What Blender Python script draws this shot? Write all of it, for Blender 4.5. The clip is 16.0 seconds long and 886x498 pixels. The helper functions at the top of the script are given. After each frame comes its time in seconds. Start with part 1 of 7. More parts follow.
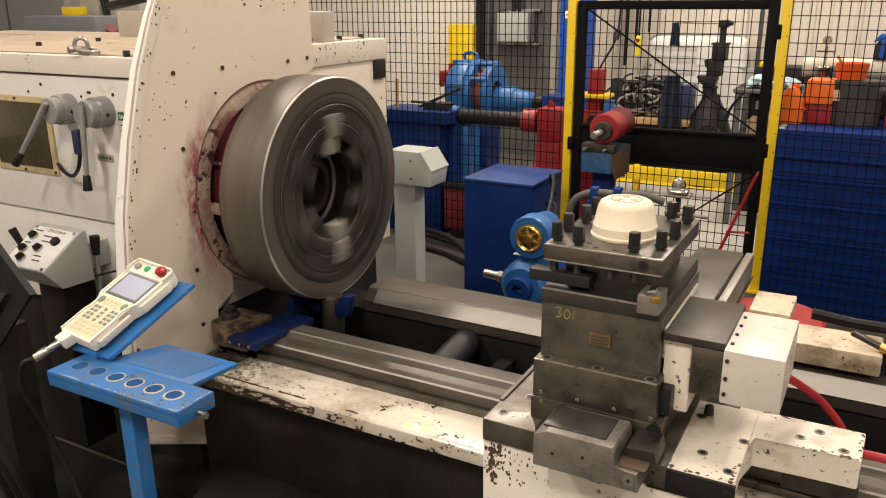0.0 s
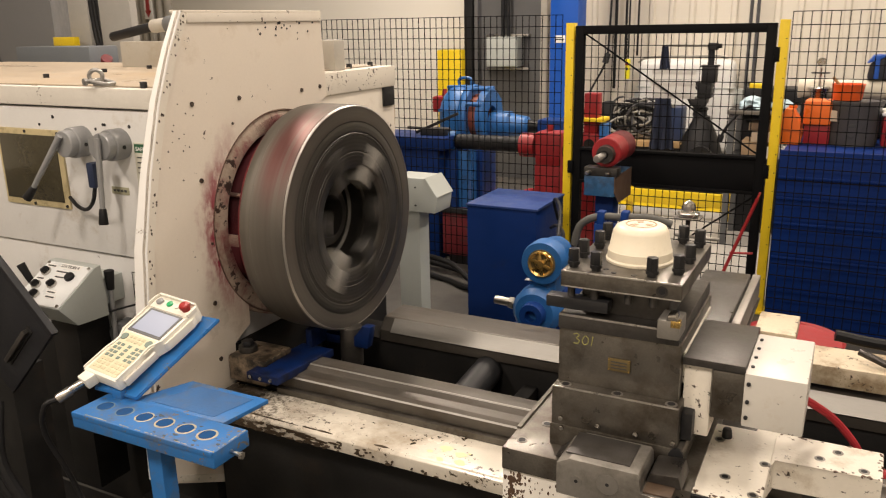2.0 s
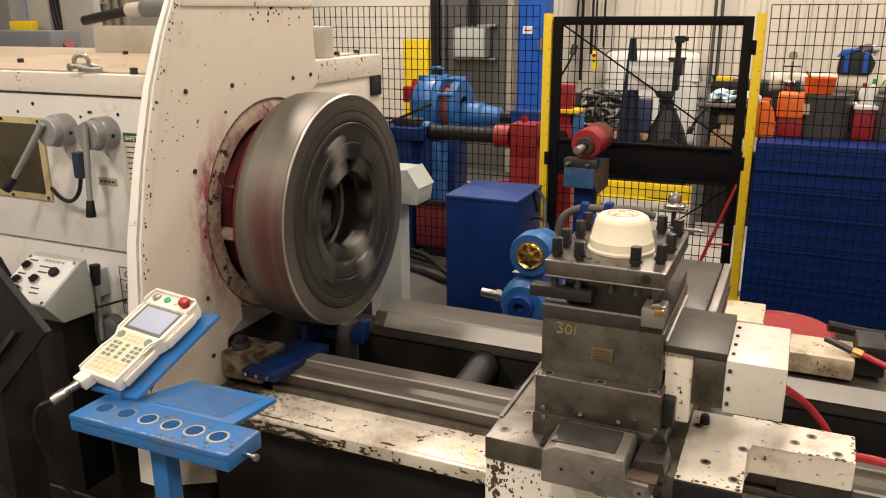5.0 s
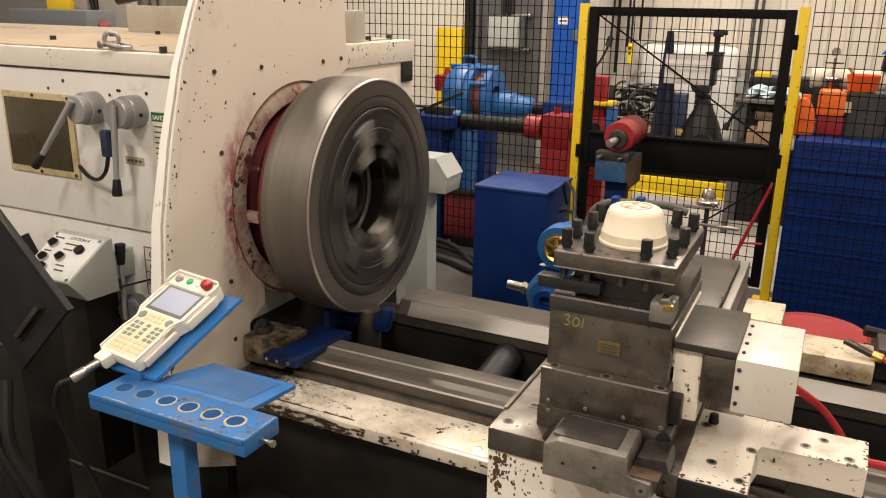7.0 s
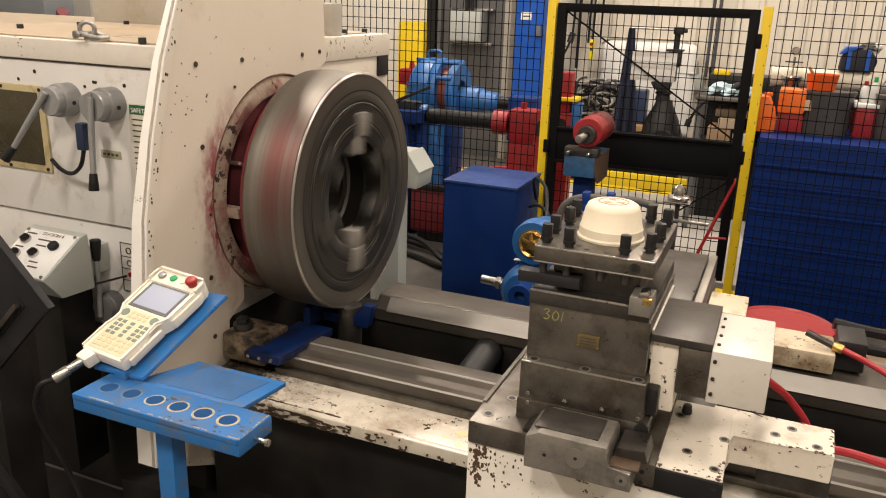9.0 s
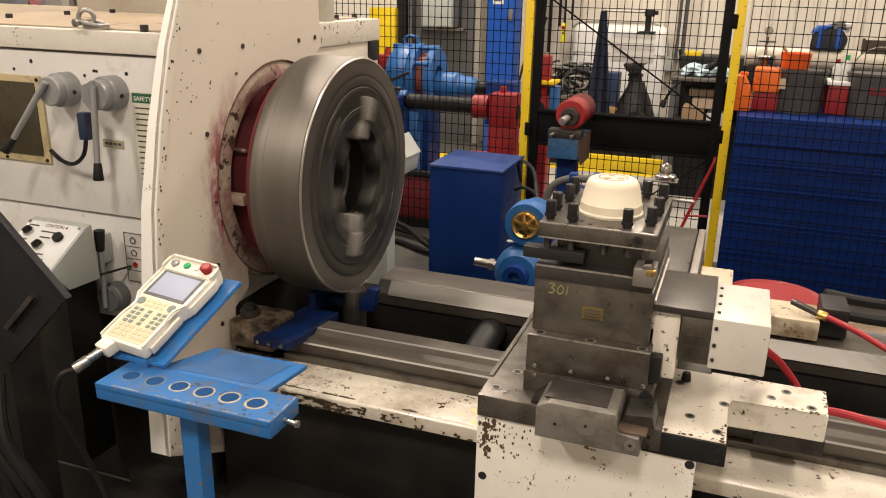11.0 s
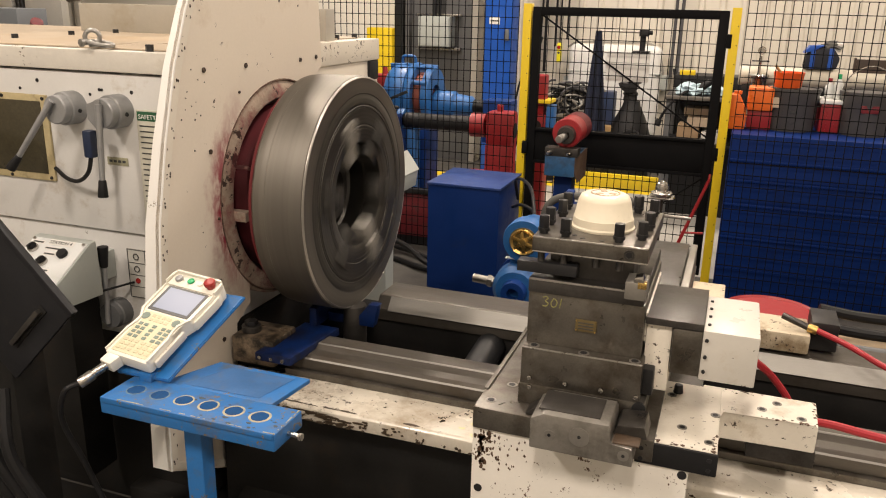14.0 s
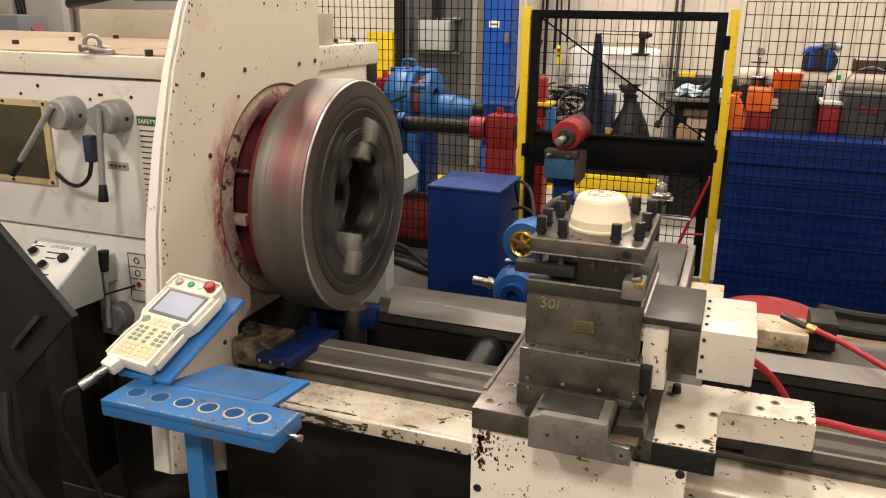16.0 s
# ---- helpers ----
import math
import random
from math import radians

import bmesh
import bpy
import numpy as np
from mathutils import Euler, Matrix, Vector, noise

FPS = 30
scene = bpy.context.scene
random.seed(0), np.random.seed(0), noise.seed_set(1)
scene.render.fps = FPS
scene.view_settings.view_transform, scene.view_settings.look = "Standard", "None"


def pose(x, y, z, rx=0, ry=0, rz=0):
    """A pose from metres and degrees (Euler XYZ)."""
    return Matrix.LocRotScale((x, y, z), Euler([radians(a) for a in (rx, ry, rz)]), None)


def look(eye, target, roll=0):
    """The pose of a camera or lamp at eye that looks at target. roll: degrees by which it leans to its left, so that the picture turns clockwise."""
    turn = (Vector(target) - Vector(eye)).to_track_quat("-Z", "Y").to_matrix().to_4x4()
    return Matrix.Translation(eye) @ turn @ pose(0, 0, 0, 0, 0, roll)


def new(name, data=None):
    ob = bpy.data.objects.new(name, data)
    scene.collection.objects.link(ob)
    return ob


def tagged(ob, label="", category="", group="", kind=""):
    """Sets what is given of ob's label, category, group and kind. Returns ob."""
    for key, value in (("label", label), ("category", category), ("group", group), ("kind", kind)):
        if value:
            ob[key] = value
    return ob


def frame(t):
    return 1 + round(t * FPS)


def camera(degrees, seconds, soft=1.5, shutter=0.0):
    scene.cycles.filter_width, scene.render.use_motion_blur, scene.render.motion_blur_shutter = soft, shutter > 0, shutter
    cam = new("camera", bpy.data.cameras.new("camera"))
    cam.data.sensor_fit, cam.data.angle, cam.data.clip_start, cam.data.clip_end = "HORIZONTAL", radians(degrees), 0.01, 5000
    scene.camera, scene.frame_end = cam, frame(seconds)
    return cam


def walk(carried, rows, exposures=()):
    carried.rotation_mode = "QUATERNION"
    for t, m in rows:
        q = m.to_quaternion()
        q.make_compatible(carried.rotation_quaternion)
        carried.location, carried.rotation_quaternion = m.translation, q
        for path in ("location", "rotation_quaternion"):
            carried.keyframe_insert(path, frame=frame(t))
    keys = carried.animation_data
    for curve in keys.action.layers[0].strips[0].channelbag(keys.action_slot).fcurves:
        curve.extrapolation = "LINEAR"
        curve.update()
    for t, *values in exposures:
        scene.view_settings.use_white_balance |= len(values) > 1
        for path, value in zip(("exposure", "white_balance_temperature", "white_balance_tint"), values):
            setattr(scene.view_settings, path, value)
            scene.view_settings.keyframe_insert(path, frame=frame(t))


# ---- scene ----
cam = camera(58.1, 16.0, soft=1.1, shutter=0.5)
PATH = [
    (0, (2.158, -2.385, 1.989), (1.234, -0.717, 1.386), -0.5),
    (0.5, (2.115, -2.402, 1.995), (1.219, -0.713, 1.407), -0.6),
    (1, (2.067, -2.437, 2.0), (1.206, -0.724, 1.429), -1.2),
    (1.5, (2.036, -2.448, 1.998), (1.185, -0.724, 1.445), -1.4),
    (2, (2.006, -2.422, 1.999), (1.117, -0.716, 1.451), -1.1),
    (2.5, (1.988, -2.405, 2.0), (1.074, -0.71, 1.462), -0.4),
    (3, (1.933, -2.415, 2.009), (1.027, -0.711, 1.486), -0.0),
    (3.5, (1.885, -2.44, 2.003), (1.019, -0.713, 1.485), -0.3),
    (4, (1.844, -2.463, 2.003), (1.049, -0.707, 1.47), -0.7),
    (6.5, (1.823, -2.409, 1.97), (1.014, -0.684, 1.362), 0.8),
    (7, (1.815, -2.406, 1.975), (0.975, -0.69, 1.381), 0.9),
    (7.5, (1.773, -2.41, 1.975), (0.961, -0.676, 1.399), 0.4),
    (8, (1.746, -2.41, 1.974), (0.978, -0.656, 1.396), -0.0),
    (8.5, (1.734, -2.42, 1.978), (0.989, -0.66, 1.387), 0.9),
    (9, (1.72, -2.444, 1.978), (0.987, -0.685, 1.372), 1.9),
    (11.5, (1.597, -2.537, 1.964), (0.964, -0.748, 1.33), 0.8),
    (12, (1.601, -2.542, 1.966), (0.979, -0.742, 1.354), 0.8),
    (12.5, (1.604, -2.556, 1.967), (0.984, -0.752, 1.365), 1.1),
    (13, (1.61, -2.566, 1.965), (0.984, -0.762, 1.37), 1.2),
    (13.5, (1.607, -2.57, 1.967), (0.973, -0.768, 1.375), 1.3),
    (14, (1.605, -2.566, 1.967), (0.959, -0.767, 1.377), 1.2),
    (14.5, (1.611, -2.572, 1.966), (0.962, -0.774, 1.378), 1.1),
    (15, (1.611, -2.578, 1.971), (0.955, -0.781, 1.388), 1.1),
    (15.5, (1.615, -2.575, 1.967), (0.953, -0.78, 1.384), 1.0),
    (16, (1.62, -2.574, 1.965), (0.968, -0.775, 1.384), 0.8),
]
walk(cam, [(t, look(eye, target, roll)) for t, eye, target, roll in PATH])

# ---- light ----
world = bpy.data.worlds.new("hall_ambient")
scene.world = world
world.use_nodes = True
bg = world.node_tree.nodes["Background"]
bg.inputs[0].default_value = (1.0, 0.90, 0.80, 1)
bg.inputs[1].default_value = 0.042
scene.view_settings.exposure = 0.0

FLOOR_Z = 0.06
AXIS_Y, AXIS_Z = 0.062, 1.278          # spindle line
CEILING_Z = 5.6


def lamp_panel(x, y, power, sx=0.5, sy=1.2):
    light = bpy.data.lights.new("high_bay_light", "AREA")
    light.shape, light.size, light.size_y = "RECTANGLE", sx, sy
    light.energy, light.color = power, (1.0, 0.858, 0.730)
    ob = new("high_bay_light", light)
    ob.matrix_world = pose(x, y, CEILING_Z - 0.12)
    return ob


for lx, f in ((-2.2, 1.12), (1.4, 0.92), (5.0, 0.80)):
    for ly, p in ((-4.3, 190), (0.6, 112), (4.6, 182)):
        lamp_panel(lx, ly, p * f)

# ---- materials ----


def ramp(nt, stops, source):
    node = nt.nodes.new("ShaderNodeValToRGB")
    cr = node.color_ramp
    while len(cr.elements) < len(stops):
        cr.elements.new(0.5)
    for e, (p, c) in zip(cr.elements, stops):
        e.position, e.color = p, (*c, 1) if len(c) == 3 else c
    nt.links.new(source, node.inputs[0])
    return node.outputs[0]


def noise_tex(nt, coord, scale, detail=4, rough=0.6, stretch=None):
    if stretch:
        m = nt.nodes.new("ShaderNodeMapping")
        m.inputs["Scale"].default_value = stretch
        nt.links.new(coord, m.inputs[0])
        coord = m.outputs[0]
    n = nt.nodes.new("ShaderNodeTexNoise")
    n.inputs["Scale"].default_value, n.inputs["Detail"].default_value, n.inputs["Roughness"].default_value = scale, detail, rough
    nt.links.new(coord, n.inputs["Vector"])
    return n.outputs["Fac"]


def mix(nt, fac, a, b):
    m = nt.nodes.new("ShaderNodeMix")
    m.data_type = "RGBA"
    for sock, v in ((m.inputs[0], fac), (m.inputs[6], a), (m.inputs[7], b)):
        if isinstance(v, (int, float)):
            sock.default_value = v
        elif isinstance(v, tuple):
            sock.default_value = (*v, 1)
        else:
            nt.links.new(v, sock)
    return m.outputs[2]


def surface(name, col, rough=0.5, metal=0.0, vary=0.12, scale=6.0, fine=90.0, bump=0.05, dirt=None, dirt_amount=0.5,
            dirt_scale=5.0, chips=None, chip_amount=0.62, chip_scale=30.0, stretch=None, rough_vary=0.15, coat=0.0, gloss=0.5):
    """Painted or bare surface: base colour drifting at two scales, optional soft dirt and hard-edged chips."""
    m = bpy.data.materials.new(name)
    m.use_nodes = True
    nt = m.node_tree
    b = nt.nodes["Principled BSDF"]
    co = nt.nodes.new("ShaderNodeTexCoord").outputs["Object"]
    big = noise_tex(nt, co, scale, 5, 0.6, stretch)
    small = noise_tex(nt, co, fine, 3, 0.7, stretch)
    dark = tuple(c * (1 - vary) for c in col)
    lite = tuple(min(1, c * (1 + vary)) for c in col)
    c = ramp(nt, [(0.3, dark), (0.7, lite)], big)
    c = mix(nt, 0.35, c, ramp(nt, [(0.3, dark), (0.7, lite)], small))
    if dirt:
        d = noise_tex(nt, co, dirt_scale, 8, 0.7)
        c = mix(nt, ramp(nt, [(dirt_amount, (0, 0, 0)), (min(0.99, dirt_amount + 0.22), (1, 1, 1))], d), c, dirt)
    if chips:
        d = noise_tex(nt, co, chip_scale, 6, 0.65)
        d2 = noise_tex(nt, co, chip_scale * 0.13, 2, 0.5)
        add = nt.nodes.new("ShaderNodeMath")
        add.operation = "MULTIPLY_ADD"
        nt.links.new(d2, add.inputs[0])
        add.inputs[1].default_value = 0.5
        nt.links.new(d, add.inputs[2])
        c = mix(nt, ramp(nt, [(chip_amount + 0.22, (0, 0, 0)), (chip_amount + 0.235, (1, 1, 1))], add.outputs[0]), c, chips)
    nt.links.new(c, b.inputs["Base Color"])
    b.inputs["Metallic"].default_value = metal
    b.inputs["Specular IOR Level"].default_value = gloss
    r = ramp(nt, [(0.3, (max(0.02, rough - rough_vary),) * 3), (0.7, (min(1, rough + rough_vary),) * 3)], big)
    nt.links.new(r, b.inputs["Roughness"])
    if coat:
        b.inputs["Coat Weight"].default_value = coat
    if bump:
        bp = nt.nodes.new("ShaderNodeBump")
        bp.inputs["Strength"].default_value, bp.inputs["Distance"].default_value = bump, 0.004
        nt.links.new(small, bp.inputs["Height"])
        nt.links.new(bp.outputs[0], b.inputs["Normal"])
    return m


def glow(name, col, strength):
    m = bpy.data.materials.new(name)
    m.use_nodes = True
    b = m.node_tree.nodes["Principled BSDF"]
    b.inputs["Base Color"].default_value = (*col, 1)
    b.inputs["Emission Color"].default_value = (*col, 1)
    b.inputs["Emission Strength"].default_value = strength
    b.inputs["Roughness"].default_value = 0.5
    return m


CREAM = (0.72, 0.668, 0.58)
M_cream = surface("cream_machine_enamel", CREAM, 0.42, vary=0.05, scale=2.5, dirt=(0.42, 0.33, 0.24), dirt_amount=0.56,
                  dirt_scale=2.2, chips=(0.05, 0.035, 0.025), chip_amount=0.70, chip_scale=26)
M_cream_worn = surface("worn_cream_enamel", (0.72, 0.675, 0.59), 0.4, vary=0.08, scale=4, dirt=(0.36, 0.27, 0.17), dirt_amount=0.56,
                       dirt_scale=6, chips=(0.045, 0.03, 0.02), chip_amount=0.69, chip_scale=62)
M_edge_lit = surface("lit_edge_paint", (0.88, 0.87, 0.84), 0.4, vary=0.03, chips=(0.2, 0.15, 0.1), chip_amount=0.74)
M_grey_paint = surface("grey_machine_enamel", (0.67, 0.665, 0.65), 0.42, vary=0.05, scale=2.5, dirt=(0.42, 0.36, 0.28),
                       dirt_amount=0.57, dirt_scale=7, chips=(0.05, 0.04, 0.03), chip_amount=0.755, chip_scale=22)
M_white_paint = surface("white_cover_enamel", (0.60, 0.575, 0.525), 0.38, vary=0.04, dirt=(0.45, 0.36, 0.25), dirt_amount=0.6,
                        chips=(0.06, 0.04, 0.03), chip_amount=0.72)
M_apron = surface("chipped_white_apron", (0.78, 0.75, 0.69), 0.4, vary=0.04, dirt=(0.4, 0.32, 0.23), dirt_amount=0.62,
                  chips=(0.10, 0.055, 0.03), chip_amount=0.69, chip_scale=75)
M_steel = surface("oily_machined_steel", (0.150, 0.138, 0.120), 0.37, metal=0.7, vary=0.32, scale=11, fine=240, bump=0.06,
                  dirt=(0.062, 0.049, 0.035), dirt_amount=0.46, dirt_scale=7, chips=(0.035, 0.028, 0.02), chip_amount=0.74, chip_scale=70, rough_vary=0.12)
M_steel_dark = surface("dark_oily_steel", (0.075, 0.07, 0.065), 0.4, metal=0.7, vary=0.3, scale=8, dirt=(0.03, 0.025, 0.02), dirt_amount=0.5)
M_steel_bright = surface("bright_ground_steel", (0.30, 0.29, 0.27), 0.45, metal=0.85, vary=0.15, scale=5, stretch=(0.3, 6, 6))
M_way = surface("ground_bed_way", (0.094, 0.084, 0.072), 0.44, metal=0.5, vary=0.25, scale=3, stretch=(0.4, 5, 5), dirt=(0.07, 0.055, 0.04),
                dirt_amount=0.5, dirt_scale=4)
# grimy castings; also paints the dark inside the throat, bores and handle slot
M_black = surface("black_grime_and_recess_shade", (0.011, 0.0105, 0.010), 0.62, vary=0.5, scale=5, dirt=(0.032, 0.023, 0.016), dirt_amount=0.55, gloss=0.3)
M_black_paint = surface("black_gate_paint", (0.004, 0.004, 0.0045), 0.65, vary=0.3, bump=0.0, gloss=0.12)
M_rubber = surface("black_rubber", (0.010, 0.010, 0.011), 0.55, vary=0.3, gloss=0.3)
# bolts and fittings; also surface discs standing for the dark of holes
M_blackbolt = surface("blackened_steel_and_gap_shade", (0.03, 0.03, 0.032), 0.42, metal=0.5, vary=0.3)
M_blue = surface("bright_blue_paint", (0.019, 0.135, 0.39), 0.42, vary=0.12, dirt=(0.085, 0.10, 0.115), dirt_amount=0.50, dirt_scale=13,
                 chips=(0.16, 0.12, 0.07), chip_amount=0.665, chip_scale=75)
M_blue_dark = surface("navy_blue_paint", (0.002, 0.020, 0.115), 0.5, vary=0.12, dirt=(0.015, 0.022, 0.06), dirt_amount=0.6, gloss=0.2)
M_blue_mid = surface("royal_blue_paint", (0.005, 0.035, 0.18), 0.42, vary=0.14, dirt=(0.015, 0.018, 0.035), dirt_amount=0.53, gloss=0.3)
M_blue_light = surface("light_blue_cast_paint", (0.02, 0.115, 0.34), 0.4, vary=0.18, dirt=(0.04, 0.05, 0.07), dirt_amount=0.55, dirt_scale=9)
M_red = surface("red_paint", (0.27, 0.012, 0.016), 0.45, vary=0.18, dirt=(0.08, 0.02, 0.02), dirt_amount=0.58)
M_red_dull = surface("dull_red_primer_and_shade", (0.15, 0.012, 0.018), 0.55, vary=0.2, dirt=(0.05, 0.03, 0.03), dirt_amount=0.5, dirt_scale=12)
M_yellow = surface("safety_yellow_paint", (0.78, 0.56, 0.015), 0.42, vary=0.06, dirt=(0.3, 0.2, 0.03), dirt_amount=0.64)
M_orange = surface("orange_plastic", (0.80, 0.16, 0.02), 0.4, vary=0.08)
M_light_grey = surface("light_grey_enclosure_paint", (0.42, 0.45, 0.43), 0.42, vary=0.05, dirt=(0.25, 0.25, 0.23), dirt_amount=0.64)
M_dark_grey = surface("dark_grey_paint", (0.015, 0.0155, 0.017), 0.5, vary=0.2, dirt=(0.012, 0.012, 0.012), dirt_amount=0.55, gloss=0.3)
M_mid_grey = surface("mid_grey_paint", (0.13, 0.135, 0.14), 0.5, vary=0.12)
M_wall = surface("cream_corrugated_sheet", (0.66, 0.62, 0.54), 0.5, vary=0.04, scale=0.8, dirt=(0.5, 0.45, 0.37), dirt_amount=0.58, dirt_scale=1.2)
M_wall_smooth = surface("white_wall_panel", (0.80, 0.77, 0.70), 0.5, vary=0.02, scale=0.8)
M_floor = surface("stained_concrete", (0.085, 0.080, 0.072), 0.6, vary=0.15, scale=2, dirt=(0.03, 0.028, 0.025), dirt_amount=0.46, dirt_scale=1.6)
M_plastic_cream = surface("cream_abs_plastic", (0.77, 0.745, 0.66), 0.36, vary=0.03, dirt=(0.5, 0.42, 0.26), dirt_amount=0.58, dirt_scale=14)
M_cap = surface("cream_polyethylene", (0.78, 0.71, 0.56), 0.42, vary=0.04, dirt=(0.45, 0.33, 0.2), dirt_amount=0.6, dirt_scale=12)
M_keypad = surface("yellowed_keypad_film", (0.64, 0.59, 0.42), 0.45, vary=0.06)
M_keys = surface("grey_green_keys", (0.17, 0.22, 0.19), 0.5, vary=0.08)
M_screen = glow("lit_screen", (0.30, 0.33, 0.42), 0.30)
M_brass = surface("brass", (0.62, 0.42, 0.14), 0.3, metal=0.9, vary=0.2, scale=20)
M_brass_plate = surface("brass_name_plate", (0.20, 0.15, 0.065), 0.42, metal=0.6, vary=0.25, scale=30)
M_bright_edge = surface("bright_edge_steel", (0.50, 0.48, 0.45), 0.36, metal=0.9, vary=0.2, scale=30)
M_chrome = surface("bright_fitting_metal", (0.50, 0.48, 0.45), 0.26, metal=1.0, vary=0.08)
M_grip = surface("grey_cast_knob", (0.30, 0.305, 0.31), 0.42, metal=0.4, vary=0.12)
M_hose_red = surface("red_rubber_hose", (0.36, 0.02, 0.03), 0.45, vary=0.15)
M_hose_black = surface("black_cable", (0.008, 0.008, 0.009), 0.5, vary=0.3, gloss=0.3)
M_cloth = surface("navy_work_cloth", (0.035, 0.045, 0.085), 0.85, vary=0.25, scale=14)
M_cardboard = surface("cardboard", (0.42, 0.29, 0.17), 0.8, vary=0.1)
M_wood = surface("worn_wood_board", (0.40, 0.26, 0.12), 0.6, vary=0.25, scale=4, stretch=(0.5, 6, 6))
M_clear = surface("yellowed_sight_glass", (0.05, 0.043, 0.025), 0.12, vary=0.5, scale=4, dirt=(0.20, 0.17, 0.09), dirt_amount=0.6, dirt_scale=5, coat=0.5)
M_gasket = surface("yellow_stained_gasket", (0.50, 0.42, 0.24), 0.5, vary=0.2, dirt=(0.12, 0.08, 0.04), dirt_amount=0.55, dirt_scale=20)
M_red_button = surface("red_push_button", (0.30, 0.014, 0.012), 0.3, vary=0.05)
M_green_button = surface("green_push_button", (0.02, 0.36, 0.13), 0.3, vary=0.05)
M_white_sheet = surface("white_sheet", (0.78, 0.77, 0.74), 0.6, vary=0.03)
M_ink = surface("dark_ink", (0.05, 0.05, 0.05), 0.6, vary=0.1)
M_chalk = surface("yellow_chalk_marking", (0.27, 0.26, 0.085), 0.8, vary=0.2)

# ---- mesh helpers ----


def mesh_of(bm, name, mat, smooth=True, angle=35):
    bmesh.ops.recalc_face_normals(bm, faces=bm.faces)
    me = bpy.data.meshes.new(name)
    if smooth:
        for f in bm.faces:
            f.smooth = True
        for e in bm.edges:
            if len(e.link_faces) == 2 and e.calc_face_angle(0) > radians(angle):
                e.smooth = False
    bm.to_mesh(me)
    bm.free()
    me.materials.append(mat)
    return me


def base_of(thing):
    return thing if thing.parent is None else base_of(thing.parent)


def part(name, bm, mat, parent, label="", smooth=True):
    """Links a bmesh, given in world coordinates, as one mesh under a thing or one of its parts."""
    root = base_of(parent)
    bmesh.ops.transform(bm, matrix=root.matrix_basis.inverted(), verts=bm.verts)
    ob = new(name, mesh_of(bm, name, mat, smooth))
    ob.parent = parent
    return tagged(ob, label) if label else ob


def thing(name, x, y, z, label, category, group="", kind=""):
    ob = new(name)
    ob.empty_display_size = 0.1
    ob.matrix_basis = pose(x, y, z)
    return tagged(ob, label, category, group, kind)


def solid(name, bm, mat, label, category, kind="", smooth=True):
    """A thing that is one mesh, given in world coordinates."""
    ob = new(name, mesh_of(bm, name, mat, smooth))
    return tagged(ob, label, category, "", kind)


def box(bm, x0, x1, y0, y1, z0, z1, bev=0.003, m=None, seg=2):
    r = bmesh.ops.create_cube(bm, size=1.0)
    vs = r["verts"]
    for v in vs:
        v.co = Vector((x0 + (v.co.x + 0.5) * (x1 - x0), y0 + (v.co.y + 0.5) * (y1 - y0), z0 + (v.co.z + 0.5) * (z1 - z0)))
    if m is not None:
        bmesh.ops.transform(bm, matrix=m, verts=vs)
    if bev > 0:
        es = list({e for v in vs for e in v.link_edges})
        bmesh.ops.bevel(bm, geom=es, offset=bev, segments=seg, affect="EDGES", profile=0.6)
    return bm


def B(*a, **k):
    return box(bmesh.new(), *a, **k)


def cyl(bm, p0, p1, r0, r1=None, seg=24, bev=0.0, caps=True):
    p0, p1 = Vector(p0), Vector(p1)
    r1 = r0 if r1 is None else r1
    d = p1 - p0
    r = bmesh.ops.create_cone(bm, cap_ends=caps, segments=seg, radius1=r0, radius2=r1, depth=d.length)
    m = Matrix.Translation((p0 + p1) / 2) @ d.to_track_quat("Z", "Y").to_matrix().to_4x4()
    bmesh.ops.transform(bm, matrix=m, verts=r["verts"])
    if bev > 0:
        es = list({e for v in r["verts"] for e in v.link_edges if any(len(f.verts) > 4 for f in e.link_faces)})
        bmesh.ops.bevel(bm, geom=es, offset=bev, segments=2, affect="EDGES", profile=0.6)
    return bm


def C(*a, **k):
    return cyl(bmesh.new(), *a, **k)


def turned(profile, axis="x", centre=(0, 0, 0), seg=64, bm=None, closed=False):
    """A turned solid: rows of (place along the axis, radius)."""
    bm = bm or bmesh.new()
    rings = []
    for a, r in profile:
        ring = []
        for k in range(seg):
            t = 2 * math.pi * k / seg
            c, s = r * math.cos(t), r * math.sin(t)
            p = {"x": (a, c, s), "y": (s, a, c), "z": (c, s, a)}[axis]
            ring.append(bm.verts.new(Vector(p) + Vector(centre)))
        rings.append(ring)
    pairs = list(zip(rings, rings[1:])) + ([(rings[-1], rings[0])] if closed else [])
    for r0, r1 in pairs:
        for k in range(seg):
            bm.faces.new((r0[k], r0[(k + 1) % seg], r1[(k + 1) % seg], r1[k]))
    if not closed:
        bm.faces.new(rings[0])
        bm.faces.new(list(reversed(rings[-1])))
    return bm


def prism(outline, axis, a0, a1, bm=None, bev=0.0):
    """An outline of 2D points pushed along an axis: x takes (y, z), y takes (x, z), z takes (x, y)."""
    bm = bm or bmesh.new()
    put = {"x": lambda a, p: (a, p[0], p[1]), "y": lambda a, p: (p[0], a, p[1]), "z": lambda a, p: (p[0], p[1], a)}[axis]
    lo = [bm.verts.new(put(a0, p)) for p in outline]
    hi = [bm.verts.new(put(a1, p)) for p in outline]
    n = len(outline)
    fs = [bm.faces.new(lo), bm.faces.new(list(reversed(hi)))]
    for k in range(n):
        fs.append(bm.faces.new((lo[k], hi[k], hi[(k + 1) % n], lo[(k + 1) % n])))
    if bev > 0:
        bmesh.ops.bevel(bm, geom=list({e for f in fs for e in f.edges}), offset=bev, segments=2, affect="EDGES", profile=0.6)
    return bm


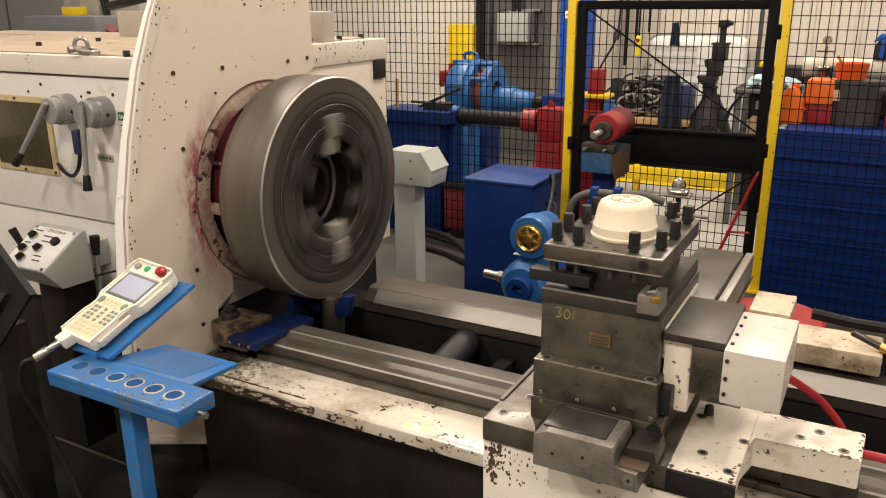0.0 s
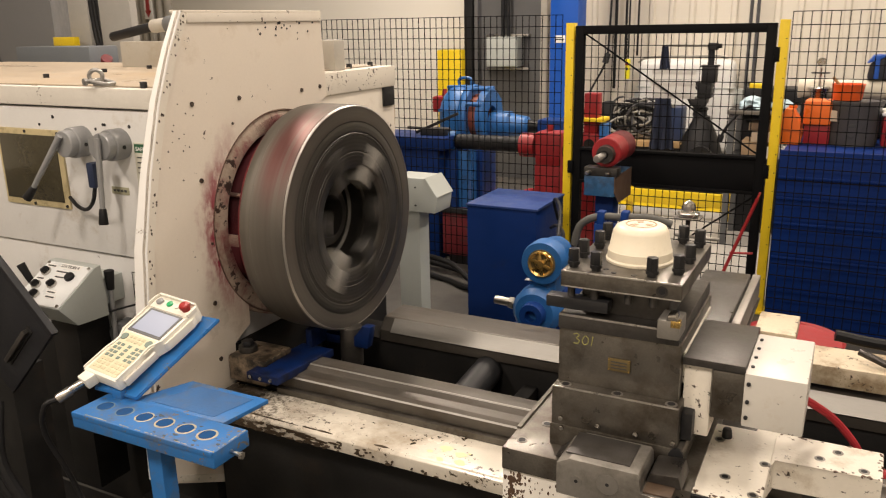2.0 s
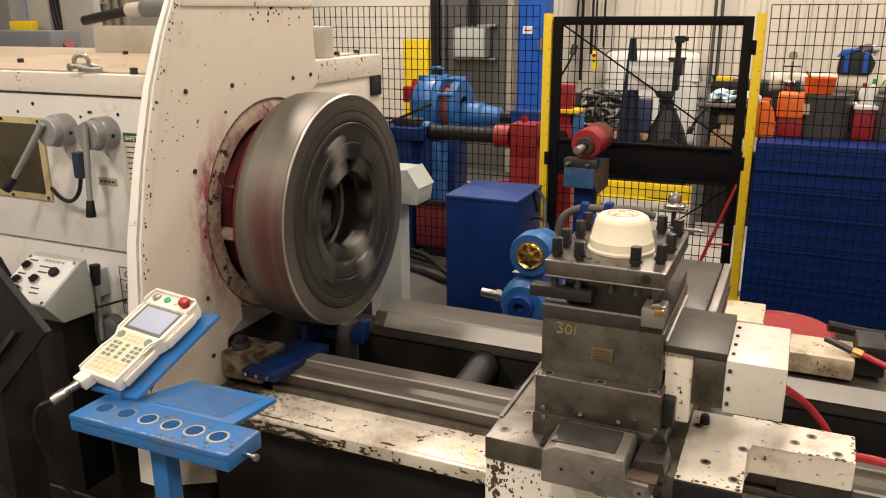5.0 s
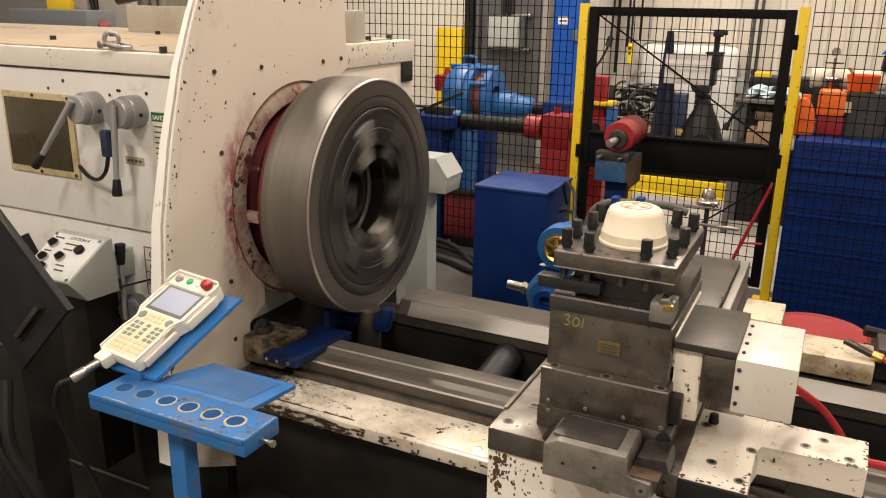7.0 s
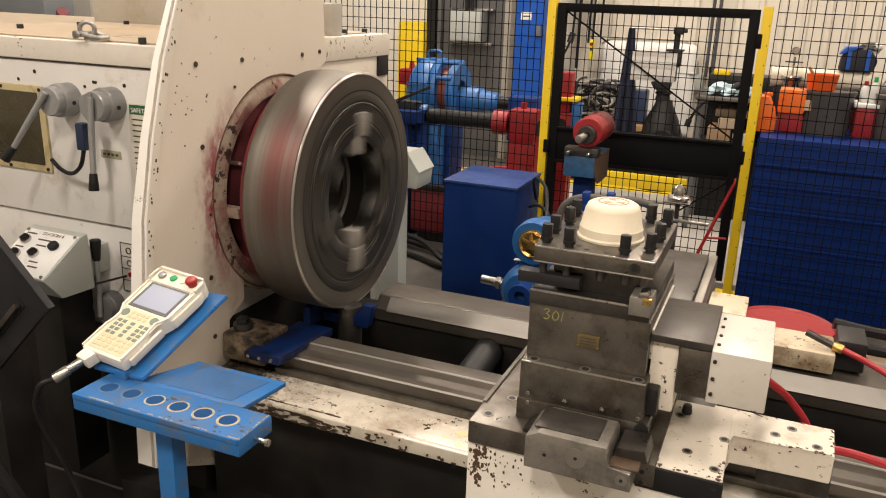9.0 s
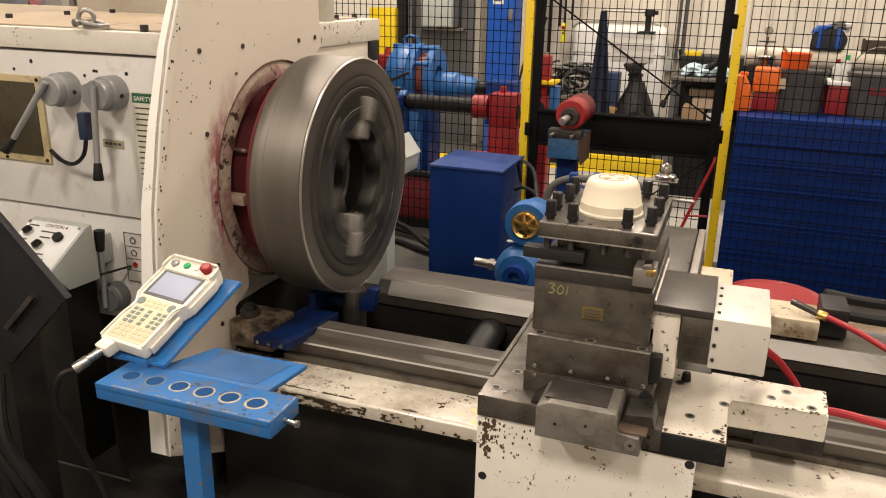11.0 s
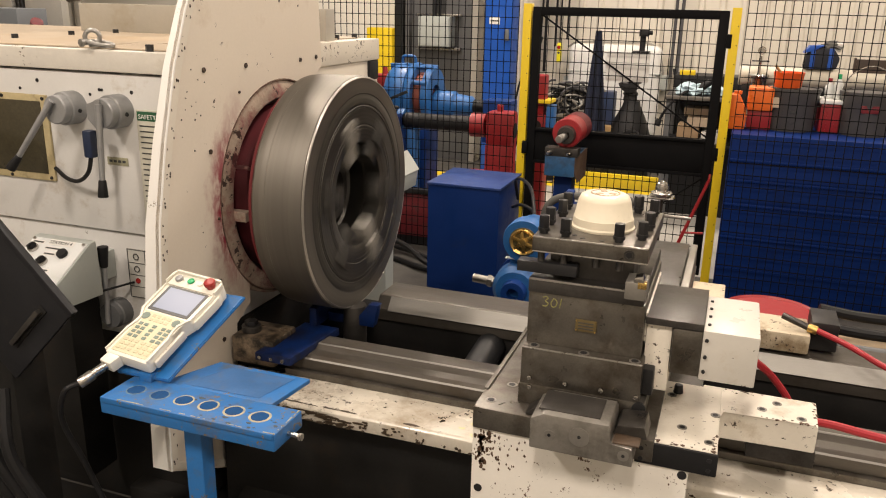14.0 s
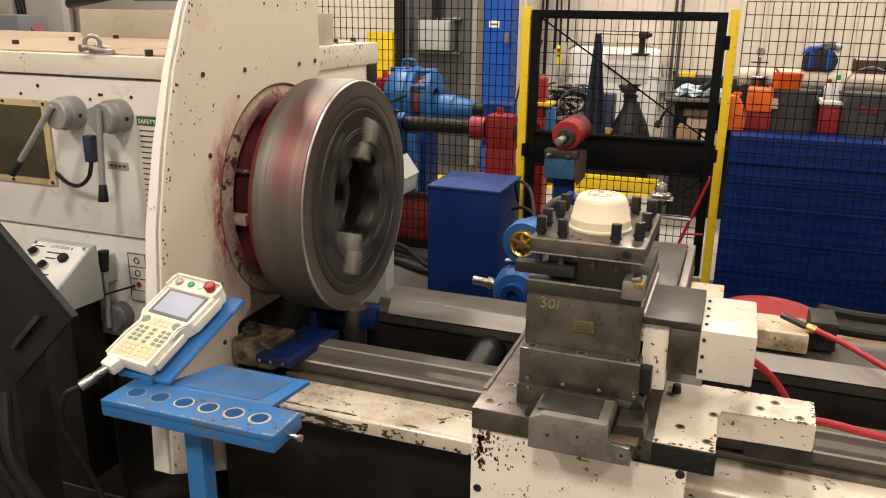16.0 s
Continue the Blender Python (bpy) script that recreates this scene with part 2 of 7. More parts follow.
def tube(points, r, bm=None, seg=10, smooth_steps=6):
    """A round hose through points (Catmull-Rom)."""
    bm = bm or bmesh.new()
    pts = [Vector(p) for p in points]
    ext = [pts[0] * 2 - pts[1]] + pts + [pts[-1] * 2 - pts[-2]]
    line = []
    for i in range(1, len(ext) - 2):
        p0, p1, p2, p3 = ext[i - 1:i + 3]
        for k in range(smooth_steps):
            t = k / smooth_steps
            line.append(0.5 * ((2 * p1) + (p2 - p0) * t + (2 * p0 - 5 * p1 + 4 * p2 - p3) * t * t + (3 * p1 - p0 - 3 * p2 + p3) * t ** 3))
    line.append(pts[-1])
    rings, side = [], None
    for i, p in enumerate(line):
        d = (line[min(i + 1, len(line) - 1)] - line[max(i - 1, 0)]).normalized()
        side = d.orthogonal().normalized() if side is None else (side - d * side.dot(d)).normalized()
        up = d.cross(side)
        rings.append([bm.verts.new(p + r * (math.cos(2 * math.pi * k / seg) * side + math.sin(2 * math.pi * k / seg) * up)) for k in range(seg)])
    for a, b in zip(rings, rings[1:]):
        for k in range(seg):
            bm.faces.new((a[k], a[(k + 1) % seg], b[(k + 1) % seg], b[k]))
    bm.faces.new(rings[0])
    bm.faces.new(list(reversed(rings[-1])))
    return bm

# ---- hall ----


def build_hall():
    bm = B(-9, 11, -7, 8.2, FLOOR_Z - 0.2, FLOOR_Z, bev=0)
    solid("floor", bm, M_floor, "stained grey concrete workshop floor", "floor", "structure")
    # rear wall: trapezoidal sheet on the right part, smooth panel on the left
    bm = bmesh.new()
    outline, x, y0 = [], -2.2, 7.2
    while x < 11:
        outline += [(x, y0), (x + 0.13, y0), (x + 0.15, y0 - 0.03), (x + 0.19, y0 - 0.03), (x + 0.21, y0)]
        x += 0.225
    outline += [(11, y0), (11, y0 + 0.2), (-2.2, y0 + 0.2)]
    prism(outline, "z", FLOOR_Z, CEILING_Z, bm)
    solid("wall_north", bm, M_wall, "cream ribbed sheet-metal workshop wall", "wall", "structure", smooth=False)
    solid("wall_north_panel", B(-9, -2.2, 7.2, 7.4, FLOOR_Z, CEILING_Z, bev=0), M_wall_smooth, "smooth white wall panel", "wall", "structure")
    for name, a in (("wall_south", (-9, 11, -7.2, -7)), ("wall_west", (-9.2, -9, -7.2, 7.4)), ("wall_east", (11, 11.2, -7.2, 7.4))):
        solid(name, B(*a, FLOOR_Z, CEILING_Z, bev=0), M_wall, "plain cream workshop wall", "wall", "structure")
    solid("ceiling", B(-9.2, 11.2, -7.2, 7.4, CEILING_Z, CEILING_Z + 0.2, bev=0), M_wall_smooth, "plain white workshop ceiling", "ceiling", "structure")


build_hall()

# ---- lathe bed ----


def build_bed():
    bed = thing("lathe_bed", 2.0, 0.04, FLOOR_Z, "long oily cast lathe bed with ground ways and cream front rail", "lathe bed")
    X0, X1 = -0.02, 4.6
    # front way: flat with a low inverted vee at its inner side
    part("front_way", prism([(-0.315, 0.725), (-0.315, 0.762), (-0.298, 0.775), (-0.255, 0.775), (-0.235, 0.792), (-0.165, 0.792), (-0.155, 0.785), (-0.155, 0.70),
                             (-0.29, 0.70)], "x", 0.22, X1, bev=0.002), M_way, bed)
    # thin brighter strips put the highlights of the way's edges into colour
    part("front_way_highlight", prism([(-0.3165, 0.7615), (-0.313, 0.7600), (-0.3095, 0.7650), (-0.3112, 0.7664)], "x", 0.225, X1), M_steel_bright, bed, "bright strip along the way edge")
    part("front_way_highlight", prism([(-0.2390, 0.7898), (-0.2350, 0.7928), (-0.2310, 0.7928), (-0.2310, 0.7900)], "x", 0.225, X1), M_steel_bright, bed, "bright strip along the way edge")
    part("front_way_ledge", prism([(-0.335, 0.69), (-0.335, 0.722), (-0.20, 0.722), (-0.20, 0.69)], "x", 0.22, X1, bev=0.003), M_steel, bed)
    part("rear_way", prism([(0.26, 0.70), (0.26, 0.748), (0.30, 0.792), (0.31, 0.795), (0.46, 0.795), (0.465, 0.70)], "x", 0.30, X1, bev=0.002), M_way, bed)
    part("rear_way_strip", prism([(0.255, 0.742), (0.298, 0.7915), (0.293, 0.7955), (0.25, 0.746)], "x", 0.355, X1), M_steel_bright, bed, "bright strip along the way edge")
    # casting under the ways
    part("front_web", B(X0, X1, -0.30, -0.20, FLOOR_Z + 0.12, 0.70, bev=0.004), M_black, bed)
    part("rear_web", B(X0, X1, 0.275, 0.455, FLOOR_Z + 0.12, 0.70, bev=0.004), M_black, bed)
    part("trough_floor", B(X0, X1, -0.20, 0.275, 0.42, 0.46, bev=0), M_black, bed)
    for x in (0.95, 1.75, 2.6, 3.5):
        part("cross_rib", B(x, x + 0.06, -0.20, 0.275, 0.46, 0.62, bev=0.01), M_black, bed)
    part("round_rib", C((0.80, 0.27, 0.655), (0.80, -0.2, 0.60), 0.06, seg=28), M_dark_grey, bed)
    part("plinth", B(-0.4, X1, -0.48, 0.55, FLOOR_Z, FLOOR_Z + 0.12, bev=0.01), M_black, bed)
    # front rail: wide cream-painted ledge, black with oil at its end
    part("front_rail", prism([(-0.51, 0.645), (-0.515, 0.69), (-0.505, 0.70), (-0.325, 0.70), (-0.325, 0.66), (-0.47, 0.635)], "x", 0.02, X1, bev=0.003), M_rail, bed,
         "cream rail with oil stains")
    part("front_panel", B(0.02, X1, -0.44, -0.30, FLOOR_Z + 0.1, 0.66, bev=0.004), M_black, bed)
    part("chip_tray", prism([(-0.95, FLOOR_Z + 0.02), (-0.95, FLOOR_Z + 0.16), (-0.93, FLOOR_Z + 0.16), (-0.92, FLOOR_Z + 0.05), (-0.44, FLOOR_Z + 0.22),
                             (-0.44, FLOOR_Z + 0.02)], "x", 0.1, X1), M_black, bed)
    part("drip_pan", B(-2.9, 0.09, -1.25, -0.44, FLOOR_Z, FLOOR_Z + 0.03, bev=0.004), M_black, bed, "black oily drip pan")
    rng = random.Random(31)
    for k in range(60):
        x = 0.04 + abs(rng.gauss(0, 0.22))
        if x > 1.0:
            continue
        ln, wd = rng.uniform(0.006, 0.035), rng.uniform(0.002, 0.006)
        pts = [(x + ln * math.cos(q) * rng.uniform(0.6, 1.1), -0.506 + wd * (1 + math.sin(q)) * rng.uniform(0.6, 1.2)) for q in np.linspace(0, 5.5, 8)]
        part("oil_stain", prism([(u, max(w, -0.5045)) for u, w in pts], "z", 0.6995, 0.7004 + 1e-5 * k), M_oil, bed, "dark oil stain on the rail edge")
    rng = random.Random(57)
    for k in range(170):
        x = 0.06 + abs(rng.gauss(0, 0.36))
        z = 0.648 + 0.036 * rng.random() ** 1.2
        if x > 1.15:
            continue
        ln, wd = rng.uniform(0.004, 0.022) * (1.2 if x < 0.6 else 0.6), rng.uniform(0.0015, 0.006)
        pts = [(x + ln * math.cos(q) * rng.uniform(0.5, 1.1), min(max(z + wd * math.sin(q) * rng.uniform(0.5, 1.2), 0.646), 0.6885)) for q in np.linspace(0, 5.5, 9)]
        part("oil_stain", prism(pts, "y", -0.5158 - 1e-5 * k, -0.508), M_oil, bed, "dark oil stain on the rail face")
    rng = random.Random(2)
    for k in range(8):
        x, y, r = rng.uniform(0.92, 1.05), rng.uniform(-0.49, -0.42), rng.uniform(0.004, 0.017)
        pts = [(x + 1.5 * r * rng.uniform(0.6, 1.2) * math.cos(a), y + r * rng.uniform(0.5, 1.2) * math.sin(a)) for a in np.linspace(0, 5.6, 9)]
        part("yellow_mark", prism(pts, "z", 0.7002, 0.7007 + k * 2e-5), M_yellow_smear, bed, "smeared yellow paint mark")
    return bed


def rail_material():
    m = surface("oil_stained_cream_rail", (0.66, 0.615, 0.53), 0.24, vary=0.08, scale=3, dirt=(0.33, 0.26, 0.18), dirt_amount=0.52, dirt_scale=3.5,
                chips=(0.05, 0.035, 0.02), chip_amount=0.68, chip_scale=55)
    # splashed black oil, thick at the headstock end and thinning out along the rail
    nt = m.node_tree
    b = nt.nodes["Principled BSDF"]
    src = b.inputs["Base Color"].links[0].from_socket
    co = nt.nodes.new("ShaderNodeTexCoord").outputs["Object"]
    sep = nt.nodes.new("ShaderNodeSeparateXYZ")
    nt.links.new(co, sep.inputs[0])
    away = nt.nodes.new("ShaderNodeMapRange")
    nt.links.new(sep.outputs[0], away.inputs[0])
    for k, v in ((1, -2.0), (2, -1.25), (3, 0.30), (4, -0.17)):
        away.inputs[k].default_value = v
    add = nt.nodes.new("ShaderNodeMath")
    nt.links.new(away.outputs[0], add.inputs[0])
    nt.links.new(noise_tex(nt, co, 46, 7, 0.75), add.inputs[1])
    spots = ramp(nt, [(0.56, (0, 0, 0)), (0.74, (0.9, 0.9, 0.9))], add.outputs[0])
    add2 = nt.nodes.new("ShaderNodeMath")
    nt.links.new(away.outputs[0], add2.inputs[0])
    nt.links.new(noise_tex(nt, co, 5, 4, 0.6), add2.inputs[1])
    c = mix(nt, ramp(nt, [(0.55, (0, 0, 0)), (0.8, (0.75, 0.75, 0.75))], add2.outputs[0]), src, (0.16, 0.105, 0.06))
    c = mix(nt, spots, c, (0.045, 0.032, 0.021))
    nt.links.new(c, b.inputs["Base Color"])
    return m


M_rail = rail_material()
M_oil = surface("dried_brown_oil", (0.050, 0.034, 0.020), 0.4, vary=0.35, scale=25)
M_yellow_smear = surface("yellow_smear", (0.64, 0.58, 0.32), 0.35, vary=0.15)
build_bed()

# ---- headstock ----


def build_headstock():
    hs = thing("headstock", -1.2, 0.2, FLOOR_Z, "grey and cream painted lathe headstock housing with stained enamel", "machine housing")
    F = -0.46
    part("upper_housing", B(-2.9, -0.075, F, 0.93, 1.19, 1.725, bev=0.006), M_grey_paint, hs)
    part("lower_housing", B(-2.9, -0.075, F + 0.012, 0.93, 0.80, 1.186, bev=0.006), M_grey_paint, hs)
    part("base", B(-2.9, -0.06, F + 0.06, 0.90, FLOOR_Z, 0.80, bev=0.006), M_black, hs)
    top = part("top_cover", B(-2.9, -0.065, F - 0.012, 0.98, 1.732, 1.80, bev=0.006), M_cream_top, hs, "cream top cover stained brown")
    part("top_sheet", B(-2.85, -0.09, F + 0.03, 0.95, 1.8015, 1.806, bev=0.0015), M_tan, hs, "tan oil-stained sheet")
    for x, y in ((-0.165, -0.435), (-1.01, -0.17), (-1.075, 0.18), (-1.09, 0.46), (-1.17, 0.80), (-0.12, 0.25), (-0.10, 0.50), (-0.10, 0.72), (-0.10, 0.90), (-1.9, -0.3)):
        part("cover_bolt", C((x, y, 1.80), (x, y, 1.822), 0.013, seg=6, bev=0.002), M_blackbolt, top)
    # right-hand end behind the guard
    part("end_face", B(-0.07, -0.02, 0.30, 0.98, 0.80, 1.73, bev=0.005), M_cream, hs)
    part("end_lip", B(-0.07, -0.012, 0.36, 0.985, 1.705, 1.80, bev=0.004), M_cream_worn, hs, "chipped cream edge strip")
    # dark block on the face stands in for the shade of a recess
    part("end_slot", B(-0.03, -0.008, 0.87, 0.965, 1.615, 1.703, bev=0.003), M_dark_grey, hs, "dark block standing for a shaded recess")
    part("rear_cover", B(-1.375, -0.06, 0.55, 0.63, 1.80, 1.932, bev=0.004), M_light_grey_beige, hs, "raised beige sheet cover")
    # sight window
    win = part("sight_window", B(-0.95, -0.585, F - 0.008, F + 0.004, 1.345, 1.642, bev=0.004), M_gasket, hs, "yellow-stained sight window frame")
    part("window_glass", B(-0.935, -0.612, F - 0.0105, F - 0.007, 1.37, 1.62, bev=0.001), M_clear, win)
    for x, z in ((-0.60, 1.63), (-0.60, 1.357), (-0.78, 1.632), (-0.78, 1.355)):
        part("window_screw", C((x, F - 0.006, z), (x, F - 0.012, z), 0.006, seg=8), M_blackbolt, win)
    # gear levers
    for kx, tip, side in ((-0.472, (-0.600, -0.60, 1.447), 0.0), (-0.282, (-0.280, -0.575, 1.388), 1.0)):
        kz = 1.609
        kn = part("selector_hub", turned([(F + 0.01, 0.055), (F - 0.05, 0.055), (F - 0.055, 0.053), (F - 0.057, 0.047), (F - 0.085, 0.047), (F - 0.088, 0.044)],
                                         "y", (kx, 0, kz), 36), M_grip, hs, "grey cast gear selector hub")
        part("lever", C((kx, F - 0.095, kz + 0.03), tip, 0.011, 0.009, seg=14), M_grip, kn, "slim steel lever")
        d = (Vector(tip) - Vector((kx, F - 0.095, kz))).normalized()
        part("lever_grip", C(Vector(tip) - d * 0.012, Vector(tip) + d * 0.045, 0.012, 0.017, seg=14, bev=0.004), M_rubber, kn, "black lever grip")
        part("hub_screw", C((kx + 0.045, F - 0.035, kz - 0.005), (kx + 0.058, F - 0.036, kz - 0.005), 0.007, seg=8), M_blackbolt, kn)
        if side:
            part("lever_bracket", prism([(kx - 0.05, kz + 0.028), (kx + 0.002, kz + 0.045), (kx + 0.002, kz - 0.03), (kx - 0.02, kz - 0.05), (kx - 0.05, kz - 0.02)],
                                        "y", F - 0.093, F - 0.087), M_grip, kn)
            part("switch_body", B(kx - 0.092, kx - 0.057, F - 0.085, F - 0.05, kz - 0.150, kz - 0.060, bev=0.008), M_switch_blue, kn, "dark blue cable switch")
            part("switch_cable", tube([(kx - 0.075, F - 0.07, kz - 0.145), (kx - 0.09, F - 0.075, kz - 0.20), (kx - 0.16, F - 0.05, kz - 0.24), (kx - 0.23, F - 0.03, kz - 0.24),
                                       (kx - 0.295, F - 0.01, kz - 0.215)], 0.007), M_hose_black, kn, "looping black cable")
    # speed lever lower on the housing
    kn = part("clutch_hub", turned([(F + 0.02, 0.05), (F - 0.03, 0.05), (F - 0.034, 0.046), (F - 0.05, 0.044)], "y", (-0.372, 0, 0.892), 32), M_mid_grey, hs, "dark grey round clutch hub")
    part("clutch_lever", C((-0.372, F - 0.06, 0.868), (-0.366, F - 0.058, 1.085), 0.009, seg=12), M_grip, kn)
    part("clutch_grip", C((-0.366, F - 0.058, 1.075), (-0.363, F - 0.058, 1.15), 0.013, 0.019, seg=14, bev=0.004), M_rubber, kn, "black lever grip")
    # plates with print
    pl = part("rating_plate", B(-0.355, -0.27, F - 0.003, F + 0.001, 1.425, 1.452, bev=0.001), M_plate_pale, hs, "small worn metal rating plate")
    for k in range(4):
        part("print_bar", B(-0.345 + k * 0.018, -0.333 + k * 0.018, F - 0.0042, F - 0.003, 1.435, 1.443, bev=0), M_ink, pl)
    sg = part("safety_sign", B(-0.218, -0.10, F - 0.003, F + 0.001, 1.235, 1.617, bev=0.001), M_sign, hs, "white safety notice with a green heading")
    part("sign_head", B(-0.214, -0.10, F - 0.0045, F - 0.002, 1.582, 1.612, bev=0), M_sign_green, sg, "dark green heading band")
    text_part("SAFETY", -0.208, F - 0.0052, 1.588, 0.021, M_white_sheet, sg)
    for k in range(17):
        part("print_bar", B(-0.207, -0.207 + 0.06 + 0.018 * ((k * 7) % 3), F - 0.0045, F - 0.002, 1.563 - k * 0.018, 1.567 - k * 0.018, bev=0), M_ink, sg)
    ch = part("lever_chart", B(-0.32, -0.10, F + 0.006, F + 0.0105, 0.952, 1.133, bev=0.001), M_chart, hs, "engraved lever chart with red and blue dots")
    for z in (0.955, 0.995, 1.038, 1.082, 1.130):
        part("chart_line", B(-0.318, -0.10, F + 0.0045, F + 0.0065, z - 0.0012, z + 0.0012, bev=0), M_ink, ch)
    for x in (-0.318, -0.245, -0.17):
        part("chart_line", B(x - 0.0012, x + 0.0012, F + 0.0045, F + 0.0065, 0.954, 1.131, bev=0), M_ink, ch)
    part("red_dot", C((-0.282, F + 0.007, 1.017), (-0.282, F + 0.0035, 1.017), 0.010, seg=18), M_red_button, ch)
    part("blue_dot", C((-0.208, F + 0.007, 1.017), (-0.208, F + 0.0035, 1.017), 0.010, seg=18), M_blue_mid, ch)
    for z in (1.06, 1.105):
        part("dial_mark", turned([(F + 0.0045, 0.012), (F + 0.003, 0.012), (F + 0.003, 0.009), (F + 0.0045, 0.009)], "y", (-0.282, 0, z), 18, closed=True), M_ink, ch)
    # scattered screw holes in the front
    rng = random.Random(4)
    for x, z in ((-0.36, 1.672), (-0.35, 1.672), (-0.29, 1.645), (-0.40, 1.655), (-0.30, 1.612), (-0.455, 1.648), (-0.44, 1.61), (-0.62, 1.69), (-0.23, 1.67), (-0.7, 1.66)):
        part("screw_hole", C((x, F + 0.001, z), (x, F - 0.0018, z), 0.005 + 0.002 * rng.random(), seg=10), M_blackbolt, hs)
    return hs


def text_part(words, x, y, z, size, mat, parent, rot=(90, 0, 0), label="", m=None):
    cu = bpy.data.curves.new("lettering", "FONT")
    cu.body, cu.size, cu.extrude = words, size, 0.0004
    tmp = bpy.data.objects.new("lettering", cu)
    scene.collection.objects.link(tmp)
    bpy.context.view_layer.update()
    me = bpy.data.meshes.new_from_object(tmp.evaluated_get(bpy.context.evaluated_depsgraph_get()))
    bpy.data.objects.remove(tmp)
    bm = bmesh.new()
    bm.from_mesh(me)
    bmesh.ops.transform(bm, matrix=m if m is not None else pose(x, y, z, *rot), verts=bm.verts)
    return part("lettering", bm, mat, parent, label or "lettering " + words, smooth=False)


M_cream_top = surface("stained_cream_cover", (0.68, 0.65, 0.59), 0.4, vary=0.08, dirt=(0.38, 0.33, 0.26), dirt_amount=0.56, dirt_scale=3, chips=(0.05, 0.03, 0.02), chip_amount=0.74)
M_tan = surface("tan_oily_sheet", (0.44, 0.365, 0.275), 0.35, vary=0.1, scale=2, dirt=(0.42, 0.30, 0.17), dirt_amount=0.5, dirt_scale=1.5)
M_light_grey_beige = surface("beige_sheet_paint", (0.42, 0.395, 0.345), 0.45, vary=0.08, dirt=(0.33, 0.28, 0.2), dirt_amount=0.52)
M_switch_blue = surface("dark_blue_switch", (0.015, 0.025, 0.06), 0.4, vary=0.2)
M_plate_pale = surface("pale_rating_plate", (0.33, 0.32, 0.22), 0.45, vary=0.15, scale=40)
M_sign = surface("white_notice", (0.60, 0.585, 0.50), 0.45, vary=0.03)
M_sign_green = surface("green_notice_band", (0.02, 0.10, 0.045), 0.45, vary=0.05)
M_chart = surface("engraved_grey_chart", (0.55, 0.54, 0.50), 0.4, vary=0.05)
build_headstock()


def build_eye_bolt():
    eye = thing("lifting_eye", -0.36, -0.455, 1.806, "small galvanised lifting shackle lying on the headstock cover", "shackle")
    x, y = -0.375, -0.45
    part("collar", turned([(0.0, 0.013), (0.012, 0.013), (0.015, 0.008)], "z", (x, y, 1.806), 18), M_galvanised, eye)
    ring = [(x + 0.019 * math.cos(a), y + 0.012 * math.cos(a), 1.838 + 0.022 * math.sin(a)) for a in np.linspace(-1.5, 4.6, 14)]
    part("eye_ring", tube(ring, 0.0075), M_galvanised, eye)
    bow = [(x + 0.0, y - 0.030, 1.824), (x + 0.035, y - 0.030, 1.819), (x + 0.062, y - 0.022, 1.815), (x + 0.072, y, 1.814), (x + 0.062, y + 0.020, 1.815), (x + 0.035, y + 0.026, 1.819), (x + 0.004, y + 0.024, 1.824)]
    part("shackle_bow", tube(bow, 0.0075), M_galvanised, eye)
    part("shackle_pin", C((x - 0.004, y - 0.042, 1.822), (x + 0.004, y + 0.034, 1.824), 0.009, seg=16, bev=0.002), M_galvanised, eye)
    part("pin_head", C((x - 0.005, y - 0.050, 1.822), (x - 0.003, y - 0.040, 1.822), 0.013, seg=14, bev=0.002), M_galvanised, eye)


M_galvanised = surface("galvanised_zinc", (0.34, 0.33, 0.315), 0.42, metal=0.75, vary=0.2, scale=40)
build_eye_bolt()

# ---- chuck guard ----


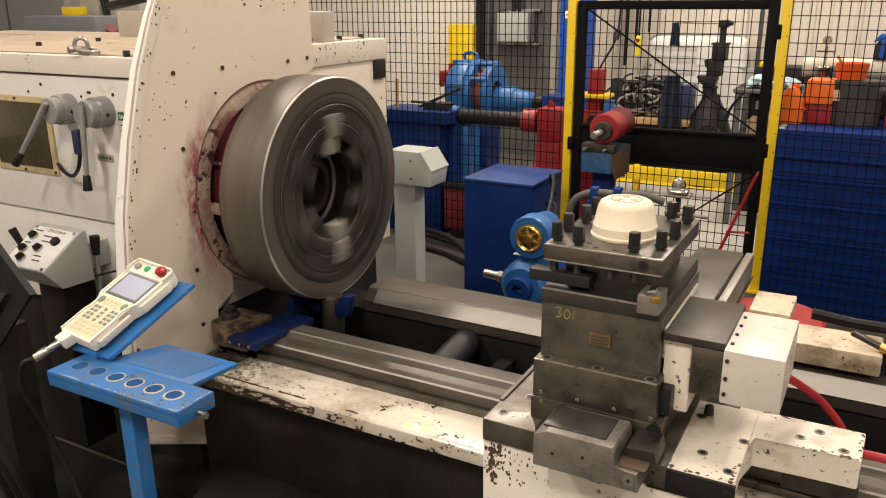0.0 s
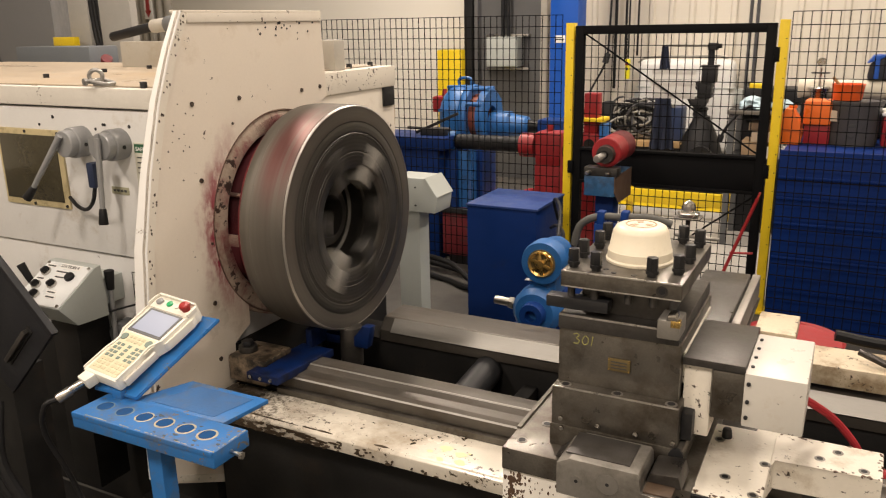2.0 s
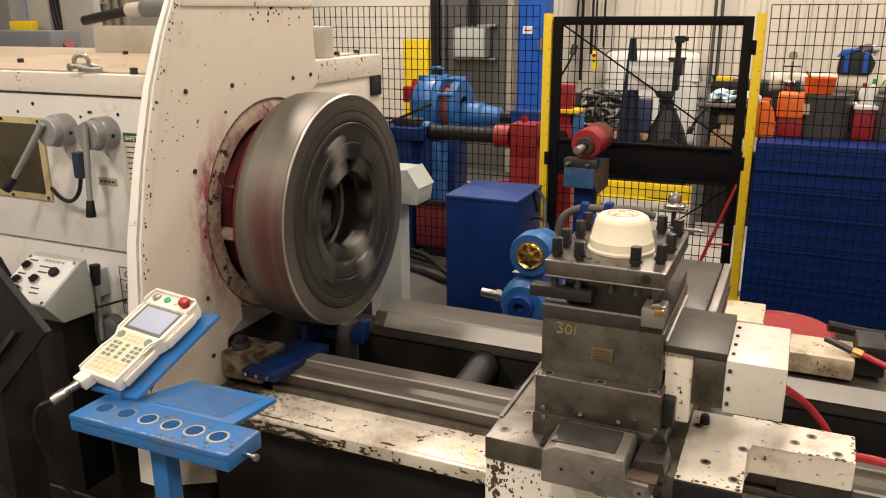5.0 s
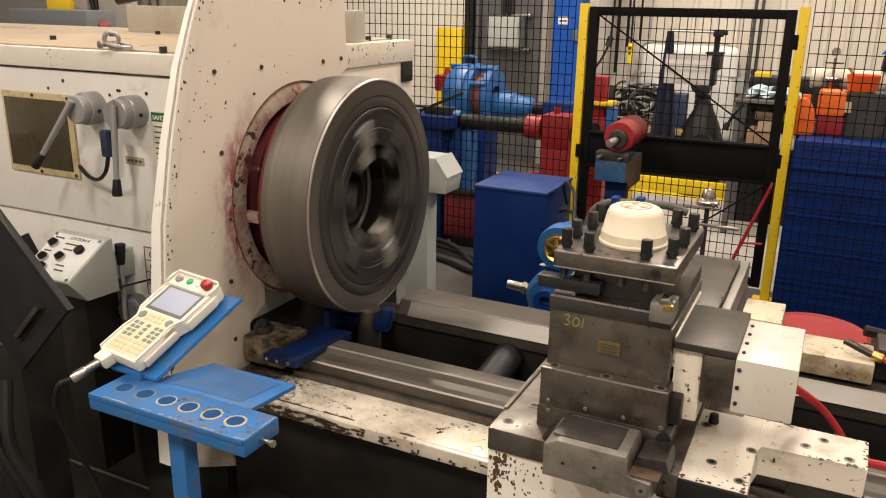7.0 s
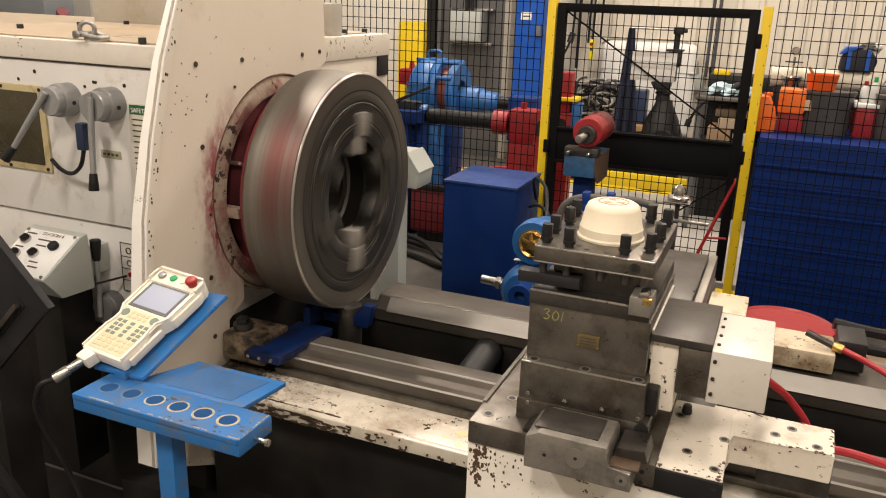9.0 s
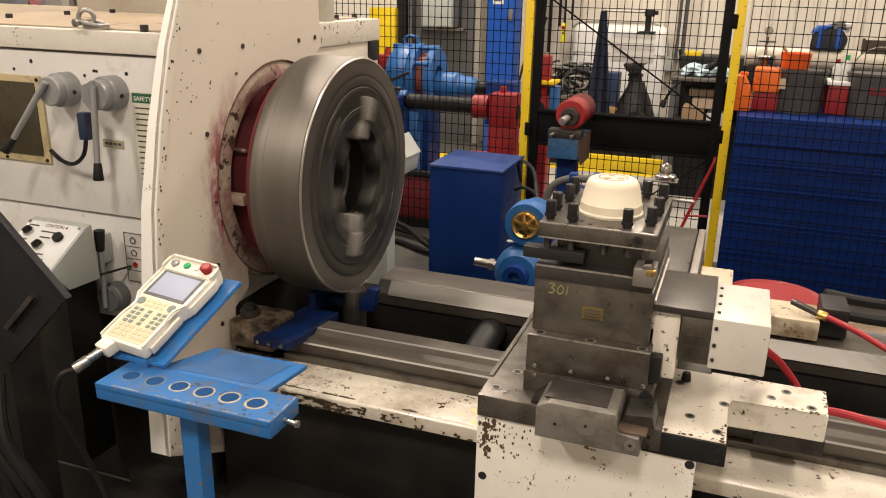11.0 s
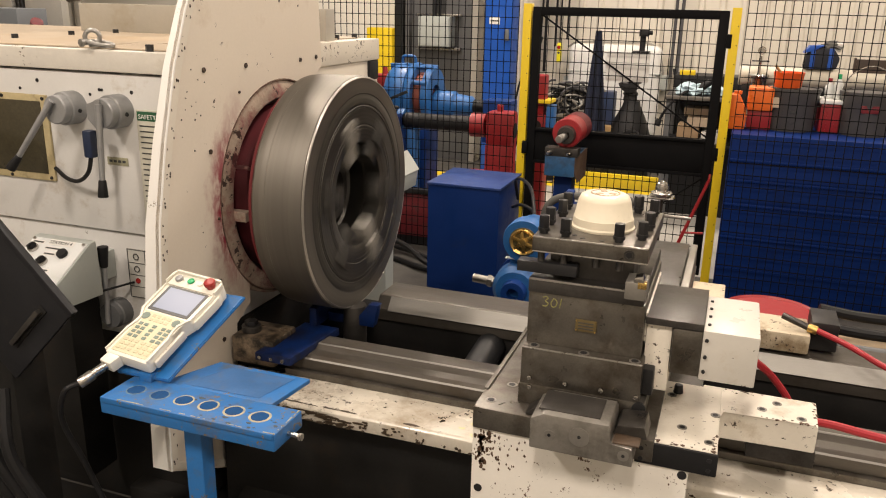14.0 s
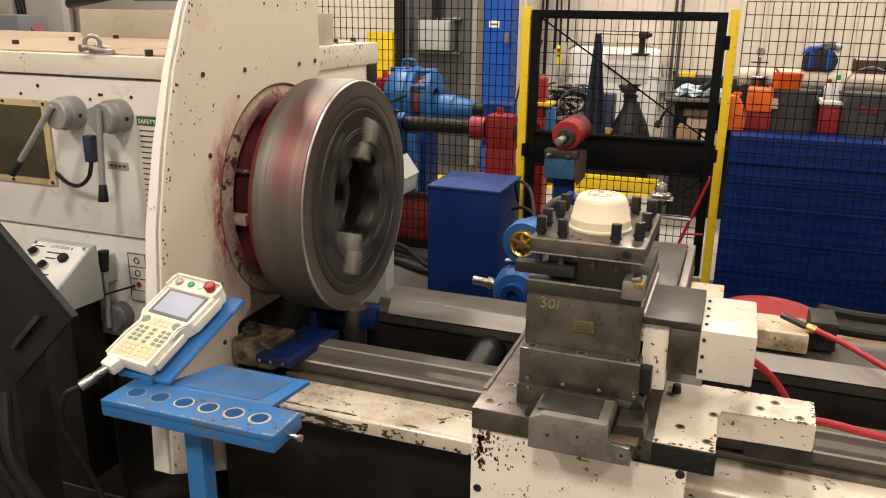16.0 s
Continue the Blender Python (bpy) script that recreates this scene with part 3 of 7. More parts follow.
def build_guard():
    g = thing("chuck_guard", 0.0, -0.2, 0.30, "tall cream steel chuck guard plate with curved edge and rust chips", "machine guard")
    cy, cz, ro = AXIS_Y, AXIS_Z, 0.405
    left = [(-0.705, 0.47), (-0.70, 0.75), (-0.692, 1.0), (-0.662, 1.298), (-0.605, 1.546), (-0.536, 1.77), (-0.466, 1.93), (-0.402, 2.05)]
    right = [(0.375, 2.05), (0.392, 1.712)]
    arc = [(cy + ro * math.cos(a), cz + ro * math.sin(a)) for a in np.radians(np.arange(62, 236, 6))]
    down = [(-0.20, 0.89), (-0.29, 0.84), (-0.30, 0.69), (-0.31, 0.26)]
    face = left + right + arc + down
    part("front_plate", prism(list(reversed(face)), "x", -0.012, 0.0), M_guard, g, "cream front plate with rust spots and a red overspray")
    # returned edge along the outer curve and the top
    def strip(pts, w, x0, x1):
        bm = bmesh.new()
        inner = []
        for i, p in enumerate(pts):
            a, b = Vector(pts[max(i - 1, 0)]), Vector(pts[min(i + 1, len(pts) - 1)])
            n = Vector(((b - a).y, -(b - a).x)).normalized()
            inner.append((p[0] + n.x * w, p[1] + n.y * w))
        return prism(list(pts) + list(reversed(inner)), "x", x0, x1, bm)
    from_top = left
    edge = strip(from_top, 0.006, -0.045, 0.004)
    for v in edge.verts:
        if v.co.x < -0.01:
            v.co.x = -0.028 - 0.028 * (2.05 - v.co.z)
    # whiter than the guard's cream: the light on this edge is in its colour
    part("outer_edge", edge, M_edge_lit, g, "rounded outer edge coloured brighter as if lit")
    part("top_edge", B(-0.045, 0.004, -0.402, 0.375, 2.044, 2.052, bev=0.002), M_cream, g)
    part("face_rim", strip([(y + 0.0062, z) for y, z in left], 0.03, 0.0, 0.004), M_cream, g)
    part("top_rim", B(0.0, 0.005, -0.375, 0.375, 2.012, 2.044, bev=0.001), M_cream, g)
    part("right_edge", B(-0.07, -0.012, 0.372, 0.385, 1.72, 2.044, bev=0.002), M_cream, g)
    # throat of the opening
    part("throat", turned([(-0.012, ro + 0.001), (-0.22, ro + 0.001), (-0.22, ro + 0.012), (-0.012, ro + 0.012)], "x", (0, cy, cz), 72, closed=True), M_throat, g,
         "dirty red-stained opening ring")
    for a, w2, mat in ((157, 0.006, M_throat), (186.5, 0.018, M_throat)):
        part("guard_tab", B(-0.012, 0.055, 0.314, 0.346, -w2, w2, bev=0.003, m=Matrix.Translation((0, cy, cz)) @ Matrix.Rotation(radians(a), 4, "X")), mat, g, "stained cream tab inside the opening")
    part("inner_ring", turned([(-0.03, ro - 0.003), (-0.008, ro - 0.003), (-0.004, ro - 0.006), (0.008, 0.346), (0.006, 0.340), (-0.004, 0.338), (-0.03, 0.340)], "x", (0, cy, cz), 72, closed=True), M_throat, g, "dirty cream inner ring")
    part("opening_lip", turned([(-0.006, ro - 0.002), (0.0022, ro - 0.002), (0.0022, ro + 0.0025), (-0.006, ro + 0.0025)], "x", (0, cy, cz), 72, closed=True), M_lip, g, "grimy brown edge of the opening")
    part("throat_back", turned([(-0.215, ro), (-0.20, ro), (-0.20, 0.1), (-0.215, 0.1)], "x", (0, cy, cz), 64, closed=True), M_black, g)
    for y, z in ((-0.39, 1.747), (-0.153, 1.747), (-0.382, 1.483), (-0.377, 1.03), (-0.375, 0.811), (0.22, 1.745), (0.345, 1.75), (-0.2, 1.66), (-0.36, 1.25)):
        big = (y, z) != (-0.36, 1.25) and (y, z) != (-0.2, 1.66)
        part("plate_bolt", C((-0.002, y, z), (0.004, y, z), 0.0085 if big else 0.005, seg=12), M_bolt_rust, g)
    rng = random.Random(8)
    for k in range(46):
        y, z = (0.12 + rng.gauss(0, 0.09), 2.0 + rng.gauss(-0.015, 0.022)) if k < 26 else (-0.46 + rng.gauss(0, 0.06), 1.62 + rng.gauss(0, 0.13))
        if z < 2.012 and y < 0.36 and y > -0.55:
            part("rust_spot", C((-0.001, y, z), (0.0012, y, z), rng.uniform(0.003, 0.006) if k < 26 else rng.uniform(0.0015, 0.0032), seg=7), M_blackbolt, g)
    for k in range(70):
        i = rng.randint(0, len(left) - 2)
        u = rng.random()
        y = left[i][0] + (left[i + 1][0] - left[i][0]) * u + 0.012 + abs(rng.gauss(0, 0.012))
        z = left[i][1] + (left[i + 1][1] - left[i][1]) * u
        r = rng.uniform(0.0012, 0.0042)
        part("edge_chip", prism([(y + r * rng.uniform(0.6, 1.2) * math.cos(a), z + 1.5 * r * rng.uniform(0.6, 1.2) * math.sin(a)) for a in np.linspace(0, 5.2, 6)], "x", 0.0035, 0.0046 + 1e-5 * k), M_bolt_rust, g)
    part("foot_flange", prism([(-0.698, 0.474), (-0.312, 0.268), (-0.312, 0.295), (-0.698, 0.501)], "x", -0.06, 0.003), M_cream_worn, g)
    return g


def guard_material():
    m = surface("cream_guard_enamel", (0.72, 0.652, 0.56), 0.4, vary=0.05, scale=2.0, dirt=(0.50, 0.40, 0.29), dirt_amount=0.56, dirt_scale=2.0,
                chips=(0.06, 0.04, 0.03), chip_amount=0.735, chip_scale=30)
    nt = m.node_tree
    b = nt.nodes["Principled BSDF"]
    src = b.inputs["Base Color"].links[0].from_socket
    geo = nt.nodes.new("ShaderNodeTexCoord").outputs["Object"]
    # red overspray hugging the opening, thickest on the operator's side
    mp = nt.nodes.new("ShaderNodeMapping")
    mp.inputs["Location"].default_value = (0, -(AXIS_Y + 0.2), -(AXIS_Z - 0.30))
    nt.links.new(geo, mp.inputs[0])
    sep = nt.nodes.new("ShaderNodeSeparateXYZ")
    nt.links.new(mp.outputs[0], sep.inputs[0])

    def math_node(op, a, bb=None, c=None):
        n = nt.nodes.new("ShaderNodeMath")
        n.operation = op
        for k, v in enumerate((a, bb, c)):
            if v is None:
                continue
            if isinstance(v, (int, float)):
                n.inputs[k].default_value = v
            else:
                nt.links.new(v, n.inputs[k])
        return n.outputs[0]

    yy, zz = sep.outputs[1], sep.outputs[2]
    rad = math_node("SQRT", math_node("ADD", math_node("MULTIPLY", yy, yy), math_node("MULTIPLY", zz, zz)))
    wob = noise_tex(nt, geo, 9, 6, 0.7)
    near = math_node("SUBTRACT", 0.496, math_node("SUBTRACT", rad, math_node("MULTIPLY", math_node("SUBTRACT", wob, 0.5), 0.16)))
    side = ramp(nt, [(0.36, (1, 1, 1)), (0.56, (0, 0, 0))], math_node("MULTIPLY_ADD", math_node("ADD", math_node("MULTIPLY", yy, 1.0), math_node("MULTIPLY", zz, 0.12)), 0.9, 0.72))
    blot = ramp(nt, [(0.40, (0.22, 0.22, 0.22)), (0.56, (1, 1, 1))], noise_tex(nt, geo, 17, 5, 0.65, (1, 1.6, 0.7)))
    lower = ramp(nt, [(0.30, (0, 0, 0)), (0.42, (1, 1, 1))], math_node("MULTIPLY_ADD", zz, 0.5, 0.5))
    fac = math_node("MULTIPLY", math_node("MULTIPLY", ramp(nt, [(0.0, (0, 0, 0)), (0.085, (1, 1, 1))], near), side), math_node("MULTIPLY", lower, blot))
    grime = math_node("MULTIPLY", ramp(nt, [(0.0, (0, 0, 0)), (0.10, (0.75, 0.75, 0.75))], math_node("SUBTRACT", 0.545, math_node("SUBTRACT", rad, math_node("MULTIPLY", math_node("SUBTRACT", wob, 0.5), 0.3)))),
                      ramp(nt, [(0.25, (1, 1, 1)), (0.44, (0, 0, 0))], math_node("MULTIPLY_ADD", zz, 0.5, 0.5)))
    src = mix(nt, grime, src, (0.24, 0.16, 0.09))
    c = mix(nt, fac, src, (0.27, 0.018, 0.045))
    nt.links.new(c, b.inputs["Base Color"])
    return m


M_black_red = surface("grimy_dark_red", (0.075, 0.013, 0.017), 0.6, vary=0.4, dirt=(0.006, 0.005, 0.005), dirt_amount=0.48, gloss=0.2)
M_bolt_rust = surface("rusty_dark_bolt", (0.045, 0.03, 0.022), 0.55, vary=0.4, scale=60)
M_lip = surface("grimy_brown_lip", (0.13, 0.075, 0.055), 0.5, vary=0.4, scale=20, dirt=(0.35, 0.27, 0.2), dirt_amount=0.5, dirt_scale=14)
M_guard = guard_material()
M_throat = surface("red_stained_throat", (0.42, 0.34, 0.27), 0.45, vary=0.35, scale=9, dirt=(0.20, 0.018, 0.038), dirt_amount=0.47, dirt_scale=11, chips=(0.05, 0.03, 0.025), chip_amount=0.63, chip_scale=24)
build_guard()

# ---- chuck and workpiece (both spin) ----


def rim_material():
    m = surface("turned_steel", (0.185, 0.172, 0.152), 0.43, metal=0.78, vary=0.15, scale=3, fine=60, bump=0.0, rough_vary=0.05)
    nt = m.node_tree
    b = nt.nodes["Principled BSDF"]
    src = b.inputs["Base Color"].links[0].from_socket
    co = nt.nodes.new("ShaderNodeTexCoord").outputs["Object"]
    sep = nt.nodes.new("ShaderNodeSeparateXYZ")
    nt.links.new(co, sep.inputs[0])

    def mn(op, a, bb=None, cc=None):
        n = nt.nodes.new("ShaderNodeMath")
        n.operation = op
        for k, v in enumerate((a, bb, cc)):
            if v is None:
                continue
            if isinstance(v, (int, float)):
                n.inputs[k].default_value = v
            else:
                nt.links.new(v, n.inputs[k])
        return n.outputs[0]

    ang = mn("ABSOLUTE", mn("ARCTAN2", sep.outputs[2], sep.outputs[1]))
    rad = mn("SQRT", mn("ADD", mn("MULTIPLY", sep.outputs[1], sep.outputs[1]), mn("MULTIPLY", sep.outputs[2], sep.outputs[2])))
    # tool marks: fine rings along the axis and across the face
    rings = nt.nodes.new("ShaderNodeTexNoise")
    rings.noise_dimensions = "2D"
    comb = nt.nodes.new("ShaderNodeCombineXYZ")
    nt.links.new(mn("MULTIPLY", sep.outputs[0], 42), comb.inputs[0])
    nt.links.new(mn("MULTIPLY", rad, 70), comb.inputs[1])
    nt.links.new(comb.outputs[0], rings.inputs["Vector"])
    rings.inputs["Scale"].default_value = 1.0
    c = mix(nt, mn("MULTIPLY", rings.outputs["Fac"], 0.62), src, (0.085, 0.077, 0.066))
    # red marking spread over part of the rim
    wob = mn("MULTIPLY", mn("SUBTRACT", noise_tex(nt, co, 11, 5, 0.7), 0.5), 0.9)
    patch = ramp(nt, [(0.12, (1, 1, 1)), (0.30, (0, 0, 0))], mn("MULTIPLY", mn("ADD", ang, wob), 0.5))
    band = ramp(nt, [(0.44, (0, 0, 0)), (0.58, (0.95, 0.95, 0.95)), (0.74, (1, 1, 1)), (0.82, (0.45, 0.45, 0.45))], mn("MULTIPLY", sep.outputs[0], 2.5))
    c = mix(nt, mn("MULTIPLY", mn("MULTIPLY", mn("MULTIPLY", patch, 0.60), mn("MULTIPLY", band, ramp(nt, [(0.32, (0.35, 0.35, 0.35)), (0.55, (1, 1, 1))], rings.outputs["Fac"]))), mn("GREATER_THAN", rad, 0.42)), c, (0.15, 0.017, 0.023))
    nt.links.new(c, b.inputs["Base Color"])
    tan = nt.nodes.new("ShaderNodeTangent")
    tan.direction_type, tan.axis = "RADIAL", "X"
    nt.links.new(tan.outputs[0], b.inputs["Tangent"])
    b.inputs["Anisotropic"].default_value = 0.55
    return m


def face_material():
    m = surface("dark_turned_face", (0.09, 0.086, 0.079), 0.42, metal=0.8, vary=0.15, scale=6, bump=0.0, rough_vary=0.06)
    nt = m.node_tree
    b = nt.nodes["Principled BSDF"]
    src = b.inputs["Base Color"].links[0].from_socket
    co = nt.nodes.new("ShaderNodeTexCoord").outputs["Object"]
    wave = nt.nodes.new("ShaderNodeTexWave")
    wave.wave_type, wave.rings_direction = "RINGS", "X"
    wave.inputs["Scale"].default_value, wave.inputs["Distortion"].default_value = 22.0, 1.5
    wave.inputs["Detail"].default_value = 4.0
    nt.links.new(co, wave.inputs[0])
    c = mix(nt, ramp(nt, [(0.3, (0, 0, 0)), (0.9, (0.38, 0.38, 0.38))], wave.outputs["Fac"]), src, (0.05, 0.047, 0.042))
    nt.links.new(c, b.inputs["Base Color"])
    # turned rings stretch the highlights across the face
    tan = nt.nodes.new("ShaderNodeTangent")
    tan.direction_type, tan.axis = "RADIAL", "X"
    nt.links.new(tan.outputs[0], b.inputs["Tangent"])
    b.inputs["Anisotropic"].default_value = 0.7
    return m


def build_workpiece():
    w = thing("workpiece_ring", 0.0, AXIS_Y, AXIS_Z, "large turned steel ring spinning in the chuck with a red mark", "steel ring")
    c = (0, AXIS_Y, AXIS_Z)
    body = [(0.13, 0.21), (0.13, 0.420), (0.138, 0.428), (0.160, 0.428), (0.162, 0.4315), (0.185, 0.4315), (0.187, 0.433), (0.322, 0.433), (0.33, 0.425),
            (0.331, 0.372), (0.3300, 0.370), (0.3300, 0.366), (0.331, 0.364), (0.332, 0.334), (0.3306, 0.332), (0.3306, 0.328), (0.3325, 0.326), (0.333, 0.262),
            (0.3315, 0.260), (0.3315, 0.257), (0.333, 0.255), (0.333, 0.212), (0.322, 0.194), (0.262, 0.188), (0.258, 0.176), (0.20, 0.174), (0.19, 0.165), (0.13, 0.165)]
    part("ring_body", turned(body[:10] + [(0.322, 0.372), (0.322, 0.30), (0.20, 0.21)], "x", c, 128, closed=True), rim_material(), w)
    # chamfer in brighter metal, so its colour carries the rim's highlight line
    part("chamfer_highlight", turned([(0.3255, 0.4306), (0.3270, 0.4306), (0.3308, 0.4264), (0.3308, 0.4240), (0.3255, 0.4240)], "x", c, 128, closed=True), M_bright_edge, w, "turned edge with its highlight in the colour")
    part("ring_face", turned([(0.323, 0.374)] + [(0.331, 0.3725)] + body[10:] + [(0.13, 0.20), (0.20, 0.205), (0.322, 0.29)], "x", c, 128, closed=True), face_material(), w, "dark turned face with fine rings")
    for k in range(6):
        m = Matrix.Translation(c) @ Matrix.Rotation(radians(-76 + 60 * k), 4, "X")
        # two opposite pads are coloured brighter to imitate the face's twin highlights
        mat, word = (M_clamp_lit, "clamp pad with a painted highlight") if k % 3 == 0 else (M_clamp_unlit, "clamp pad without the highlight")
        pad = part("clamp_pad", B(0.322, 0.350, 0.205, 0.295, -0.030, 0.030, bev=0.013, m=m), mat, w, word)
        part("clamp_step", B(0.27, 0.336, 0.140, 0.21, -0.028, 0.048, bev=0.012, m=m), mat, pad)
    # added ridges in brighter steel stand for the glints on the turned rings
    for r in (0.243, 0.318):
        part("highlight_ridge", turned([(0.328, r), (0.3345, r + 0.0005), (0.3345, r + 0.0013), (0.328, r + 0.0018)], "x", c, 96, closed=True), M_steel_ridge, w)
    return w


def build_chuck():
    k = thing("lathe_chuck", 0.0, AXIS_Y, AXIS_Z, "heavy lathe chuck with red painted back plate and jaws", "lathe chuck")
    c = (0, AXIS_Y, AXIS_Z)
    part("back_plate", turned([(-0.16, 0.09), (-0.16, 0.30), (-0.05, 0.30), (-0.045, 0.312), (0.055, 0.312), (0.06, 0.308), (0.06, 0.09)], "x", c, 96, closed=True), M_black_red, k,
         "dark red grimy chuck back plate")
    part("red_rim", turned([(0.104, 0.30), (0.104, 0.398), (0.107, 0.402), (0.124, 0.402), (0.127, 0.398), (0.127, 0.30)], "x", c, 96, closed=True), M_red_dull, k, "red painted rim behind the ring")
    part("chuck_face", turned([(0.0605, 0.085), (0.0605, 0.307), (0.075, 0.307), (0.085, 0.30), (0.105, 0.285), (0.105, 0.085)], "x", c, 96, closed=True), M_steel_dark, k)
    part("hub_ring", turned([(0.105, 0.085), (0.105, 0.145), (0.16, 0.14), (0.16, 0.13), (0.19, 0.128), (0.19, 0.118), (0.215, 0.116), (0.218, 0.085)], "x", c, 64, closed=True),
         M_steel_dark, k, "stepped steel hub ring")
    for j in range(4):
        m = Matrix.Translation(c) @ Matrix.Rotation(math.pi / 2 * j + radians(60), 4, "X")
        part("jaw", B(0.02, 0.09, 0.20, 0.392, -0.03, 0.03, bev=0.006, m=m), M_black_red, k)
    for j in range(8):
        m = Matrix.Translation(c) @ Matrix.Rotation(math.pi / 4 * j, 4, "X")
        part("lug", B(-0.03, 0.088, 0.30, 0.318, -0.012, 0.012, bev=0.004, m=m), M_black_red, k)
    return k


M_clamp_lit = surface("casting_highlight", (0.25, 0.238, 0.215), 0.5, metal=0.2, vary=0.2, scale=12)
M_blue_oily = surface("oily_navy_paint", (0.003, 0.017, 0.09), 0.45, vary=0.2, gloss=0.3, dirt=(0.006, 0.006, 0.009), dirt_amount=0.42, dirt_scale=9)
M_clamp_unlit = surface("casting_unlit", (0.060, 0.057, 0.052), 0.5, metal=0.6, vary=0.25, scale=12)
M_steel_ridge = surface("turned_ridge_steel", (0.15, 0.142, 0.13), 0.36, metal=0.85, vary=0.15, scale=6)
workpiece = build_workpiece()
chuck = build_chuck()


M_oily_cream = surface("black_oily_cream", (0.26, 0.20, 0.14), 0.35, vary=0.2, dirt=(0.018, 0.014, 0.01), dirt_amount=0.36, dirt_scale=14)


def build_guard_feet():
    f = thing("guide_block", 0.1, -0.26, 0.775, "oily cream clamp block on the bed beside the guard", "clamp block")
    part("body", B(0.012, 0.185, -0.35, -0.19, 0.72, 0.82, bev=0.01), M_oily_cream, f)
    part("stud", C((0.06, -0.29, 0.82), (0.06, -0.29, 0.845), 0.035, seg=18, bev=0.004), M_steel_dark, f)
    part("nut", C((0.06, -0.29, 0.845), (0.06, -0.29, 0.862), 0.024, seg=6, bev=0.002), M_blackbolt, f)
    s = thing("steady_base", 0.28, -0.1, 0.73, "blue painted steady rest base straddling the bed way", "steady base")
    part("front_foot", prism([(0.145, -0.405), (0.285, -0.405), (0.315, -0.10), (0.17, -0.10)], "z", 0.77, 0.80, bev=0.004), M_blue_oily, s)
    part("upright", B(0.20, 0.23, -0.12, 0.30, 0.795, 0.87, bev=0.005), M_blue_oily, s)
    part("side_lug", prism([(0.23, 0.79), (0.42, 0.79), (0.44, 0.88), (0.40, 0.88), (0.36, 0.82), (0.23, 0.83)], "y", -0.03, 0.01, bev=0.004), M_blue_oily, s)
    for x in (0.165, 0.21, 0.255):
        part("foot_screw", C((x, -0.403, 0.785), (x, -0.411, 0.785), 0.007, seg=8), M_chrome, s)
    part("roller_pin", C((0.33, 0.0, 0.70), (0.33, 0.0, 0.86), 0.045, seg=24, bev=0.005), M_steel_dark, s, "short dark steel post")


build_guard_feet()

# ---- carriage (slides along the bed) ----


def bolt_head(parent, x, y, z, h=0.035, r=0.013, tilt=0.0):
    """Square-headed clamp screw with its shank."""
    m = pose(x, y, z, 0, 0, tilt)
    b = part("clamp_screw", C((x, y, z - 0.004), (x, y, z + 0.016), 0.0115, seg=14), M_blackbolt, parent)
    bm = C((0, 0, 0.014), (0, 0, 0.014 + h), r * 1.12, seg=6, bev=0.0025)
    cyl(bm, (0, 0, 0.008), (0, 0, 0.016), r * 1.2, seg=18)
    bmesh.ops.transform(bm, matrix=m, verts=bm.verts)
    part("screw_head", bm, M_blackbolt, b)


def socket(parent, x, y, z, axis="z", r=0.012, mat=None):
    d = {"z": (0, 0, 1), "y": (0, -1, 0), "x": (1, 0, 0)}[axis]
    p, d = Vector((x, y, z)), Vector(d)
    bm = turned([(0, r + 0.003), (0.0012, r + 0.003), (0.0012, r - 0.003), (0, r - 0.003)], "z", (0, 0, 0), 18, closed=True)
    cyl(bm, (0, 0, -0.001), (0, 0, 0.0006), r - 0.003, seg=12)
    bmesh.ops.transform(bm, matrix=Matrix.Translation(p) @ d.to_track_quat("Z", "Y").to_matrix().to_4x4(), verts=bm.verts)
    rim = part("socket_screw", bm, mat or M_steel_soft, parent)
    hole = cyl(bmesh.new(), (0, 0, 0), (0, 0, 0.0018), r - 0.0025, seg=12)
    bmesh.ops.transform(hole, matrix=Matrix.Translation(p) @ d.to_track_quat("Z", "Y").to_matrix().to_4x4(), verts=hole.verts)
    part("socket_hole", hole, M_blackbolt, rim) if parent.parent is not None and parent.parent.parent is None else None


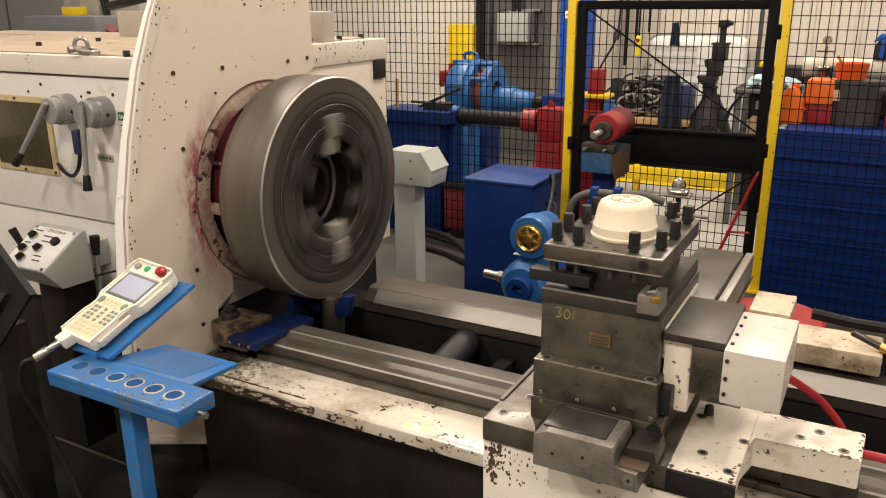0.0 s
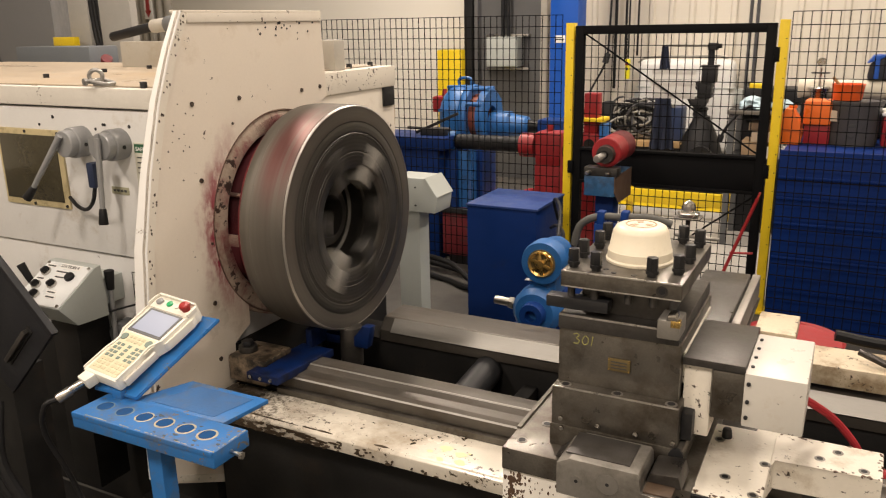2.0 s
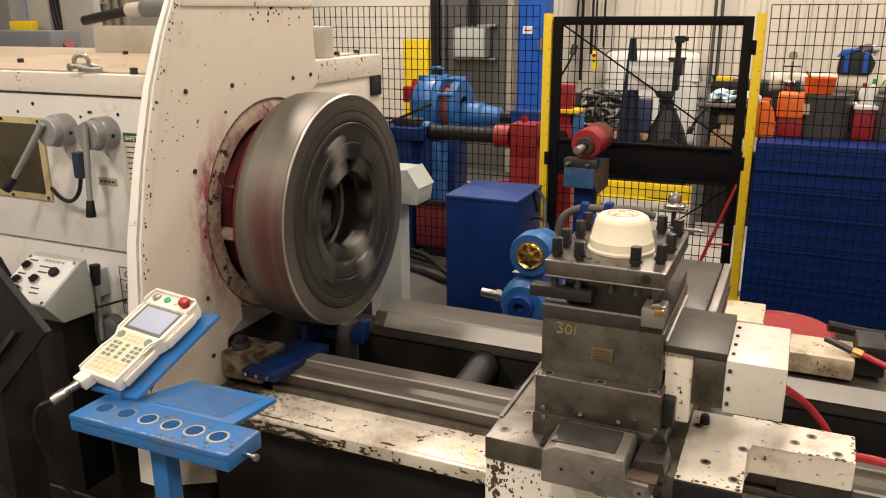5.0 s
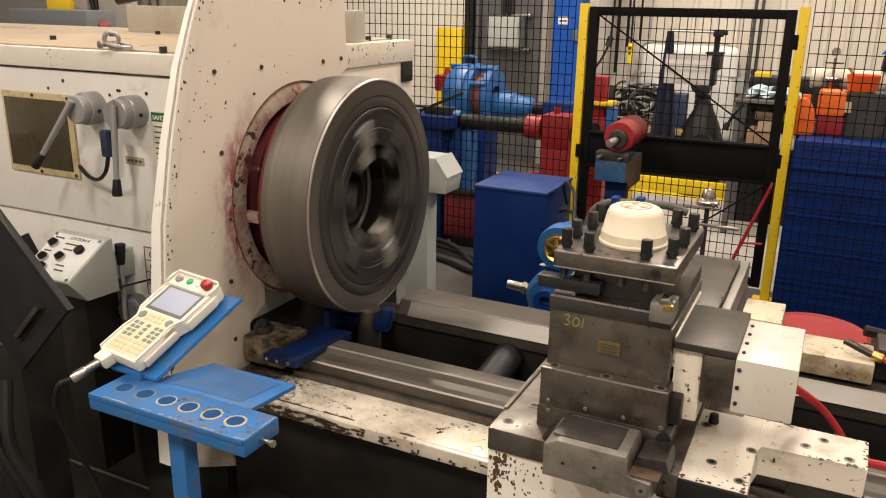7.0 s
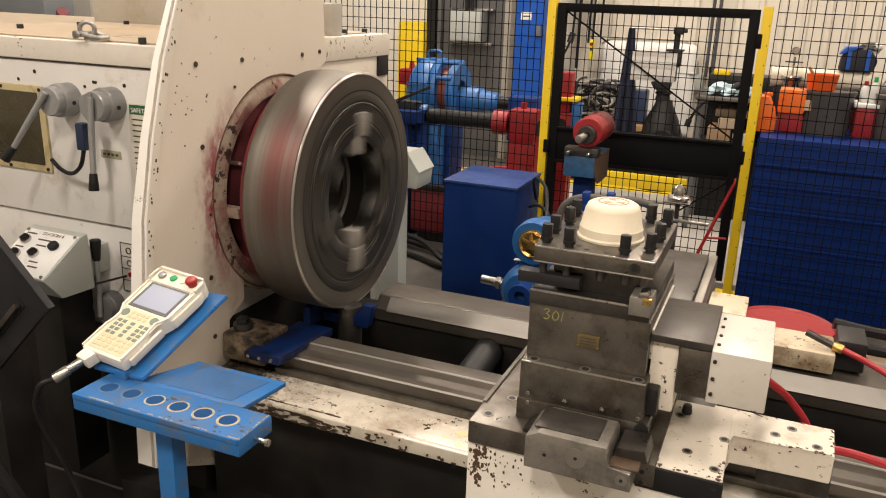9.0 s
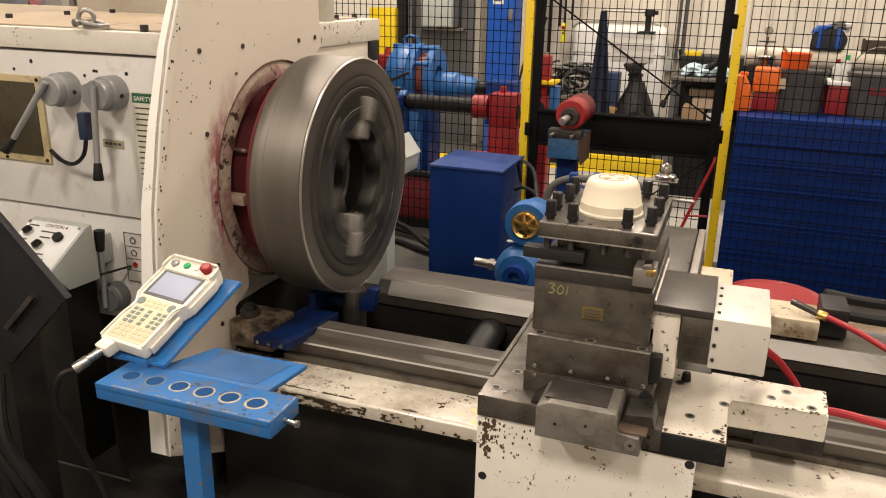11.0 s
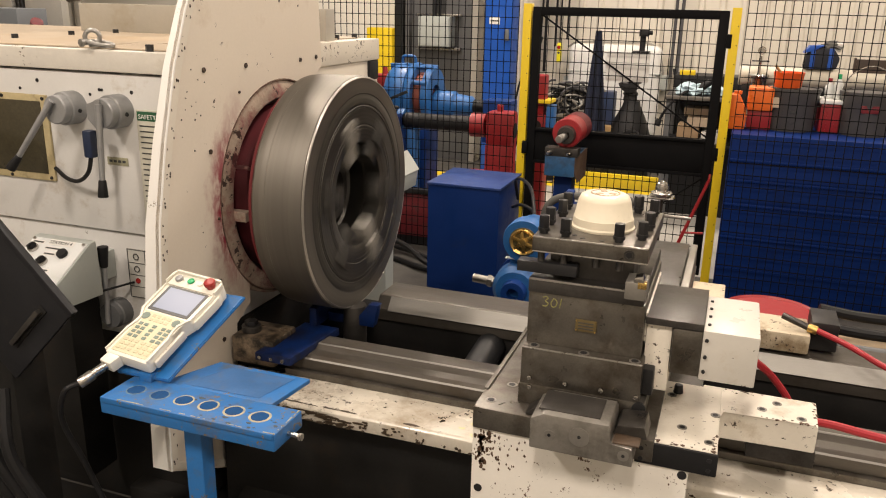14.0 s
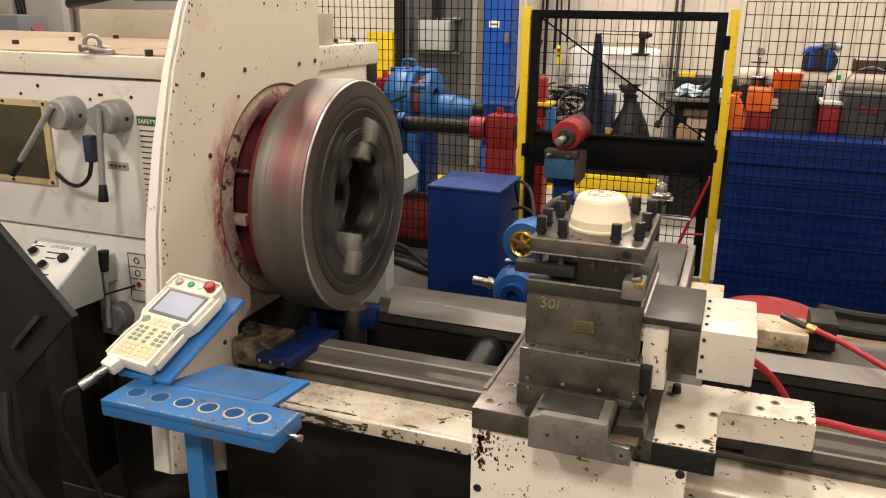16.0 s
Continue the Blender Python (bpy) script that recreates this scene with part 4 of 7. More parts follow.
def build_carriage():
    c = thing("lathe_carriage", 1.3, -0.3, 0.80, "lathe carriage with worn steel cross slide on a chipped white apron", "lathe carriage")
    sad = part("saddle", B(1.02, 1.50, -0.71, 0.43, 0.855, 0.918, bev=0.004), M_steel, c, "dark oily saddle plate")
    part("saddle_shoe", B(1.03, 1.60, -0.36, 0.42, 0.797, 0.856, bev=0.004), M_steel_dark, c)
    part("saddle_lip", B(1.018, 1.030, -0.60, 0.40, 0.916, 0.924, bev=0.002), M_steel, sad)
    for x, y in ((1.055, -0.655), (1.085, -0.545), (1.09, -0.40)):
        socket(sad, x, y, 0.918)
    apron = part("apron", B(1.018, 1.59, -0.702, -0.53, 0.34, 0.853, bev=0.006), M_apron, c, "white apron with paint chipped off its corner")
    rng = random.Random(5)
    for k in range(120):
        u = abs(rng.gauss(0, 1))
        x, z = 1.026 + 0.055 * abs(rng.gauss(0, 1)), 0.845 - 0.065 * u
        if 0.5 < z and x < 1.2:
            r = rng.uniform(0.0012, 0.006) * (1.2 if x < 1.07 else 0.6)
            n = rng.randint(5, 8)
            pts = [(x + r * rng.uniform(0.5, 1.3) * math.cos(2 * math.pi * i / n), z + 1.6 * r * rng.uniform(0.5, 1.3) * math.sin(2 * math.pi * i / n)) for i in range(n)]
            if min(p[0] for p in pts) > 1.02 and max(p[1] for p in pts) < 0.852:
                part("paint_chip", prism(pts, "y", -0.7032, -0.7015), M_rust, apron)
    for x, z in ((1.575, 0.833), (1.04, 0.665)):
        part("apron_hole", C((x, -0.700, z), (x, -0.7035, z), 0.012, seg=14), M_blackbolt, apron)
    # front block with its machined top
    blk = part("front_block", prism([(1.20, 0.885), (1.20, 0.968), (1.232, 0.985), (1.395, 0.985), (1.40, 0.975), (1.40, 0.935), (1.455, 0.935), (1.458, 0.885)],
                                    "y", -0.80, -0.66, bev=0.003), M_block, c, "machined steel front block")
    part("block_inset", B(1.215, 1.37, -0.775, -0.67, 0.983, 0.988, bev=0.002), M_steel_dark, blk)
    for x, z, r in ((1.25, 0.93, 0.014), (1.325, 0.94, 0.026), (1.435, 0.912, 0.014)):
        part("centre_mark", turned([(-0.7995, r), (-0.8012, r), (-0.8012, 0.002), (-0.7995, 0.002)], "y", (x, 0, z), 24, closed=True), M_steel_soft, blk)
        part("centre_hole", C((x, -0.799, z), (x, -0.8022, z), 0.0045, seg=8), M_blackbolt, blk)
    part("broken_key", prism([(1.16, 0.92), (1.19, 0.945), (1.235, 0.945), (1.24, 0.92)], "y", -0.70, -0.64, bev=0.004), M_steel_dark, c)
    part("broken_key", prism([(1.40, 0.935), (1.41, 0.962), (1.475, 0.968), (1.485, 0.935)], "y", -0.745, -0.65, bev=0.004), M_steel_dark, c)
    part("rust_patch", B(1.405, 1.47, -0.79, -0.70, 0.934, 0.94, bev=0.003), M_rusty_ledge, c, "rusty ledge")
    # cross slide
    low = part("cross_slide", B(1.128, 1.447, -0.634, 0.27, 0.975, 1.083, bev=0.003), M_steel, c)
    part("gib_strip", B(1.125, 1.462, -0.638, 0.24, 0.918, 0.977, bev=0.003), M_steel, c)
    for x, z in ((1.155, 0.998), (1.157, 0.971), (1.252, 0.997), (1.348, 0.996), (1.438, 0.994)):
        part("rivet", C((x, -0.636, z), (x, -0.645, z), 0.0065, seg=12, bev=0.002), M_chrome, low)
    part("ledge_hole", C((1.448, -0.633, 0.962), (1.448, -0.641, 0.962), 0.018, seg=18), M_blackbolt, low)
    for x in (1.158, 1.292, 1.425):
        socket(low, x, -0.615, 1.083)
    # top slide block
    up = part("top_slide", B(1.131, 1.437, -0.597, -0.18, 1.083, 1.229, bev=0.003), M_steel, c)
    part("top_slide_cap", B(1.130, 1.432, -0.603, -0.18, 1.2295, 1.268, bev=0.003), M_steel_dark, c)
    part("bright_edge", B(1.132, 1.43, -0.6048, -0.599, 1.2645, 1.2695, bev=0.001), M_bright_edge, up)
    pl = part("name_plate", B(1.262, 1.318, -0.6035, -0.599, 1.138, 1.171, bev=0.001), M_brass_plate, up, "small engraved brass plate")
    for k in range(3):
        part("print_bar", B(1.270, 1.310, -0.6045, -0.603, 1.145 + k * 0.008, 1.148 + k * 0.008, bev=0), M_ink, pl)
    for x, z in ((1.265, 1.141), (1.315, 1.141), (1.265, 1.168), (1.315, 1.168)):
        part("plate_rivet", C((x, -0.603, z), (x, -0.606, z), 0.002, seg=8), M_brass, pl)
    strokes = [[(0, 0.026), (0.008, 0.03), (0.014, 0.025), (0.007, 0.017), (0.015, 0.011), (0.010, 0.003), (0.0, 0.003)],
               [(0.030, 0.027), (0.024, 0.018), (0.023, 0.008), (0.029, 0.002), (0.037, 0.008), (0.038, 0.020), (0.030, 0.027)], [(0.050, 0.028), (0.048, 0.015), (0.046, 0.002)]]
    for st in strokes:
        part("chalk_stroke", tube([(1.170 + u, -0.5972, 1.190 + w) for u, w in st], 0.0015, seg=6, smooth_steps=3), M_chalk, up, "hand-chalked yellow digit of 301")
    part("side_cover", B(1.437, 1.442, -0.56, -0.20, 1.12, 1.20, bev=0.001), M_cream_worn, up, "chipped cream side plate")
    # turret under the top plate
    part("turret", B(1.175, 1.395, -0.555, -0.24, 1.268, 1.343, bev=0.004), M_steel_dark, c)
    part("tool_bar", B(1.095, 1.255, -0.60, -0.56, 1.283, 1.313, bev=0.003), M_blackbolt, c, "black square tool bar")
    tool = part("tool_holder", B(1.385, 1.437, -0.64, -0.56, 1.258, 1.305, bev=0.004), M_steel_soft, c, "worn tool holder")
    part("insert", prism([(1.405, 1.305), (1.432, 1.305), (1.426, 1.322), (1.408, 1.318)], "y", -0.64, -0.60, bev=0.002), M_chrome, tool, "bright cutting insert")
    part("brass_shim", B(1.416, 1.4375, -0.6415, -0.62, 1.29, 1.306, bev=0.001), M_brass, tool)
    plate = part("tool_post_plate", B(1.134, 1.432, -0.605, -0.21, 1.343, 1.385, bev=0.004), M_steel, c, "thick square steel tool-post plate")
    part("bright_edge", B(1.136, 1.43, -0.6066, -0.602, 1.3815, 1.3858, bev=0.001), M_bright_edge, plate)
    part("bright_edge", B(1.136, 1.43, -0.6066, -0.602, 1.3432, 1.3465, bev=0.001), M_bright_edge, plate)
    part("bright_edge", B(1.130, 1.446, -0.6362, -0.630, 1.0805, 1.0838, bev=0.001), M_bright_edge, low)
    part("plate_bore", turned([(-0.604, 0.014), (-0.6068, 0.014), (-0.6068, 0.009), (-0.604, 0.009)], "y", (1.385, 0, 1.363), 22, closed=True), M_steel_dark, plate)
    part("bore_hole", C((1.385, -0.604, 1.363), (1.385, -0.6064, 1.363), 0.0085, seg=14), M_blackbolt, plate)
    for x, y in ((1.155, -0.565), (1.215, -0.575), (1.352, -0.57), (1.405, -0.525), (1.412, -0.42), (1.408, -0.26), (1.152, -0.475), (1.165, -0.375), (1.16, -0.28), (1.25, -0.235), (1.36, -0.235)):
        bolt_head(plate, x, y, 1.385, tilt=(x * 911 + y * 577) % 60)
    for x in (1.155, 1.215, 1.30, 1.36):
        part("screw_tip", C((x, -0.58, 1.343), (x, -0.58, 1.313), 0.010, seg=12), M_steel_dark, plate)
    for x, y in ((1.26, -0.575), (1.31, -0.578), (1.235, -0.555)):
        part("plate_hole", C((x, y, 1.384), (x, y, 1.3862), 0.007, seg=12), M_blackbolt, plate)
    # drive housing
    part("drive_arm", B(1.442, 1.508, -0.568, -0.30, 0.99, 1.176, bev=0.006), M_cream_worn, c, "cream arm with oily edges")
    part("drive_plate", B(1.439, 1.584, -0.582, -0.30, 1.178, 1.197, bev=0.002), M_steel_dark, c, "oily steel cover plate")
    # dark block added to stand for the shaded gap beside the arm
    part("arm_shadow_block", B(1.44, 1.475, -0.60, -0.40, 0.985, 1.06, bev=0.006), M_blackbolt, c)
    part("drive_block", B(1.510, 1.584, -0.58, -0.30, 1.052, 1.176, bev=0.003), M_steel, c)
    part("rear_slide", B(1.27, 1.53, -0.18, 0.25, 1.083, 1.095, bev=0.003), M_steel_dark, c)
    part("rear_slide_edge", B(1.502, 1.526, -0.28, 0.25, 1.10, 1.172, bev=0.004), M_steel_soft, c)
    part("rear_cover", B(1.36, 1.50, -0.298, 0.20, 1.096, 1.186, bev=0.004), M_steel_dark, c, "long flat steel slide cover")
    cov = part("motor_cover", B(1.584, 1.718, -0.602, -0.33, 1.055, 1.190, bev=0.005), M_white_paint, c, "white sheet-metal motor cover")
    for z in (1.08, 1.12, 1.165):
        part("cover_screw", C((1.594, -0.600, z), (1.594, -0.608, z), 0.0048, seg=10, bev=0.0015), M_blackbolt, cov)
    for y in (-0.56, -0.50, -0.44, -0.38):
        part("cover_screw", C((1.596, y, 1.189), (1.596, y, 1.195), 0.0045, seg=10, bev=0.0015), M_blackbolt, cov)
    # cream wipers and wings
    w = part("front_wing", B(1.452, 1.652, -0.70, -0.33, 0.868, 0.912, bev=0.005), M_cream_worn, c, "cream wing plate with worn edges")
    part("wiper", B(1.455, 1.655, -0.708, -0.698, 0.848, 0.909, bev=0.003), M_rubber, c, "black rubber way wiper")
    for x in (1.47, 1.635):
        for z in (0.863, 0.892):
            part("wiper_screw", C((x, -0.707, z), (x, -0.711, z), 0.006, seg=10), M_blackbolt, w)
    part("wing_arm", prism([(1.60, -0.30), (1.905, -0.30), (1.90, -0.45), (1.655, -0.45), (1.63, -0.62), (1.60, -0.62)], "z", 0.825, 0.905, bev=0.006), M_cream_worn, c,
         "long cream wing with bolt holes")
    part("wing_shoe", B(1.73, 1.905, -0.44, -0.30, 0.775, 0.826, bev=0.004), M_steel_dark, c)
    for x, y, z in ((1.49, -0.67, 0.912), (1.56, -0.60, 0.912), (1.63, -0.655, 0.912), (1.52, -0.42, 0.912), (1.64, -0.50, 0.912), (1.76, -0.40, 0.905), (1.80, -0.35, 0.905), (1.86, -0.42, 0.905)):
        socket(w, x, y, z, r=0.010)
    part("plug", C((1.535, -0.40, 0.912), (1.535, -0.40, 0.938), 0.014, 0.011, seg=12, bev=0.003), M_blackbolt, w)
    def chip_row(owner, x0, y0, x1, y1, z, count, spread):
        for k in range(count):
            u, r = rng.random(), rng.uniform(0.0015, 0.0055)
            x, y = x0 + (x1 - x0) * u + rng.gauss(0, spread), y0 + (y1 - y0) * u + rng.gauss(0, spread)
            n = rng.randint(5, 8)
            pts = [(x + r * rng.uniform(0.5, 1.5) * math.cos(2 * math.pi * i / n), y + r * rng.uniform(0.4, 1.1) * math.sin(2 * math.pi * i / n)) for i in range(n)]
            part("paint_chip", prism(pts, "z", z - 0.002, z + 0.0008 + 2e-5 * k), M_rust, owner)

    chip_row(w, 1.46, -0.694, 1.645, -0.694, 0.912, 16, 0.003)
    chip_row(w, 1.645, -0.69, 1.645, -0.60, 0.912, 10, 0.003)
    chip_row(w, 1.458, -0.68, 1.458, -0.40, 0.912, 12, 0.003)
    arm = [ob for ob in c.children if ob.name.startswith("wing_arm")][0]
    chip_row(arm, 1.66, -0.443, 1.895, -0.443, 0.905, 14, 0.003)
    chip_row(arm, 1.896, -0.44, 1.90, -0.31, 0.905, 12, 0.003)
    chip_row(arm, 1.66, -0.31, 1.89, -0.31, 0.905, 10, 0.005)
    # rear wing on the far way
    part("rear_wing", B(1.50, 1.935, 0.30, 0.48, 0.80, 0.872, bev=0.008), M_cream_dirty, c, "cream rear wing with stained face")
    part("rear_wing_end", B(1.50, 1.64, 0.50, 0.72, 0.84, 0.885, bev=0.006), M_cream_dirty, c)
    part("valve_block", B(1.94, 2.03, 0.36, 0.52, 0.80, 0.905, bev=0.006), M_blackbolt, c, "black valve block")
    part("fitting", C((1.84, 0.37, 0.912), (1.93, 0.335, 0.89), 0.012, seg=12, bev=0.002), M_steel_dark, c, "dark steel hose fitting")
    part("ferrule", C((1.925, 0.337, 0.891), (1.955, 0.328, 0.886), 0.016, seg=12, bev=0.002), M_brass, c, "brass hose ferrule")
    part("air_hose", tube([(1.95, 0.33, 0.888), (2.05, 0.27, 0.87), (2.2, 0.18, 0.83), (2.4, 0.12, 0.81), (2.7, 0.10, 0.805)], 0.0105), M_hose_red, c, "red air hose lying over the way")
    part("air_hose", tube([(1.66, -0.36, 1.062), (1.74, -0.26, 0.98), (1.80, -0.18, 0.90), (1.86, -0.14, 0.80), (1.88, -0.10, 0.66)], 0.011), M_hose_red, c, "red air hose")
    part("air_hose", tube([(1.88, -0.33, 0.86), (1.96, -0.30, 0.845), (2.1, -0.30, 0.83), (2.4, -0.31, 0.82), (2.8, -0.31, 0.815)], 0.012), M_hose_red, c, "red air hose along the way")
    return c


M_steel_soft = surface("smooth_grey_steel", (0.30, 0.285, 0.26), 0.42, metal=0.7, vary=0.15, scale=10)
M_cream_dirty = surface("oil_browned_cream", (0.58, 0.50, 0.37), 0.45, vary=0.12, dirt=(0.22, 0.15, 0.075), dirt_amount=0.48, dirt_scale=9, chips=(0.05, 0.03, 0.02), chip_amount=0.66, chip_scale=50)
M_block = surface("machined_block_steel", (0.27, 0.255, 0.23), 0.42, metal=0.55, vary=0.2, scale=8, dirt=(0.10, 0.09, 0.075), dirt_amount=0.5, dirt_scale=6)
M_rusty_ledge = surface("rusty_ledge", (0.08, 0.05, 0.03), 0.5, vary=0.3, scale=20, dirt=(0.05, 0.035, 0.025), dirt_amount=0.46, dirt_scale=25)
M_rust = surface("rust_brown_primer", (0.085, 0.048, 0.028), 0.6, vary=0.3)
carriage = build_carriage()


def build_cap():
    """The cream plastic cap that stands on the tool post and rides with it."""
    t = thing("tool_post_cap", 1.29, -0.44, 1.385, "cream plastic dome cap on the tool post", "cap")
    prof = [(1.385, 0.078), (1.385, 0.085), (1.391, 0.086), (1.395, 0.082), (1.415, 0.081), (1.417, 0.079), (1.462, 0.070), (1.474, 0.064), (1.479, 0.055), (1.480, 0.05)]
    part("shell", turned(prof, "z", (1.29, -0.44, 0), 48), M_cap, t)
    part("moulded_ring", turned([(1.4795, 0.040), (1.4815, 0.039), (1.4815, 0.036), (1.4795, 0.035)], "z", (1.29, -0.44, 0), 36, closed=True), M_cap_mark, t)
    for a in (20, 140, 260):
        part("moulded_mark", B(-0.008, 0.008, 0.012, 0.03, 1.4795, 1.4812, bev=0.0004, m=pose(1.29, -0.44, 0, 0, 0, a)), M_cap_mark, t)
    return t


M_cap_mark = surface("brown_moulded_marks", (0.45, 0.33, 0.22), 0.5, vary=0.2)
cap = build_cap()

# ---- operator's side: tray, pendant, console ----


def build_tray():
    t = thing("tool_tray", 0.36, -0.98, FLOOR_Z, "bright blue steel tool tray on a post with round holes", "tool tray")
    front = part("tray_front", B(0.118, 0.64, -1.093, -0.96, 0.925, 0.972, bev=0.005), M_blue, t)
    part("tray_plate", prism([(0.20, -0.965), (0.548, -0.955), (0.568, -0.79), (0.278, -0.79)], "z", 0.955, 0.968, bev=0.003), M_blue, t)
    part("stain", prism([(0.27, -0.945), (0.50, -0.94), (0.53, -0.81), (0.33, -0.812)], "z", 0.9684, 0.969), M_blue_worn, t, "darker worn patch")
    part("tray_rib", B(0.122, 0.636, -1.096, -1.090, 0.958, 0.973, bev=0.002), M_blue, t)
    for k in range(6):
        x, y = 0.181 + k * 0.0757, -1.028
        part("hole_wear", turned([(0.9722, 0.0262 + 0.0006 * k), (0.9728, 0.0250 + 0.0004 * k), (0.9728, 0.0226), (0.9722, 0.0226)], "z", (x, y, 0), 24, closed=True), M_wear if k > 1 else M_hole_rim, front, "worn yellow hole edge")
        # flush disc in darker blue paints the shade down the hole
        part("hole_shade", C((x, y, 0.9715), (x, y, 0.9727), 0.0226, seg=24), M_blue_hole, front)
    rng = random.Random(21)
    for k in range(34):
        along = rng.random()
        x, y = (0.122 + 0.514 * along, -1.0905) if k < 20 else (0.636, -1.09 + 0.12 * along)
        ln, wd = rng.uniform(0.004, 0.03), rng.uniform(0.0012, 0.003)
        a = (x - ln / 2, x + ln / 2, y, y + wd) if k < 20 else (x - wd, x, y, y + ln / 3)
        a = (max(a[0], 0.12), min(a[1], 0.638), a[2], min(a[3], -0.963))
        part("edge_wear", B(*a, 0.9712, 0.9733 + 1e-5 * k, bev=0), M_wear, front, "bare worn edge")
    for k in range(26):
        x, y, r = rng.uniform(0.30, 0.63), rng.uniform(-1.085, -0.985), rng.uniform(0.002, 0.007)
        pts = [(x + 1.6 * r * rng.uniform(0.4, 1.3) * math.cos(q), y + r * rng.uniform(0.4, 1.2) * math.sin(q)) for q in np.linspace(0, 5.4, 7)]
        part("grime_spot", prism(pts, "z", 0.9715, 0.9724 + 1e-5 * k), M_grime, front, "brown grime spot")
    part("end_bolt", C((0.63, -1.03, 0.945), (0.678, -1.035, 0.945), 0.006, seg=12), M_chrome, t)
    part("end_nut", C((0.674, -1.035, 0.945), (0.682, -1.035, 0.945), 0.010, seg=6), M_chrome, t)
    part("post", B(0.322, 0.376, -1.028, -0.978, FLOOR_Z, 0.926, bev=0.004), M_blue, t)
    part("foot", B(0.20, 0.50, -1.15, -0.85, FLOOR_Z, FLOOR_Z + 0.012, bev=0.003), M_blue, t)
    part("gusset", B(0.27, 0.43, -1.06, -0.94, 0.913, 0.926, bev=0.003), M_blue, t)
    part("sloping_back", slab_on((0.07, -0.975, 0.984), (0.240, -0.972, 0.984), (0.280, -0.655, 1.122), (0.06, -0.655, 1.122), 0.012), M_blue, t, "sloping blue bracket plate")
    part("bracket_leg", B(0.15, 0.19, -0.98, -0.955, 0.96, 0.995, bev=0.003), M_blue, t)
    t.location += Vector((0.025, -0.02, 0.0))
    return t


def slab_on(a, b, c, d, h, lift=0.0):
    """A slab of thickness h whose top face is the quad a b c d."""
    a, b, c, d = (Vector(p) for p in (a, b, c, d))
    n = (b - a).cross(d - a).normalized()
    bm = bmesh.new()
    top = [bm.verts.new(p + n * lift) for p in (a, b, c, d)]
    low = [bm.verts.new(p + n * (lift - h)) for p in (a, b, c, d)]
    bm.faces.new(top)
    bm.faces.new(list(reversed(low)))
    for k in range(4):
        bm.faces.new((top[k], low[k], low[(k + 1) % 4], top[(k + 1) % 4]))
    bmesh.ops.bevel(bm, geom=list(bm.edges), offset=min(0.003, h * 0.3), segments=2, affect="EDGES")
    return bm


